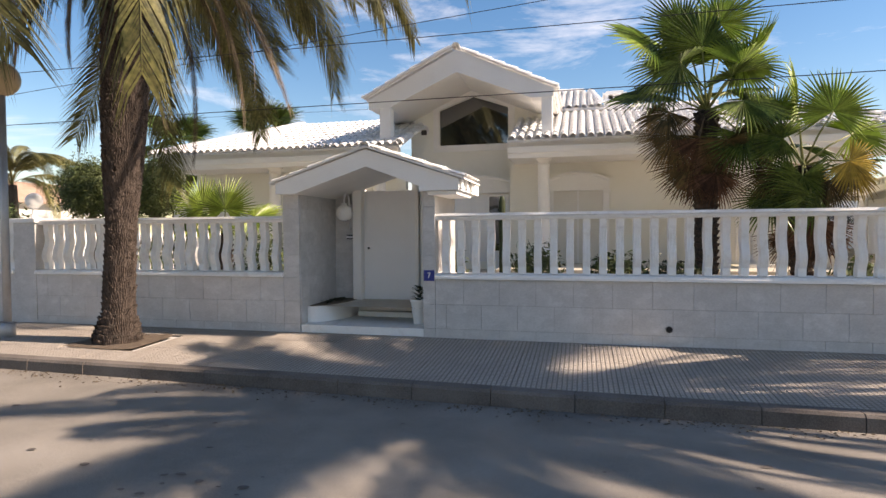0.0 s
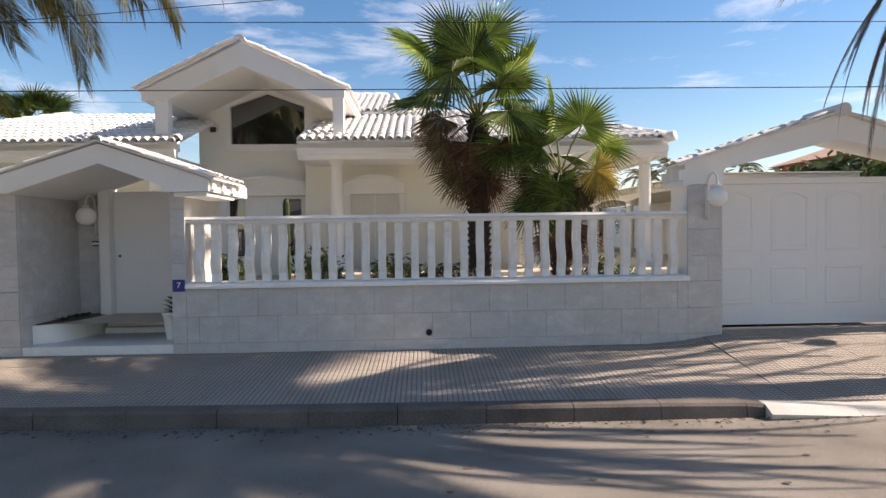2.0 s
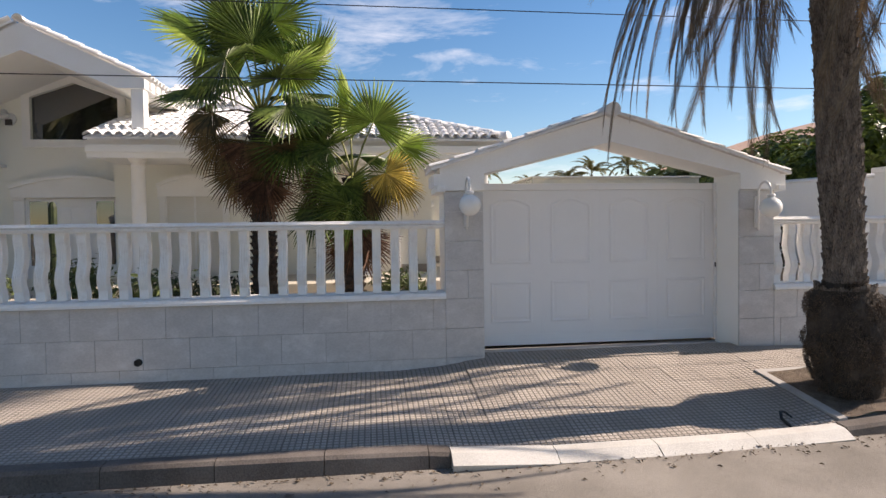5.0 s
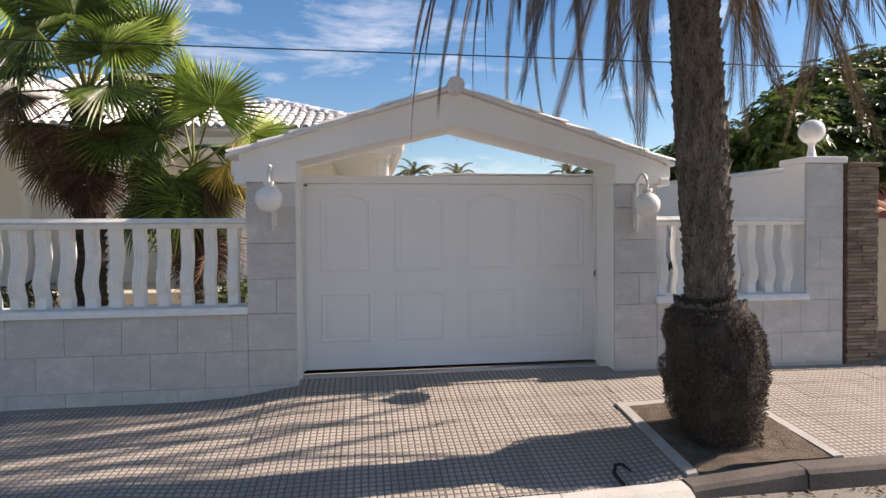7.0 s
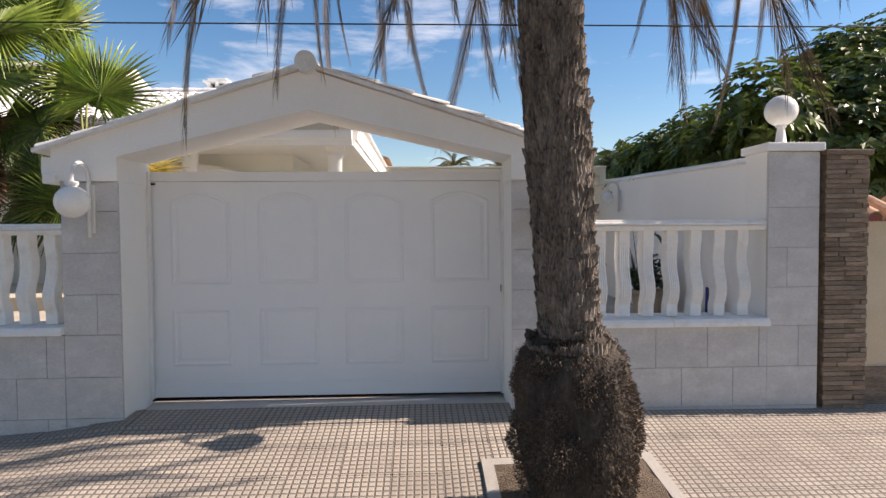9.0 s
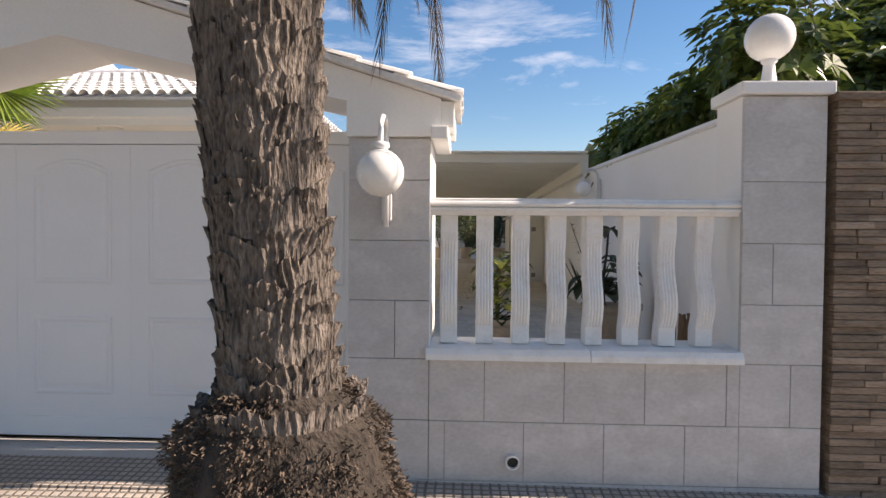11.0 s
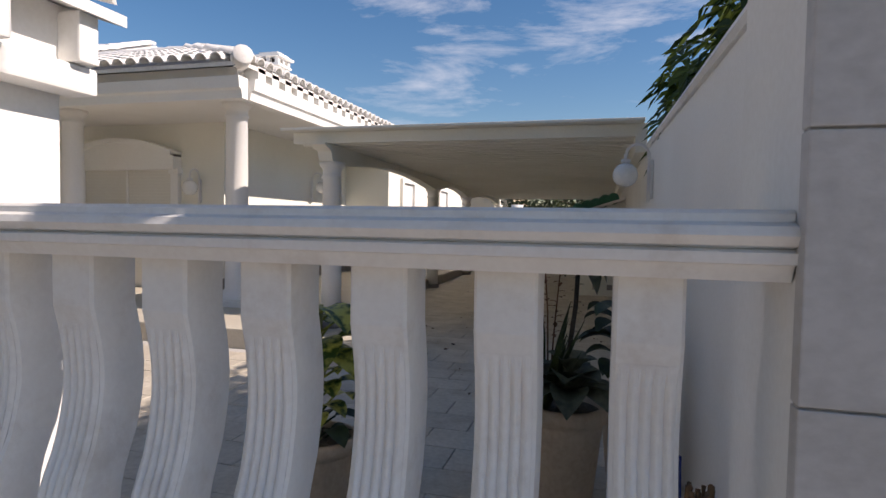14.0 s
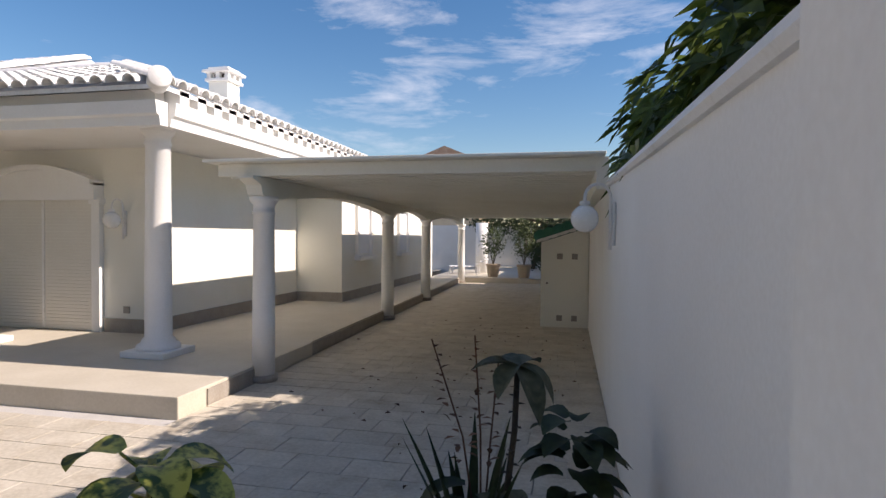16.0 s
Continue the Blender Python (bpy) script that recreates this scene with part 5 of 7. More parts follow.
    for meshes, count, tilt0, tilt1, nm in ((FRONDS, greens, tilts[0], tilts[1], "frond"), (DRY, dries, -10, 10, "dry_frond")):
        for i in range(count):
            az = 2 * math.pi * (i + r.uniform(-0.3, 0.3)) / max(count, 1) + (0.4 if nm == "frond" else 0)
            s = (size if nm == "frond" else 1.0) * r.uniform(0.88, 1.12)
            tilt = radians(tilt0 + (tilt1 - tilt0) * r.random())
            m = Matrix.Translation(top + Vector((0, 0, r.uniform(-0.25, 0.15)))) @ Matrix.Rotation(az, 4, "Z") @ Matrix.Rotation(-tilt, 4, "Y") @ Matrix.Rotation(r.uniform(-0.5, 0.5), 4, "X") @ Matrix.Diagonal((s, s, s, 1))
            piece(nm, r.choice(meshes), root, m)
    return root


def fan_mesh(name, mat, r0, seed, rays=44, spread=275, split=0.5, sag=0.25):
    """A fan leaf: pleated rays joined to past the middle, tapering into free fingers with drooping tips."""
    r = random.Random(seed)
    verts, faces = [], []
    for i in range(rays):
        a0 = radians(-spread / 2 + spread * i / rays)
        a1 = radians(-spread / 2 + spread * (i + 1) / rays)
        am, half = (a0 + a1) / 2, (a1 - a0) / 2
        L = r0 * (0.80 + 0.20 * math.cos(am * 0.6)) * r.uniform(0.90, 1.06)
        f = 1 - split * r.uniform(0.85, 1.12)
        k = len(verts)
        twist = r.uniform(-0.02, 0.02)
        def pt(a, rad_, z):
            return (rad_ * math.cos(a), rad_ * math.sin(a), z - sag * rad_ * rad_ / r0)
        droop = r0 * r.uniform(0.0, 0.10)
        verts += [(0, 0, 0), pt(a0, L * f, -0.016), pt(am, L * f, 0.016), pt(a1, L * f, -0.016),
                  pt(am - half * 0.36 + twist, L * 0.80, -0.01 - droop * 0.3), pt(am + twist, L * 0.80, 0.006 - droop * 0.3), pt(am + half * 0.36 + twist, L * 0.80, -0.01 - droop * 0.3),
                  pt(am + twist * 2, L, -droop)]
        faces += [(k, k + 1, k + 2), (k, k + 2, k + 3), (k + 1, k + 4, k + 5, k + 2), (k + 2, k + 5, k + 6, k + 3), (k + 4, k + 7, k + 5), (k + 5, k + 7, k + 6)]
    return mesh_from(name, verts, faces, mat)


FANS = {"green": [fan_mesh("fan_leaf", M_FAN, 0.95, s, sag=g) for s, g in ((1, 0.15), (2, 0.3), (3, 0.08))],
        "bright": [fan_mesh("fan_leaf", M_FANYOUNG, 0.95, s, sag=g) for s, g in ((4, 0.06), (5, 0.15))],
        "dry": [fan_mesh("withered_fan_leaf", M_FANDRY, 0.95, s, 36, 170, 0.55, g) for s, g in ((6, 0.35), (7, 0.5))],
        "dusk": [fan_mesh("browning_fan_leaf", M_FANBROWN, 0.95, s, 46, 230, 0.5, g) for s, g in ((9, 0.3), (10, 0.4))],
        "yellow": [fan_mesh("yellow_fan_leaf", M_FANYELLOW, 0.8, s, 34, 240, 0.5, g) for s, g in ((8, 0.3),)]}


def fan_leaf(root, crown, az, pitch, stalk, size, roll, kind, rr, face=0.55):
    """A stalk from the crown and a fan at its end."""
    d = Vector((math.cos(az) * math.cos(pitch), math.sin(az) * math.cos(pitch), math.sin(pitch)))
    tip = crown + d * stalk + Vector((0, 0, -0.12 * stalk * math.cos(pitch)))
    bm = B()
    mid = crown + d * stalk * 0.5 + Vector((0, 0, 0.03))
    tube(bm, [crown, mid, tip], [0.02, 0.015, 0.011], 6)
    part("stalk", bm, M_STALK if kind != "dry" else M_TWIG, root, local=True)
    m = Matrix.Translation(tip) @ Matrix.Rotation(az, 4, "Z") @ Matrix.Rotation(-pitch + face, 4, "Y") @ Matrix.Rotation(roll, 4, "X") @ Matrix.Diagonal((size, size, size, 1))
    piece("fan_leaf" if kind != "dry" else "withered_leaf", rr.choice(FANS[kind]), root, m)


def fan_turned(root, crown, hub, point, normal, size, kind, rr):
    """A fan whose hub stands off the crown by hub, its middle ray along point and its upper face along normal."""
    tip = crown + Vector(hub)
    bm = B()
    mid = crown.lerp(tip, 0.5) + Vector((0, 0, 0.06))
    tube(bm, [crown, mid, tip], [0.024, 0.017, 0.012], 6)
    part("stalk", bm, M_TWIG if kind in ("dry", "dusk") else M_STALK, root, local=True)
    z = Vector(normal).normalized()
    x = Vector(point)
    x = (x - z * x.dot(z)).normalized()
    m = Matrix.Translation(tip) @ Matrix((x, z.cross(x), z)).transposed().to_4x4() @ Matrix.Diagonal((size, size, size, 1))
    piece("withered_leaf" if kind in ("dry", "dusk") else "fan_leaf", rr.choice(FANS[kind]), root, m)


def fan_palm(x, y, z, height, label, plan, seed, r0=0.16, turned=()):
    rr = random.Random(seed)
    root = thing("fan_palm", (x, y, z), label, "palm tree", "garden fan palms")
    bm = B()
    n, seg = 18, 18
    rings = []
    for i in range(n + 1):
        h = -0.1 + (height + 0.1) * i / n
        rad_ = r0 * (1.25 - 0.3 * i / n) * (1.0 + 0.12 * (i % 2))
        rings.append([bm.verts.new((rad_ * math.cos(2 * math.pi * k / seg) * (1 + 0.08 * noise.noise(Vector((k, i, seed)))), rad_ * math.sin(2 * math.pi * k / seg), h)) for k in range(seg)])
    for a, b in zip(rings, rings[1:]):
        for k in range(seg):
            bm.faces.new((a[k], a[(k + 1) % seg], b[(k + 1) % seg], b[k]))
    bm.faces.new(rings[-1])
    trunk = part("trunk", bm, M_BARK, root, local=True)
    for j in range(int(height / 0.12)):
        for i in range(9):
            a = 2 * math.pi * (i + 0.5 * (j % 2)) / 9
            c = Vector((math.cos(a) * r0 * 1.1, math.sin(a) * r0 * 1.1, 0.08 + j * 0.12))
            piece("leaf_scar", BOOT, trunk, Matrix.Translation(c) @ Matrix.Rotation(a + math.pi / 2, 4, "Z") @ Matrix.Rotation(0.3, 4, "X") @ Matrix.Diagonal((0.9, 1.3, 1.1, 1)))
    crown = Vector((0, 0, height))
    for kind, count, p0, p1, st0, st1, s0, s1 in plan:
        for i in range(count):
            az = 2 * math.pi * (i + rr.uniform(-0.25, 0.25)) / count + seed
            fan_leaf(root, crown + Vector((0, 0, rr.uniform(-0.15, 0.1) if kind != "dry" else rr.uniform(-0.6, -0.1))), az, radians(rr.uniform(p0, p1)), rr.uniform(st0, st1), rr.uniform(s0, s1), rr.uniform(-0.5, 0.5), kind, rr, 0.5 if kind != "dry" else 0.25)
    for hub, point, normal, size, kind in turned:
        fan_turned(root, crown, hub, point, normal, size, kind, rr)
    return root


# The west palm's backlit trunk shade is put into its scale colour.
date_palm(-7.06, 7.35, 0.08, 6.5, 0.225, (0.40, 0.0), "street date palm with drooping dusty fronds over a rough trunk", 86, 16, (-20, 48), 0.0, 21, False, 1.34, 0.11, M_BOOTDARKSHADE)
date_palm(9.29, 6.83, 0.06, 6.2, 0.205, (-0.40, -0.03), "street date palm with a swollen base and hanging dry fronds", 40, 84, (22, 64), 0.18, 22, True, 1.15)
fan_palm(2.22, 11.3, 0.55, 3.42, "tall fan palm with dark green leaves and withered skirt", (("green", 3, 30, 70, 0.7, 1.1, 0.75, 0.85), ("dry", 5, -84, -66, 0.3, 0.9, 0.7, 0.85)), 3, turned=(
    ((-0.42, 0.05, 1.55), (-0.35, 0, 1), (0.35, -0.9, 0.1), 0.95, "green"),
    ((0.22, 0.05, 1.60), (0.2, 0, 1), (-0.3, -0.9, 0.1), 0.95, "bright"),
    ((-0.30, -0.30, -0.95), (-0.25, -0.1, -1), (-0.1, -1, 0.1), 0.85, "dusk"),
    ((0.55, -0.30, -0.50), (0.5, -0.1, -0.9), (0.3, -0.9, 0.3), 0.9, "green"),
    ((0.10, -0.35, -1.15), (0.05, -0.1, -1), (0.1, -1, 0.1), 0.8, "dry"),
    ((-0.10, -0.10, 1.15), (-0.1, 0, 1), (0.15, -1, 0.15), 1.04, "green"),
    ((-0.95, 0.15, 1.35), (-0.8, 0, 0.7), (0.55, -0.5, 0.65), 1.04, "bright"),
    ((-0.50, -0.30, 0.85), (-1, 0, 0.25), (-0.15, -0.9, 0.5), 1.09, "green"),
    ((-0.95, 0.10, 0.40), (-1, 0, -0.1), (0, -0.45, 0.9), 0.99, "green"),
    ((0.50, -0.30, 0.75), (0.9, 0, 0.45), (0.15, -0.9, 0.45), 0.94, "bright"),
    ((0.75, 0.40, 0.95), (0.7, 0.1, 0.7), (0.6, -0.2, -0.6), 0.99, "bright"),
    ((0.35, 0.55, 1.15), (0.3, 0.3, 0.9), (0.3, -0.9, 0.3), 0.94, "green"),
    ((-0.35, 0.60, 1.10), (-0.4, 0.2, 0.9), (-0.4, -0.8, 0.4), 0.89, "bright"),
    ((0.50, -0.50, 0.05), (0.8, -0.3, -0.35), (0.1, -0.65, 0.75), 0.94, "green"),
    ((-0.70, -0.40, -0.05), (-0.8, -0.3, -0.45), (-0.2, -0.75, 0.65), 0.78, "dusk"),
    ((-0.60, -0.35, -0.45), (-0.55, -0.2, -0.85), (-0.2, -0.95, 0.2), 0.82, "dusk"),
    ((-0.20, -0.45, -0.55), (-0.1, -0.15, -1), (0.1, -1, 0.1), 0.78, "dry"),
    ((0.25, -0.45, -0.60), (0.25, -0.1, -1), (0.2, -1, 0.1), 0.74, "dusk"),
    ((0.75, 0.10, -0.25), (0.7, 0, -0.7), (0.3, -0.8, 0.5), 0.74, "dusk"),
    ((0.90, 0.35, 0.20), (1, 0.1, -0.2), (0.1, -0.5, 0.85), 0.83, "green")))
fan_palm(3.75, 11.1, 0.55, 2.35, "young fan palm with bright and yellowing leaves", (("dry", 8, -84, -60, 0.3, 0.8, 0.7, 0.9), ("green", 4, -50, -20, 0.5, 0.8, 0.7, 0.85)), 5, 0.13, (
    ((0.36, -0.25, 0.88), (0.2, 0, 1), (0.05, -1, 0.12), 0.90, "bright"),
    ((-0.05, 0.20, 1.10), (0, 0, 1), (1, -0.22, 0), 0.90, "bright"),
    ((0.80, 0.10, 0.55), (1, 0, 0.15), (0.0, -0.75, 0.6), 0.81, "bright"),
    ((-0.40, -0.25, 0.45), (-0.8, 0, 0.25), (-0.2, -0.85, 0.45), 0.77, "green"),
    ((-0.30, 0.45, 0.95), (-0.4, 0.2, 0.9), (-0.3, -0.9, 0.2), 0.81, "bright"),
    ((0.55, -0.40, 0.02), (0.7, -0.2, -0.55), (0.1, -0.95, 0.2), 0.78, "yellow"),
    ((0.75, 0.05, -0.10), (0.9, 0, -0.5), (0.2, -0.8, 0.5), 0.78, "yellow"),
    ((-0.50, -0.30, -0.05), (-0.6, -0.2, -0.7), (-0.2, -0.9, 0.3), 0.74, "dusk"),
    ((-0.15, -0.42, -0.20), (-0.1, -0.1, -1), (0.1, -1, 0.1), 0.81, "green"),
    ((0.25, -0.40, -0.30), (0.3, -0.1, -1), (0, -1, 0.15), 0.70, "dusk"),
    ((0.10, 0.50, 0.40), (0.2, 0.9, 0.3), (0, -0.4, 0.9), 0.81, "green")))
fan_palm(-7.95, 11.5, 0.55, 1.25, "small bright fan palm behind the balustrade", (("bright", 4, 15, 50, 0.5, 0.8, 0.6, 0.7),), 7, 0.12, (
    ((0.15, -0.2, 0.55), (0.1, 0, 1), (0.1, -1, 0.15), 0.88, "bright"),
    ((-0.55, 0.0, 0.60), (-0.6, 0, 0.8), (0.4, -0.85, 0.1), 0.85, "bright"),
    ((0.75, 0.0, 0.35), (1, 0, 0.1), (0.0, -0.6, 0.8), 0.8, "bright"),
    ((-0.75, -0.1, 0.25), (-1, 0, 0.0), (0.0, -0.7, 0.7), 0.75, "green")))


# ---- leafy trees and shrubs ----
def leaf_cloud(centres, count, leaf, seed, flat=0.5):
    """Many small leaves scattered in the shells of several clumps."""
    r = np.random.RandomState(seed)
    verts, faces = [], []
    for (cx, cy, cz, rx, ry, rz), share in centres:
        n = int(count * share)
        d = r.normal(size=(n, 3))
        d /= np.linalg.norm(d, axis=1)[:, None]
        q = d * (r.uniform(0.45, 1.0, (n, 1)) ** 0.6) * np.array([rx, ry, rz]) * (1 + 0.18 * r.normal(size=(n, 1)))
        p = q + np.array([cx, cy, cz])
        nrm = d + r.normal(size=(n, 3)) * 0.7 + np.array([0, 0, 0.5])
        nrm /= np.linalg.norm(nrm, axis=1)[:, None]
        t = np.cross(nrm, r.normal(size=(n, 3)))
        t /= np.linalg.norm(t, axis=1)[:, None]
        b = np.cross(nrm, t)
        L = leaf * r.uniform(0.6, 1.25, (n, 1))
        k0 = len(verts)
        quad = np.stack([p - t * L, p + b * L * flat * 0.5 + nrm * L * 0.06, p + t * L, p - b * L * flat * 0.5 + nrm * L * 0.06], axis=1).reshape(-1, 3)
        verts += quad.tolist()
        faces += [(k0 + 4 * i, k0 + 4 * i + 1, k0 + 4 * i + 2, k0 + 4 * i + 3) for i in range(n)]
    return verts, faces


def leafy(name, at, label, category, centres, count, leaf, mat, seed, trunk_r=0.12, flat=0.5):
    root = thing(name, at, label, category)
    v, f = leaf_cloud(centres, count, leaf, seed, flat)
    o = Vector(at)
    v = [(a - o.x, b - o.y, c - o.z) for a, b, c in v]
    ob = new("crown", mesh_from("crown", v, f, mat))
    ob.parent = root
    r = random.Random(seed)
    bm = B()
    top = Vector((sum(c[0][0] for c in centres) / len(centres), sum(c[0][1] for c in centres) / len(centres), min(c[0][2] for c in centres)))
    tube(bm, [o, o.lerp(top, 0.5) + Vector((0.05, 0.04, 0)), top], [trunk_r, trunk_r * 0.8, trunk_r * 0.6], 10)
    part("trunk", bm, M_TWIG, root)
    for c, s in centres:
        bm = B()
        e = Vector(c[:3])
        mid = top.lerp(e, 0.5) + Vector((r.uniform(-0.1, 0.1), r.uniform(-0.1, 0.1), 0.1))
        tube(bm, [top, mid, e], [trunk_r * 0.55, trunk_r * 0.35, trunk_r * 0.12], 7)
        part("limb", bm, M_TWIG, root)
    return root


def rosette_tree(name, at, label, centres, count, seed, mat):
    """A tree whose long leaves spread in whorls at the twig ends."""
    root = thing(name, at, label, "tree")
    r = random.Random(seed)
    o = Vector(at)
    verts, faces = [], []
    tot = sum(c[3] * c[4] * c[5] for c in centres)
    for c in centres:
        for q in range(int(count * c[3] * c[4] * c[5] / tot)):
            d = Vector((r.gauss(0, 1), r.gauss(0, 1), r.gauss(0, 1))).normalized()
            k = r.uniform(0.5, 1.08)
            p = Vector(c[:3]) + Vector((d.x * c[3], d.y * c[4], d.z * c[5])) * k - o
            ax = (d + Vector((0, 0, 0.8))).normalized()
            u = ax.cross(Vector((0.3, 0.9, 0.1))).normalized()
            w = ax.cross(u)
            for i in range(7):
                a = 2 * math.pi * i / 7 + q
                dirn = (u * math.cos(a) + w * math.sin(a) + ax * r.uniform(0.0, 0.5)).normalized()
                L, wd = r.uniform(0.11, 0.21), r.uniform(0.028, 0.044)
                s = dirn.cross(ax).normalized() * wd
                n0 = len(verts)
                m = p + dirn * L * 0.6
                verts += [p, m + s, p + dirn * L - Vector((0, 0, L * 0.25)), m - s]
                faces.append((n0, n0 + 1, n0 + 2, n0 + 3))
    ob = new("crown", mesh_from("crown", verts, faces, mat))
    ob.parent = root
    top = Vector((o.x, o.y, 2.2))
    bm = B()
    tube(bm, [o, o.lerp(top, 0.5) + Vector((0.06, 0.03, 0)), top], [0.14, 0.12, 0.1], 10)
    part("trunk", bm, M_TWIG, root)
    for c in centres:
        bm = B()
        e = Vector(c[:3])
        tube(bm, [top, top.lerp(e, 0.5) + Vector((0.05, -0.08, 0.1)), e], [0.07, 0.045, 0.015], 7)
        part("limb", bm, M_TWIG, root)
    return root


rosette_tree("umbrella_tree", (14.0, 12.2, 0.3), "dense dark glossy tree leaning over the boundary wall",
             [(13.5, 10.6, 3.0, 1.1, 1.0, 0.8), (13.0, 12.4, 3.15, 0.95, 1.2, 0.8), (14.6, 11.4, 3.6, 1.2, 1.3, 0.9), (12.5, 13.6, 2.9, 0.75, 0.9, 0.5), (15.8, 10.4, 3.7, 1.3, 1.0, 1.1), (13.4, 14.8, 3.0, 1.0, 1.4, 0.55), (17.5, 10.8, 3.6, 1.3, 1.1, 1.1), (12.35, 11.2, 3.1, 0.55, 0.9, 0.5), (12.2, 12.8, 3.15, 0.5, 0.8, 0.45), (12.4, 10.0, 3.35, 0.6, 0.7, 0.6), (15.0, 12.3, 4.55, 0.9, 0.9, 0.6), (16.4, 12.6, 4.9, 1.0, 0.9, 0.7), (17.9, 11.2, 5.0, 1.0, 0.9, 0.8)], 7000, 31, M_LEAF)
# Added hedge, hidden behind the pergola; it keeps sun stripes off the courtyard floor.
leafy("hedge", (12.9, 21.0, 0.3), "hidden hedge added behind the boundary wall to block low sun", "hedge", [((12.9, 16.3, 2.7, 0.75, 2.2, 0.95), 0.34), ((12.9, 20.5, 2.7, 0.75, 2.6, 0.95), 0.33), ((12.9, 25.0, 2.7, 0.75, 2.8, 0.95), 0.33)], 21000, 0.19, M_HEDGE, 33, 0.1, 0.9)
for sx, sy, sz, rr_ in ((-12.62, 12.5, 2.97, 0.80), (-10.45, 12.2, 2.90, 0.72)):
    leafy("round_shrub", (sx, sy, 0.55), "clipped round olive-green shrub on a short stem", "shrub", [((sx, sy, sz, rr_, rr_, rr_), 0.6), ((sx, sy, sz, rr_ * 0.75, rr_ * 0.75, rr_ * 0.75), 0.4)], 20000, 0.055, M_HEDGE, 32)

# ---- far planting ----
def far_palm(x, y, z, h, s, label, seed, count=22, mats=None):
    r = random.Random(seed)
    root = thing("distant_palm", (x, y, z), label, "palm tree", "distant palms")
    bm = B()
    tube(bm, [(0, 0, -0.2), (0.1, 0, h * 0.5), (0, 0, h)], [0.26 * s, 0.2 * s, 0.2 * s], 10)
    part("trunk", bm, M_BARK, root, local=True)
    for i in range(count):
        az = 2 * math.pi * i / count + r.uniform(-0.2, 0.2)
        m = Matrix.Translation((0, 0, h)) @ Matrix.Rotation(az, 4, "Z") @ Matrix.Rotation(-radians(r.uniform(-15, 60)), 4, "Y") @ Matrix.Diagonal((s, s, s, 1))
        piece("frond", r.choice(FRONDS[:3]), root, m)


for i, (x, h) in enumerate(((12.0, 8.6), (17.6, 8.8), (24.5, 7.2), (30.5, 8.6), (36.5, 9.6), (42.5, 9.4), (27.5, 7.6))):
    far_palm(x, 68 + (i % 3) * 3, 0.0, h, 0.8, "distant date palm with a round crown", 40 + i)
far_palm(-21.2, 17.5, 0.3, 3.4, 0.8, "bright arching palm beyond the garden wall", 60, 24)
for x, y, h, sd in ((-17.0, 21.5, 4.7, 61), (-13.2, 22.5, 5.2, 62)):
    fan_palm(x, y, 0.6, h, "tall shaggy fan palm behind the tiled roof", (("green", 12, 10, 80, 0.9, 1.4, 1.1, 1.3), ("bright", 5, -20, 40, 0.9, 1.3, 1.0, 1.2), ("green", 8, -50, -5, 0.8, 1.1, 1.0, 1.2), ("dry", 8, -80, -40, 0.6, 1.0, 1.0, 1.2)), sd, 0.2)
leafy("garden_shrub", (-16.5, 12.0, 0.3), "loose yellow-green garden shrubs beyond the wall", "shrub", [((-15.8, 12.0, 1.8, 1.5, 1.2, 0.9), 0.5), ((-18.6, 12.4, 1.9, 1.8, 1.4, 1.1), 0.5)], 8000, 0.09, M_HEDGE, 63)

# ---- west end of the street wall ----
west_pilaster = thing("west_pilaster", (-10.1, 8.7, 0.1), "white wall pilaster with a flat coping", "pilaster")
bm = B()
box(bm, -10.40, -9.9, 8.48, 8.95, -0.2, 2.02, 0.008)
part("core", bm, M_BLOCK, west_pilaster)
bm = B()
box(bm, -10.45, -9.85, 8.43, 9.0, 2.02, 2.10, 0.012)
part("coping", bm, M_WHITE, west_pilaster)
post_globe((-10.15, 8.7, 2.10), 0.15, "white opal globe lamp on the wall pilaster")
wall_far_west = wall_run("wall_far_west", -24.0, -10.4, "low stone-faced garden wall continuing along the street")
sill("trim_sill_5", -24.0, -10.4)
balustrade(-24.0, -10.4, -23.9, 0.238, "white wavy-plank balustrade along the far garden wall")

street_lamp = thing("street_lamp", (-9.22, 7.35, 0.04), "street lamp with an amber globe on a grey pole", "street lamp")
bm = B()
tube(bm, [(-9.22, 7.35, -0.1), (-9.22, 7.35, 4.1)], 0.062, 14)
part("pole", bm, M_POLE, street_lamp)
bm = B()
lathe(bm, [(0.11, -0.02), (0.11, 0.25), (0.075, 0.3)], (-9.22, 7.35, 0.05), 16)
part("pole_base", bm, M_POLE, street_lamp)
bm = B()
ball(bm, (-9.22, 7.35, 4.34), 0.28, 28)
part("globe", bm, M_LAMPBROWN, street_lamp, "amber plastic globe")

# ---- overhead cables ----
for (a, b, sag) in (((-60, 9.0, 5.05), (70, 9.0, 5.15), 0.12), ((-60, 8.24, 3.86), (70, 8.24, 3.92), 0.1), ((-30, 11.8, 4.2), (40, 8.6, 8.6), 0.1), ((-60, 26, 9.0), (-4.8, 24, 7.2), 0.3)):
    root = thing("overhead_cable", ((a[0] + b[0]) / 2, (a[1] + b[1]) / 2, a[2]), "thin black overhead cable strung along the street", "cable", "overhead cables")
    bm = B()
    pts = []
    for k in range(25):
        u = k / 24
        pts.append((a[0] + (b[0] - a[0]) * u, a[1] + (b[1] - a[1]) * u, a[2] + (b[2] - a[2]) * u - sag * 4 * u * (1 - u)))
    tube(bm, pts, 0.0065, 6)
    part("strand", bm, M_WIRE, root)

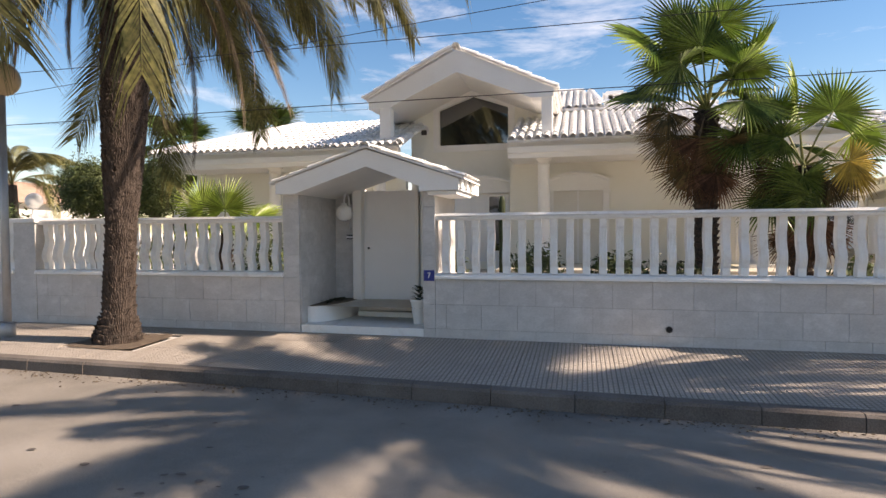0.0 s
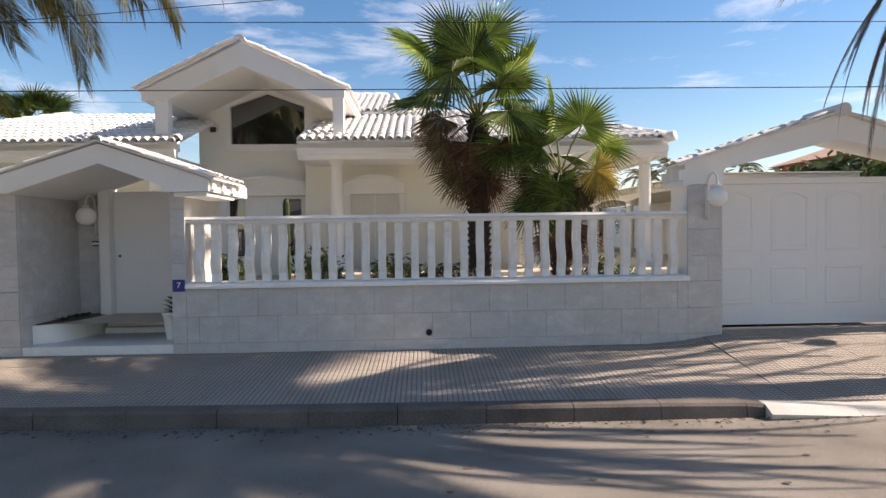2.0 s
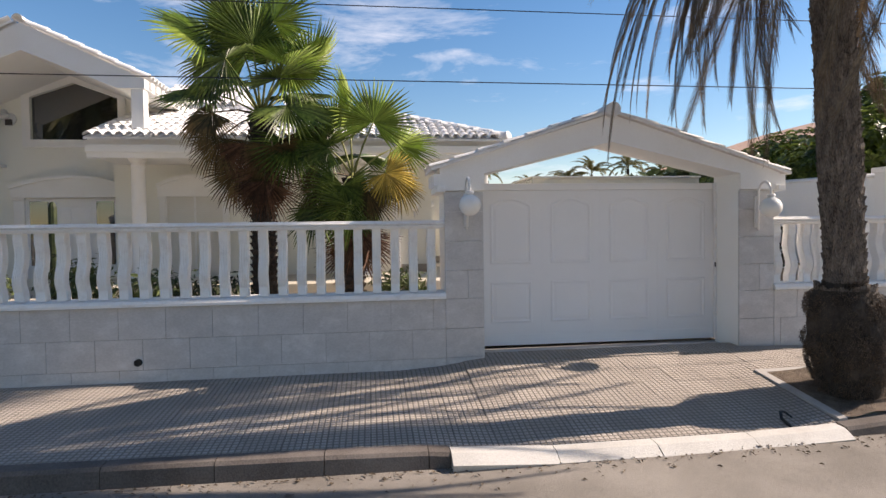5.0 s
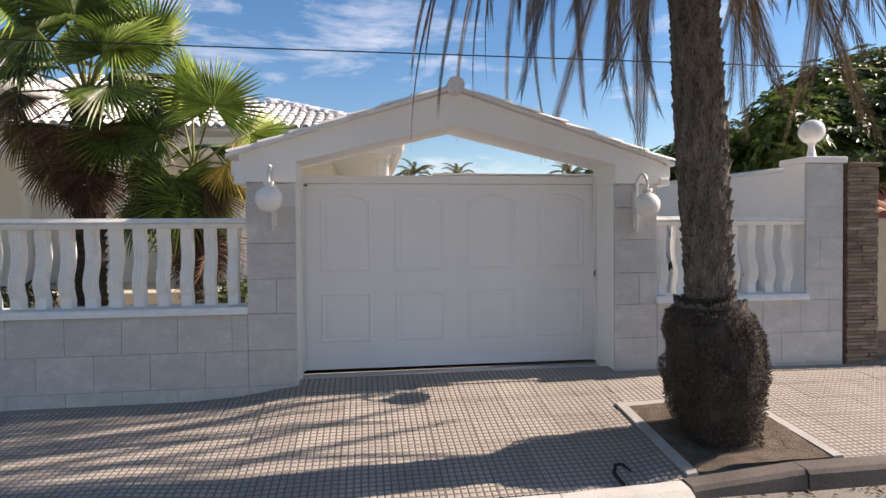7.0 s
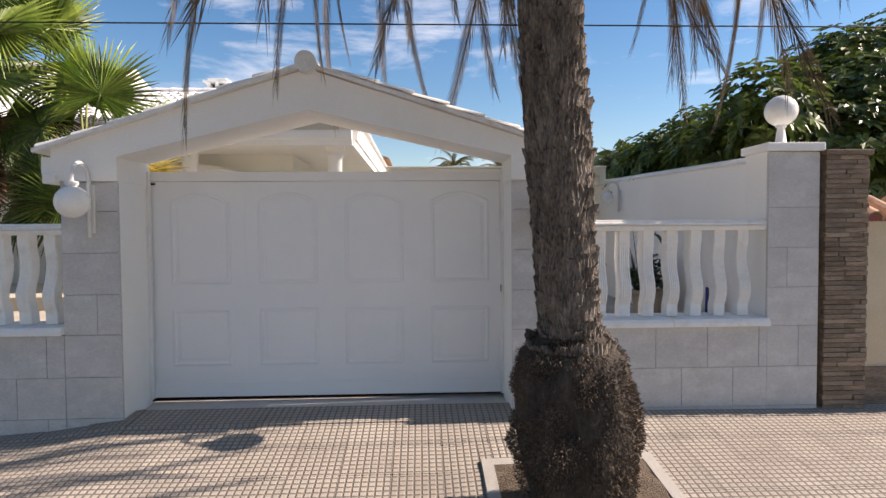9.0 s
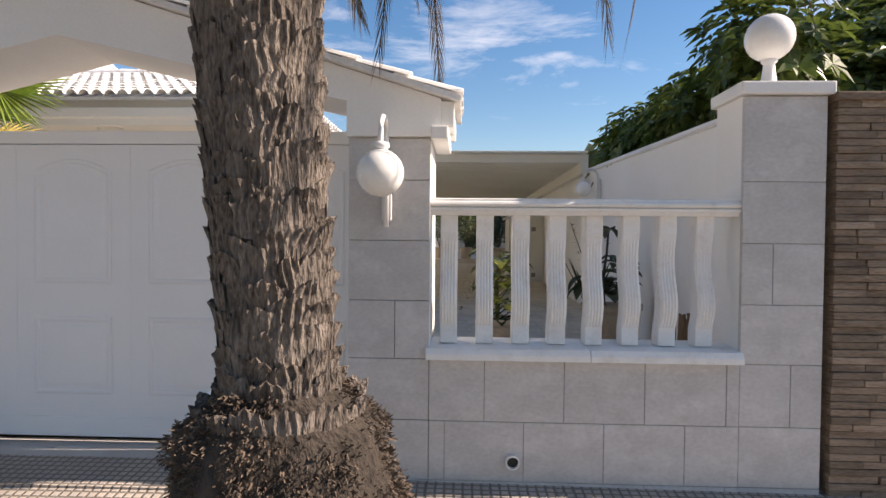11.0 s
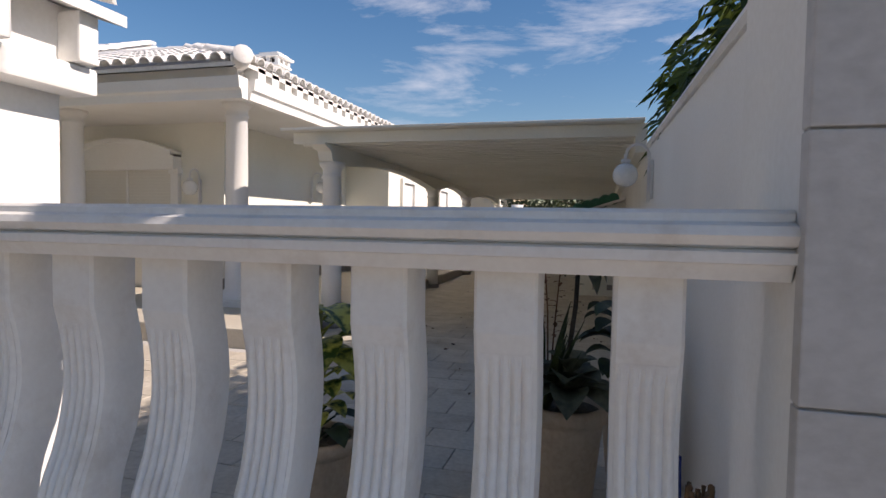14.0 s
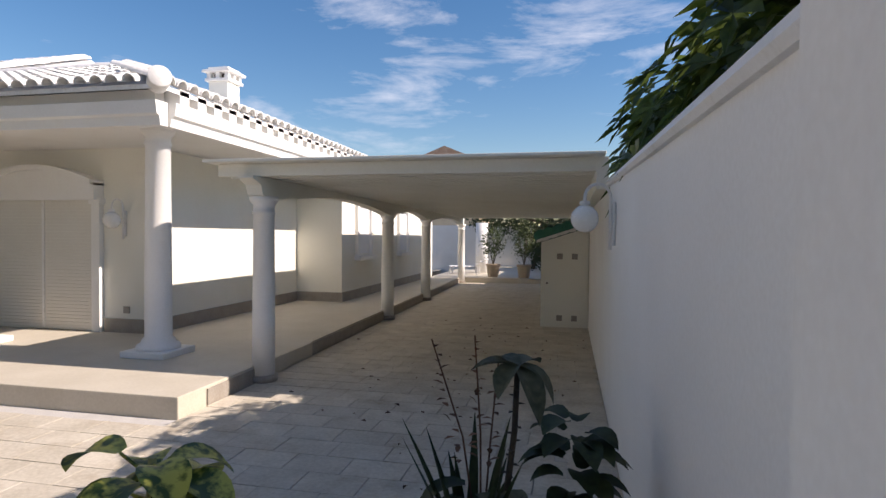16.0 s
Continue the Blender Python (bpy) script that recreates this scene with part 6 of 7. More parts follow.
# ---- kerbs ----
kerb_run = tagged(new("kerb_line"), "grey concrete kerb stones along the street pavement", "kerb", kind="structure")
krng = random.Random(9)


def kerb_stone(x0, x1, mat, y0=6.16, drop=0.0):
    b = B()
    zt0, zt1, zr = kerb_top(x0 + 0.01), kerb_top(x1 - 0.01), min(road_z(x0), road_z(x1)) - 0.12
    o = krng.uniform(-0.008, 0.008)
    v = []
    for x, zt in ((x0 + 0.004, zt0), (x1 - 0.004, zt1)):
        v.append([b.verts.new((x, y, z)) for y, z in ((y0 - 0.02 + o, zr), (y0 + o - drop, zt - 0.035 - drop * 0.35), (y0 + 0.025 + o, zt - 0.004), (y0 + 0.165, zt + 0.004), (y0 + 0.165, zr))])
    for k in range(5):
        b.faces.new((v[0][k], v[1][k], v[1][(k + 1) % 5], v[0][(k + 1) % 5]))
    b.faces.new(v[0])
    b.faces.new(v[1][::-1])
    bmesh.ops.recalc_face_normals(b, faces=b.faces)
    part("kerb_stone", b, mat, kerb_run)


x = -24.0
while x < 4.7:
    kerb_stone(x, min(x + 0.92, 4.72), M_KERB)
    x += 0.92
for x in (4.72, 5.7, 6.68, 7.66):
    kerb_stone(x, x + 0.98, M_DROPKERB, 6.14, 0.10)
x = 8.66
while x < 22:
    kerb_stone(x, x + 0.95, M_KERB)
    x += 0.95

# gutter dust and debris along the kerb
r = np.random.RandomState(4)
vs, fs = [], []
for q in range(1400):
    gx, gy = r.uniform(-12, 14), 6.12 - abs(r.normal(0, 0.16))
    gz = road_z(gx) + 0.012
    s, a = r.uniform(0.008, 0.03), r.uniform(0, 6.28)
    c, d = math.cos(a) * s, math.sin(a) * s
    k = len(vs)
    vs += [(gx - c, gy - d, gz), (gx + d * 0.4, gy - c * 0.4, gz + s * 0.5), (gx + c, gy + d, gz), (gx - d * 0.4, gy + c * 0.4, gz + s * 0.3)]
    fs.append((k, k + 1, k + 2, k + 3))
tagged(new("gutter_litter", mesh_from("gutter_litter", vs, fs, M_TWIG)), "dry leaf scraps and grit in the gutter", "litter", kind="stuff")
r = np.random.RandomState(8)
vs, fs = [], []
for q in range(95):
    gx, gy = (r.normal(-3.2, 1.0), r.normal(2.7, 0.75)) if q < 55 else (r.uniform(-8, 8), r.uniform(1.0, 5.8))
    gz = road_z(gx) + 0.02 * math.sin(gy * 0.5) * (1 if gy < 6 else 0) + 0.010
    k, n_, s0 = len(vs), 9, r.uniform(0.012, 0.035)
    for a in range(n_):
        d = s0 * r.uniform(0.6, 1.25)
        vs.append((gx + d * 1.5 * math.cos(2 * math.pi * a / n_), gy + d * math.sin(2 * math.pi * a / n_), gz))
    fs.append(tuple(range(k, k + n_)))
tagged(new("road_spots", mesh_from("road_spots", vs, fs, M_KERB)), "small dark spots of crushed fruit on the asphalt", "road stains", kind="stuff")
r = np.random.RandomState(6)
vs, fs = [], []
for q in range(110):
    gx, gy = 10.2 + r.normal(0, 0.75), 15.6 + r.normal(0, 2.2)
    gx = min(11.6, max(8.2, gx))
    gz = FLOOR + 0.006
    s, a = r.uniform(0.012, 0.034), r.uniform(0, 6.28)
    c, d = math.cos(a) * s, math.sin(a) * s
    k = len(vs)
    vs += [(gx - c, gy - d, gz), (gx + d * 0.5, gy - c * 0.5, gz + s * 0.5), (gx + c, gy + d, gz), (gx - d * 0.5, gy + c * 0.5, gz + s * 0.3)]
    fs.append((k, k + 1, k + 2, k + 3))
tagged(new("fallen_leaves", mesh_from("fallen_leaves", vs, fs, M_FANDRY)), "scattered dry fallen leaves on the courtyard pavers", "fallen leaves", kind="stuff")

# ---- tree pits ----
def tree_pit(x0, x1, y0, y1, label, edged=True):
    root = thing("tree_pit", ((x0 + x1) / 2, (y0 + y1) / 2, pave_z(x0, y0)), label, "tree pit")
    bm = B()
    xs, ys = [x0 + (x1 - x0) * k / 14 for k in range(15)], [y0 + (y1 - y0) * k / 14 for k in range(15)]
    sheet(bm, xs, ys, lambda x, y: pave_z(x, y) + 0.012 + 0.05 * max(0, noise.noise(Vector((x * 4, y * 4, 2)))))
    part("soil", bm, M_SOIL, root)
    for a, b, c, d in ((x0 - 0.09, x0, y0, y1), (x1, x1 + 0.09, y0, y1), (x0 - 0.09, x1 + 0.09, y1, y1 + 0.09)) if edged else ():
        bm = B()
        v = [bm.verts.new((x, y, pave_z(x, y) + dz)) for dz in (-0.1, 0.022) for x, y in ((a, c), (b, c), (b, d), (a, d))]
        for f in ((0, 1, 2, 3), (4, 5, 6, 7), (0, 1, 5, 4), (1, 2, 6, 5), (2, 3, 7, 6), (3, 0, 4, 7)):
            bm.faces.new([v[i] for i in f])
        bmesh.ops.recalc_face_normals(bm, faces=bm.faces)
        part("edging", bm, M_MORTAR, root)
    return root


PITS = ((8.80, 9.98, 6.33, 7.55), (-7.62, -6.42, 6.85, 7.85))
tree_pit(*PITS[0], "square soil tree pit edged with concrete strips")
tree_pit(*PITS[1], "bare soil tree pit around the palm foot", False)

# curled cable end
hose = thing("cable_end", (8.1, 6.5, pave_z(8.1, 6.5)), "short curled dark cable end sticking out of the pavement", "cable")
bm = B()
p0 = pave_z(8.1, 6.5)
tube(bm, [(8.20, 6.36, p0 - 0.03), (8.15, 6.43, p0 + 0.04), (8.19, 6.5, p0 + 0.08), (8.26, 6.53, p0 + 0.07), (8.32, 6.5, p0 + 0.02)], [0.018, 0.017, 0.016, 0.014, 0.01], 8)
part("strand", bm, M_WIRE, hose)

# ---- courtyard: pots and plants ----
def pot(root, x, y, z, r, h, mat=None, ribs=18):
    bm = B()
    prof = [(r * 0.72, 0), (r * 0.74, 0.01), (r * 0.93, h * 0.8), (r * 0.94, h * 0.84), (r * 1.05, h * 0.85), (r * 1.06, h * 0.97), (r, h), (r * 0.9, h), (r * 0.88, h * 0.9), (0.01, h * 0.9)]
    lathe(bm, prof, (x, y, z), 36)
    c = Vector((x, y, z))
    for v in bm.verts:
        d = v.co - c
        q = math.hypot(d.x, d.y)
        if 0.02 < d.z < h * 0.82 and q > r * 0.5:
            k = 1 + 0.018 * math.cos(ribs * math.atan2(d.y, d.x))
            v.co.x, v.co.y = c.x + d.x * k, c.y + d.y * k
    part("pot", bm, mat or M_POT, root, "ribbed sandy plastic pot")
    bm = B()
    lathe(bm, [(r * 0.87, 0), (r * 0.87, 0.012)], (x, y, z + h * 0.9), 24)
    part("soil", bm, M_SOIL, root)


def blade(bm, p, d, L, w, bend, up=Vector((0, 0, 1)), n=5, cup=0.2):
    """A strap or leaf blade from p along d, drooping by bend."""
    d = Vector(d).normalized()
    s = d.cross(up)
    s = s.normalized() if s.length > 0.01 else Vector((1, 0, 0))
    pr = None
    q = Vector(p)
    for i in range(n + 1):
        u = i / n
        ww = w * math.sin(math.pi * (0.12 + 0.88 * u)) if u < 1 else 0.001
        nn = s.cross(d).normalized()
        row = [bm.verts.new(q - s * ww + nn * cup * ww), bm.verts.new(q), bm.verts.new(q + s * ww + nn * cup * ww)]
        if pr:
            bm.faces.new((pr[0], pr[1], row[1], row[0])).smooth = True
            bm.faces.new((pr[1], pr[2], row[2], row[1])).smooth = True
        pr = row
        d = (d + Vector((0, 0, -bend / n))).normalized()
        q = q + d * (L / n)


M_VARIEG = material("variegated_leaf", (0.05, 0.085, 0.014), (0.50, 0.49, 0.10), 9, 30, 0.35, 0.0, spread=0.22, translucent=0.25)
M_SUCC = material("grey_green_succulent", (0.045, 0.052, 0.03), (0.13, 0.135, 0.085), 8, 30, 0.65, 0.1)
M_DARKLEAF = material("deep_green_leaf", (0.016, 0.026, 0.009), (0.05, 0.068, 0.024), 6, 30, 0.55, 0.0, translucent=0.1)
gr = random.Random(77)

agave = thing("succulent_pot", (11.14, 10.42, FLOOR), "ribbed pot of spiky aloe and tall grey-green succulent", "potted plant")
pot(agave, 11.14, 10.42, FLOOR, 0.19, 0.45)
TOP = FLOOR + 0.42
for i in range(20):
    a = 2 * math.pi * i / 20 + gr.uniform(-0.2, 0.2)
    k = gr.uniform(0.15, 0.5)
    bm = B()
    blade(bm, (11.03 + 0.04 * math.cos(a), 10.40 + 0.04 * math.sin(a), TOP), (math.cos(a) * k, math.sin(a) * k, 1.0), gr.uniform(0.34, 0.56), 0.02, 0.15, cup=0.5)
    part("spike_leaf", bm, M_DARKLEAF, agave)
bm = B()
stem_path = [Vector((11.17, 10.42, TOP)), Vector((11.15, 10.42, TOP + 0.25)), Vector((11.18, 10.40, TOP + 0.5)), Vector((11.19, 10.38, TOP + 0.74))]
tube(bm, stem_path, [0.014, 0.012, 0.011, 0.01], 8)
for k in range(26):
    u = k / 26 * 2.99
    q = stem_path[int(u)].lerp(stem_path[int(u) + 1], u - int(u))
    a = k * 2.4
    blade(bm, q, (math.cos(a), math.sin(a), 0.3), 0.035, 0.014, 0.3, n=2)
part("stem", bm, M_BARK, agave, "knobbly brown stem with old leaf scars")
for a, L, up in ((3.3, 0.17, 0.35), (2.5, 0.12, 0.5), (5.3, 0.24, 0.0), (6.1, 0.19, 0.1), (4.2, 0.16, 0.2), (1.0, 0.14, 0.4)):
    bm = B()
    blade(bm, (11.19, 10.38, TOP + 0.74), (math.cos(a), math.sin(a), up), L, 0.043, 1.9 if up < 0.35 else 0.8, n=7, cup=0.45)
    part("broad_leaf", bm, M_SUCC, agave)
for ring, (n_, L0, tilt, w0) in enumerate(((8, 0.26, 0.35, 0.085), (6, 0.20, 0.8, 0.08), (4, 0.14, 1.5, 0.06))):
    for i in range(n_):
        a = 2 * math.pi * (i + 0.4 * ring) / n_
        bm = B()
        blade(bm, (11.17, 10.30, TOP + 0.12 + 0.04 * ring), (math.cos(a), math.sin(a), tilt), L0 * gr.uniform(0.85, 1.15), w0, 0.9, n=7, cup=0.5)
        part("rosette_leaf", bm, M_SUCC, agave)
for a, z0 in ((3.4, 0.28), (2.9, 0.2), (4.0, 0.22), (0.3, 0.2)):
    bm = B()
    blade(bm, (11.0, 10.42, TOP + z0), (math.cos(a), math.sin(a), 0.25), 0.26, 0.06, 1.9, n=7, cup=0.4)
    part("drooping_leaf", bm, M_DARKLEAF, agave)
for dx, dy, hh in ((-0.16, 0.05, 0.80), (-0.04, 0.1, 0.81), (0.03, 0.12, 0.72)):
    bm = B()
    tube(bm, [(11.06, 10.42, TOP), (11.06 + dx * 0.5, 10.42 + dy, TOP + hh * 0.55), (11.06 + dx * 1.3, 10.42 + dy * 1.4, TOP + hh)], [0.005, 0.004, 0.003], 5)
    for k in range(16):
        u = 0.45 + 0.55 * k / 16
        q = Vector((11.06 + dx * u * 1.25, 10.42 + dy * u * 1.35, TOP + hh * u))
        blade(bm, q, (gr.uniform(-1, 1), gr.uniform(-1, 1), 0.4), 0.042, 0.012, 0.5, n=2)
    part("flower_stalk", bm, M_FANDRY, agave, "dry brown seed stalk")

dark_pot = thing("potted_leafy_plant", (11.46, 10.75, FLOOR), "dark leafy pot plant against the boundary wall", "potted plant")
pot(dark_pot, 11.46, 10.75, FLOOR, 0.16, 0.42)
for i in range(34):
    a, zz = gr.uniform(0, 6.28), gr.uniform(0.46, 0.88)
    bm = B()
    blade(bm, (11.40 + 0.05 * math.cos(a), 10.72 + 0.05 * math.sin(a), FLOOR + zz), (math.cos(a) * 0.8, math.sin(a), 0.5), gr.uniform(0.12, 0.2), 0.055, 1.3, n=6, cup=0.35)
    part("leaf", bm, M_DARKLEAF, dark_pot)

varieg = thing("variegated_plant", (10.13, 9.85, FLOOR), "potted plant with large yellow-variegated leaves", "potted plant")
pot(varieg, 10.13, 9.85, FLOOR, 0.17, 0.38)
bm = B()
tube(bm, [(10.13, 9.85, FLOOR + 0.33), (10.11, 9.87, FLOOR + 0.65), (10.14, 9.85, FLOOR + 0.94)], [0.02, 0.017, 0.012], 8)
part("stem", bm, M_STALK, varieg)
for i in range(40):
    a, zz = i * 2.4, 0.28 + 0.63 * i / 40
    big = zz > 0.62
    bm = B()
    o = Vector((10.13, 9.85, FLOOR + zz))
    q = o + Vector((math.cos(a), math.sin(a), 0.7)) * gr.uniform(0.04, 0.10)
    tube(bm, [o, q], [0.006, 0.005], 5)
    blade(bm, q, (math.cos(a), math.sin(a), 0.45), gr.uniform(0.17, 0.25) if big else gr.uniform(0.12, 0.18), gr.uniform(0.07, 0.095) if big else 0.05, 1.5, n=8, cup=0.28)
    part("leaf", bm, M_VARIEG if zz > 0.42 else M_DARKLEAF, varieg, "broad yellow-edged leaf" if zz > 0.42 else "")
sticks = thing("stick_bundle", (11.6, 9.55, FLOOR), "bundle of brown canes with a blue sleeve by the wall", "stick bundle")
for i in range(9):
    bm = B()
    px, py = 11.55 + 0.022 * (i % 4), 9.50 + 0.03 * (i // 3)
    tube(bm, [(px, py, FLOOR), (px + 0.03, py + 0.03, FLOOR + gr.uniform(0.38, 0.48)), (px + 0.035, py + 0.06, FLOOR + 0.46)], [0.012, 0.011, 0.008], 7)
    part("cane", bm, M_WOOD, sticks)
bm = B()
prism(bm, [(11.50, 9.62, FLOOR + 0.02), (11.56, 9.66, FLOOR + 0.02), (11.55, 9.66, FLOOR + 0.54), (11.51, 9.62, FLOOR + 0.56)], (0.012, -0.02, 0))
part("sleeve", bm, M_BLUE, sticks, "folded blue plastic sleeve")

# back terrace with pots, lounger, column and garden
bm = B()
box(bm, 6.6, 11.72, 28.2, 36, 0.5, 0.94, 0.01)
setting("terrace_back", bm, M_TERRACE, "raised pale terrace behind the carport", "terrace")
bm = B()
box(bm, 4.0, 16.0, 36.0, 36.25, 0.3, 2.9)
setting("wall_back", bm, M_WHITE, "white garden wall at the end of the terrace", "garden wall")
for i, (x, y, hh) in enumerate(((8.75, 28.75, 1.5), (9.85, 28.6, 1.8), (11.2, 28.7, 1.6))):
    root = thing("terrace_pot_plant", (x, y, 0.94), "leafy shrub in a ribbed sandy pot on the terrace", "potted plant", "terrace pots")
    pot(root, x, y, 0.94, 0.25, 0.46)
    v, f = leaf_cloud([((0, 0, 0.62 + hh * 0.42, 0.42, 0.4, hh * 0.42), 1.0)], 650, 0.075, 80 + i, 0.55)
    ob = new("foliage", mesh_from("foliage", v, f, M_HEDGE if i < 2 else M_DARKLEAF))
    ob.parent = root
    bm = B()
    for k in range(5):
        a = k * 1.3
        tube(bm, [(x, y, 1.36), (x + 0.12 * math.cos(a), y + 0.12 * math.sin(a), 1.36 + hh * 0.3), (x + 0.3 * math.cos(a), y + 0.3 * math.sin(a), 1.36 + hh * 0.6)], [0.018, 0.013, 0.006], 6)
    part("branches", bm, M_TWIG, root)
bm = B()
lathe(bm, [(0.24, 0.94), (0.24, 2.9)], (8.0, 31.0, 0), 24)
single("terrace_column", bm, M_WHITE, "round white column on the sunny back terrace", "column")
leafy("garden_tree", (9.8, 34.2, 0.94), "dark spreading garden tree behind the terrace", "tree", [((8.2, 34.4, 3.4, 1.4, 1.2, 0.9), 0.3), ((10.2, 34.2, 3.2, 1.6, 1.2, 1.1), 0.4), ((12.2, 34.6, 3.0, 1.2, 1.0, 1.2), 0.3)], 5000, 0.14, M_DARK, 90)
leafy("terrace_shrub", (10.6, 32.5, 0.94), "dark shrub at the back of the terrace", "shrub", [((10.6, 32.8, 1.9, 1.0, 0.6, 0.85), 1.0)], 3000, 0.1, M_DARK, 91)
lounger = thing("sun_lounger", (7.6, 30.0, 0.94), "white slatted sun lounger on the back terrace", "sun lounger")
for k in range(9):
    bm = B()
    z0, dz = (1.22, 0.0) if k < 6 else (1.22 + 0.09 * (k - 5), 0.07)
    box(bm, 6.9 + k * 0.17, 7.03 + k * 0.17, 29.7, 30.3, z0, z0 + 0.025, 0.005)
    part("slat", bm, M_GATE, lounger)
for x, y in ((6.95, 29.72), (8.0, 29.72), (6.95, 30.28), (8.0, 30.28)):
    bm = B()
    box(bm, x, x + 0.05, y - 0.02, y + 0.03, 0.94, 1.22, 0.005)
    part("leg", bm, M_GATE, lounger)
# side windows of the house
for i, y in enumerate((21.3, 24.6)):
    w = thing("window_%d" % (i + 2), (6.6, y, 1.9), "narrow side window with white surround and grille", "window", kind="structure")
    # White panel in place of glass, painting in the bright sunlit reveal.
    bm = B()
    box(bm, 6.604, 6.615, y - 0.4, y + 0.4, 1.95, 3.05)
    part("shutter", bm, M_GATE, w, "white panel standing in for the sunlit window reveal")
    for a, b, c, d in ((y - 0.52, y - 0.4, 1.9, 3.15), (y + 0.4, y + 0.52, 1.9, 3.15), (y - 0.4, y + 0.4, 3.05, 3.15)):
        bm = B()
        box(bm, 6.604, 6.68, a, b, c, d, 0.008)
        part("window_frame", bm, M_WHITE, w)
    bm = B()
    box(bm, 6.604, 6.76, y - 0.58, y + 0.58, 1.80, 1.90, 0.012)
    part("window_sill", bm, M_WHITE, w)
# electric sockets and a wall vent
for x, y, z, wx in ((5.1, 15.494, 1.22, 0.1), (5.57, 18.9, 1.32, 0.02)):
    bm = B()
    box(bm, x, x + wx, y - 0.02, y + (0.0 if wx > 0.05 else 0.08), z, z + 0.1, 0.004)
    single("wall_socket", bm, M_SKIRT, "small grey outdoor socket box on the house wall", "socket")

# tall dark cactus and garden plants behind the balustrade
cactus = thing("columnar_cactus", (-1.7, 12.4, 0.7), "tall dark column cactus in front of the villa door", "cactus")
bm = B()
prof = [(0.05, 0.0), (0.06, 0.4), (0.06, 1.2), (0.062, 1.75), (0.045, 1.84), (0.015, 1.87)]
lathe(bm, prof, (-1.7, 12.4, 0.7), 24)
for v in bm.verts:
    a = math.atan2(v.co.y - 12.4, v.co.x + 1.7)
    k = 1 + 0.16 * math.cos(8 * a)
    v.co.x, v.co.y = -1.7 + (v.co.x + 1.7) * k, 12.4 + (v.co.y - 12.4) * k
part("stem", bm, M_DARKLEAF, cactus)
bm = B()
tube(bm, [(-1.7, 12.35, 1.6), (-1.58, 12.3, 1.60), (-1.53, 12.3, 1.75), (-1.53, 12.3, 1.95)], [0.03, 0.035, 0.035, 0.02], 10)
part("arm", bm, M_DARKLEAF, cactus)
for i, (x, y, rr_, hh, mt) in enumerate(((-0.9, 11.6, 0.5, 0.9, M_HEDGE), (0.6, 10.8, 0.55, 0.8, M_HEDGE), (1.6, 10.6, 0.6, 0.7, M_DARKLEAF), (-3.0, 12.6, 0.4, 0.8, M_HEDGE), (4.5, 10.6, 0.5, 0.7, M_HEDGE), (-6.2, 10.4, 0.6, 1.2, M_HEDGE), (-9.2, 10.6, 0.6, 1.1, M_HEDGE))):
    root = thing("garden_plant", (x, y, 0.55), "low bushy garden plant behind the balustrade", "shrub", "garden plants")
    v, f = leaf_cloud([((0, 0, hh * 0.55, rr_, rr_, hh * 0.5), 1.0)], 900, 0.08, 100 + i, 0.6)
    ob = new("foliage", mesh_from("foliage", v, f, mt))
    ob.parent = root
    bm = B()
    tube(bm, [(x, y, 0.5), (x, y, 0.55 + hh * 0.5)], 0.02, 6)
    part("stem", bm, M_TWIG, root)

# porch pot
ppot = thing("porch_pot_plant", (-2.6, 9.05, 0.275), "small tapered white pot with a dark plant by the door", "potted plant")
bm = B()
lathe(bm, [(0.10, 0), (0.105, 0.02), (0.15, 0.36), (0.165, 0.37), (0.165, 0.41), (0.14, 0.41), (0.13, 0.36), (0.01, 0.36)], (-2.62, 9.0, 0.275), 24)
part("pot", bm, M_WHITE, ppot)
for i in range(24):
    a = i * 2.4
    bm = B()
    blade(bm, (-2.62 + 0.03 * math.cos(a), 9.0 + 0.03 * math.sin(a), 0.64 + 0.01 * i), (math.cos(a), math.sin(a), 0.9), 0.14, 0.03, 0.8)
    part("leaf", bm, M_DARKLEAF, ppot)
pl = thing("planter_plants", (-4.3, 9.5, 0.56), "small dark succulents in the corner planter", "plant")
for i in range(30):
    a = i * 2.4
    px, py = -4.42 + 0.14 * gr.random(), 9.10 + 0.7 * gr.random()
    bm = B()
    blade(bm, (px, py, 0.56), (math.cos(a), math.sin(a), 0.9), 0.12, 0.025, 0.8)
    part("leaf", bm, M_DARKLEAF, pl)

# ---- neighbouring houses beyond ----
def far_house(name, x0, x1, y0, y1, z1, rise, wall, roof, label, openings):
    root = thing(name, ((x0 + x1) / 2, (y0 + y1) / 2, 0), label, "house")
    bm = B()
    box(bm, x0, x1, y0, y1, -0.2, z1)
    part("wall", bm, wall, root)
    xm = (x0 + x1) / 2
    bm = B()
    prism(bm, [(x0 - 0.4, y0 - 0.5, z1), (x1 + 0.4, y0 - 0.5, z1), (xm, y0 - 0.5, z1 + rise)], (0, y1 - y0 + 1, 0))
    part("roof", bm, roof, root)
    for x, z, w, h in openings:
        bm = B()
        box(bm, x - w / 2, x + w / 2, y0 - 0.04, y0 + 0.02, z, z + h)
        part("window", bm, M_GLASS, root)
    return root


far_house("red_house", 17.5, 27.5, 17.5, 26, 4.6, 1.7, M_RED, M_TERRACOTTA, "dark red neighbouring house with a terracotta roof", ((20, 2.8, 1.0, 1.2), (24, 2.8, 1.0, 1.2)))
far_house("ochre_house", 1.0, 5.6, 46, 54, 7.2, 1.1, M_NEIGH, M_TERRACOTTA, "ochre neighbouring house far beyond the carport", ((2.4, 4.5, 0.9, 1.2), (4.2, 4.5, 0.9, 1.2)))
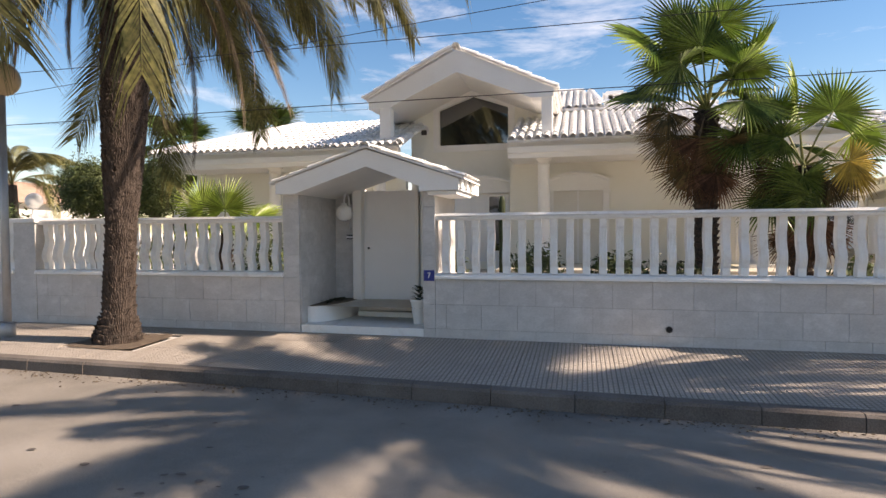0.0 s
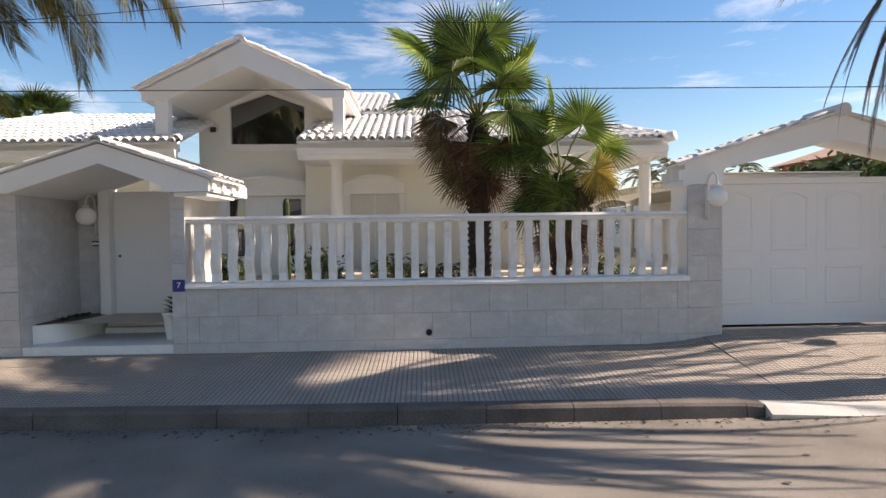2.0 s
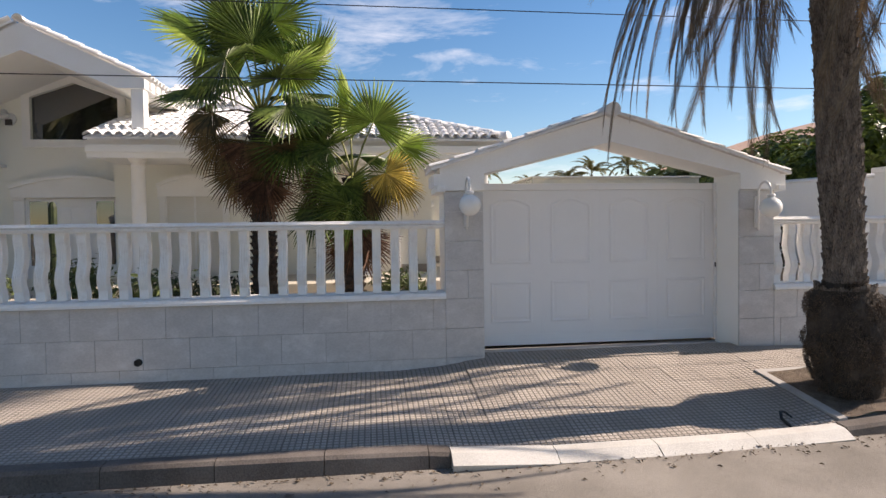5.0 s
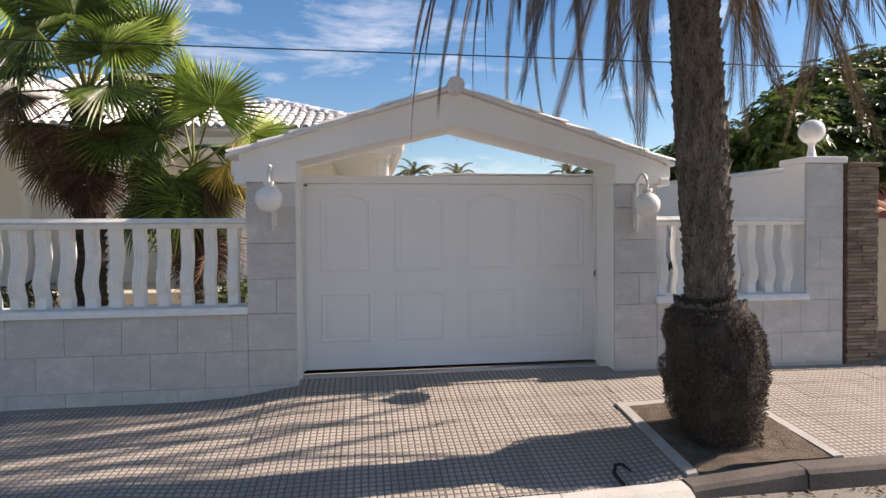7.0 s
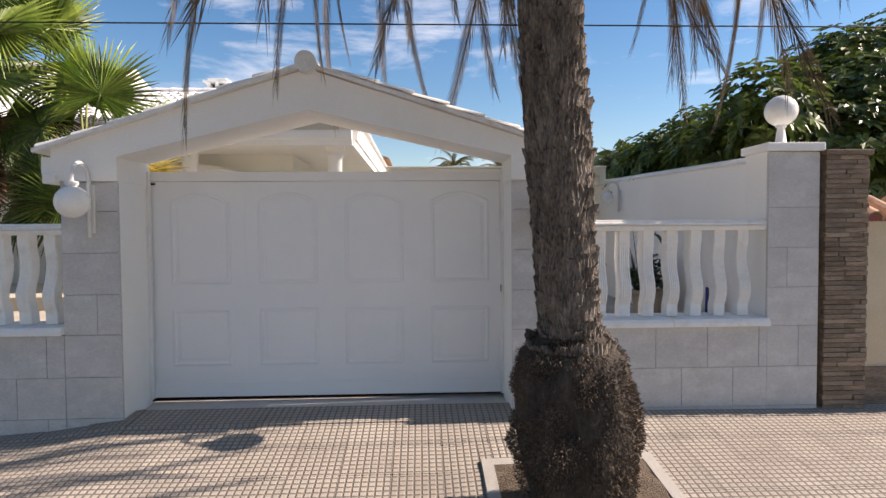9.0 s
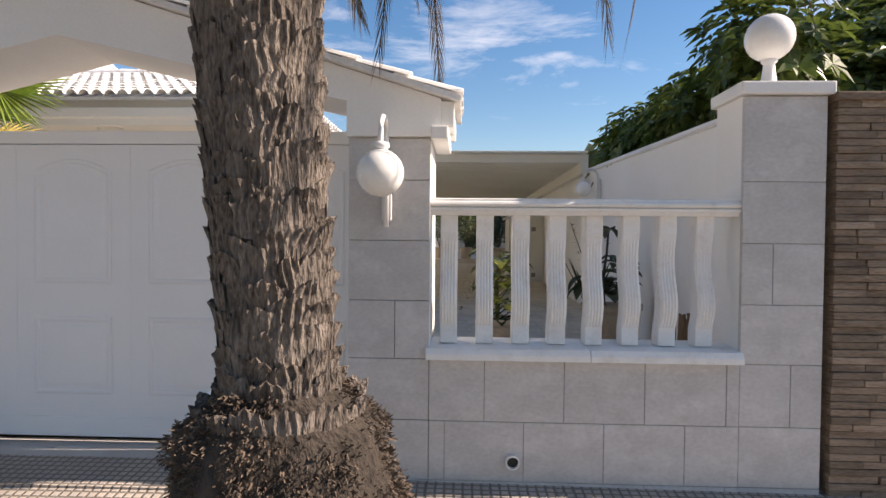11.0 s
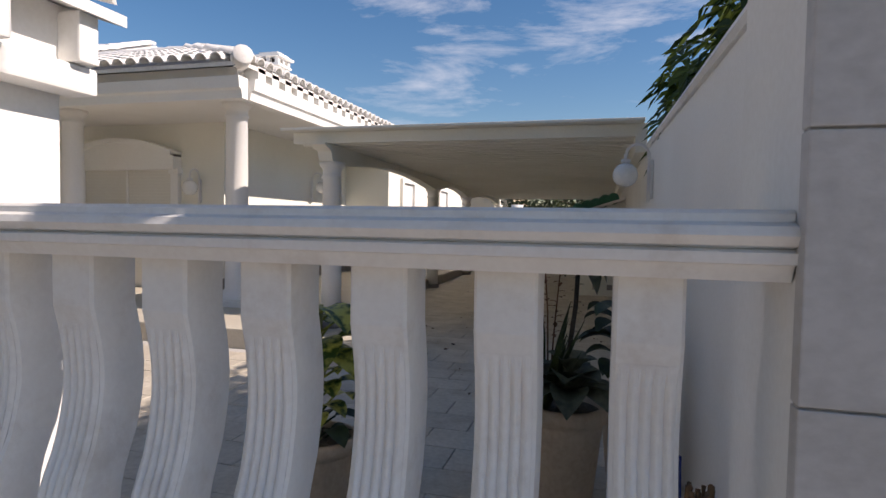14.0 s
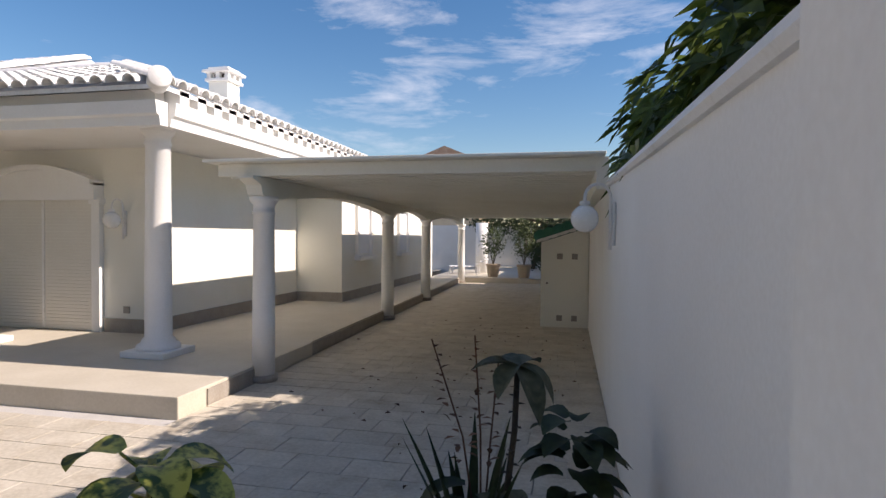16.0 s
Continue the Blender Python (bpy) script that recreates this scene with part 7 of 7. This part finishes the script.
far_house("cream_house", -34, -24, 18, 27, 3.2, 1.4, M_CREAM, M_TERRACOTTA, "low cream neighbouring house in the distance", ((-29, 1.4, 1.0, 1.2),))
# houses and palms across the street, behind the walk
far_house("street_house", -14, 4, -34, -27, 5.5, 1.6, M_CREAM, M_TERRACOTTA, "cream house across the street", ((-9, 1.2, 1.2, 1.4),))
# First five serve window reflections; last two are added, unseen, for pavement shade.
for i, (x, y) in enumerate(((-9.0, -5.5), (-5.2, -5.0), (-1.5, -5.4), (3.6, -5.6), (10.5, -6.4), (15.2, -5.8), (19.5, -6.2))):
    far_palm(x, y, -0.15, 6.0, 0.95, "out-of-view street palm on the opposite pavement", 70 + i, 17)

# ---- wall facing blocks, paving tiles and pavers ----
plates(wall_middle, -2.22, 4.99, 8.495, 0.0, 1.06, 0.55, 0.1)
plates(wall_west, -9.9, -4.82, 8.495, 0.0, 1.06, 0.55, 0.3)
plates(wall_east, 9.62, 11.55, 8.495, 0.0, 1.06, 0.50, 0.15)
plates(wall_far_west, -24.0, -10.4, 8.495, 0.0, 1.06, 0.9, 0.2)
b = B()
TS = 0.40
box(b, -TS / 2 + 0.0015, TS / 2 - 0.0015, -TS / 2 + 0.0015, TS / 2 - 0.0015, -0.03, 0.0, 0.002)
PTILE = new_mesh("paving_tile", b, M_PAVING)
trng = random.Random(13)
ptv = np.array([v.co[:] for v in PTILE.vertices])
ptf = [tuple(p.vertices) for p in PTILE.polygons]
allv, allf, k0, made = [], [], 0, 0
ny = 6
def cut_out(rects, hole):
    """Rectangles left when a hole is cut from each."""
    out = []
    a, b, c, d = hole
    for x0, x1, y0, y1 in rects:
        if x1 <= a or x0 >= b or y1 <= c or y0 >= d:
            out.append((x0, x1, y0, y1))
            continue
        m0, m1 = max(x0, a), min(x1, b)
        out += [q for q in ((x0, a, y0, y1), (b, x1, y0, y1), (m0, m1, y0, c), (m0, m1, d, y1)) if q[1] - q[0] > 0.02 and q[3] - q[2] > 0.02]
    return out


for i in range(-60, 56):
    for j in range(ny):
        rects = [(i * TS, (i + 1) * TS, 6.325 + j * TS, 6.325 + (j + 1) * TS)]
        for a, b_, c, d in PITS:
            rects = cut_out(rects, (a - 0.092, b_ + 0.092, 6.3 if c < 6.4 else c, d + 0.092))
        for x0, x1, y0, y1 in rects:
            x, y = (x0 + x1) / 2, (y0 + y1) / 2
            dzx = (pave_z(x1, y) - pave_z(x0, y)) / (x1 - x0)
            dzy = (pave_z(x, y1) - pave_z(x, y0)) / (y1 - y0)
            m = Matrix.Translation((x, y, pave_z(x, y) + trng.uniform(-0.001, 0.002))) @ Matrix((Vector((1, 0, dzx)).normalized(), Vector((0, 1, dzy)).normalized(), Vector((-dzx, -dzy, 1)).normalized())).transposed().to_4x4() @ Matrix.Diagonal(((x1 - x0) / TS * math.sqrt(1 + dzx * dzx), (y1 - y0) / TS * math.sqrt(1 + dzy * dzy), 1, 1))
            if 1.0 < x < 12.6 and made < 300:
                piece("paving_tile", PTILE, pavement, m)
                made += 1
            else:
                w = np.array(m)
                allv.append(ptv @ w[:3, :3].T + w[:3, 3])
                allf += [tuple(q + k0 for q in f) for f in ptf]
                k0 += len(ptv)
ob = new("paving_field", mesh_from("paving_field", np.concatenate(allv).tolist(), allf, M_PAVING))
ob.parent = pavement
ob["kind"] = "stuff"
court = bpy.data.objects["courtyard_bed"]
b = B()
PW, PD = 0.43, 0.29
box(b, -PW / 2 + 0.003, PW / 2 - 0.003, -PD / 2 + 0.003, PD / 2 - 0.003, -0.03, 0.0, 0.003)
PAVER = new_mesh("paver", b, M_STONEFLOOR)
pvv = np.array([v.co[:] for v in PAVER.vertices])
pvf = [tuple(q.vertices) for q in PAVER.polygons]
allv, allf, k0 = [], [], 0
for j in range(65):
    y = 9.36 + (j + 0.5) * PD
    xs0 = 5.35 if y < 12.6 else 8.06 - (0.0 if y < 14.2 else 0.026 * (y - 14.2))
    x = xs0 + PW / 2 - (PW / 2 if j % 2 else 0.0)
    while x < 11.72 + PW / 2 and y < 28.1:
        lo, hi = max(x - PW / 2, xs0), min(x + PW / 2, 11.715)
        if hi - lo > 0.05:
            m = Matrix.Translation(((lo + hi) / 2, y, FLOOR + trng.uniform(-0.0015, 0.0015))) @ Matrix.Diagonal(((hi - lo) / PW, 1, 1, 1))
            if x > 8.0 and y < 19:
                piece("paver", PAVER, court, m)
            else:
                w = np.array(m)
                allv.append(pvv @ w[:3, :3].T + w[:3, 3])
                allf += [tuple(q + k0 for q in f) for f in pvf]
                k0 += len(pvv)
        x += PW
ob = new("paver_field", mesh_from("paver_field", np.concatenate(allv).tolist(), allf, M_STONEFLOOR))
ob.parent = court
ob["kind"] = "stuff"
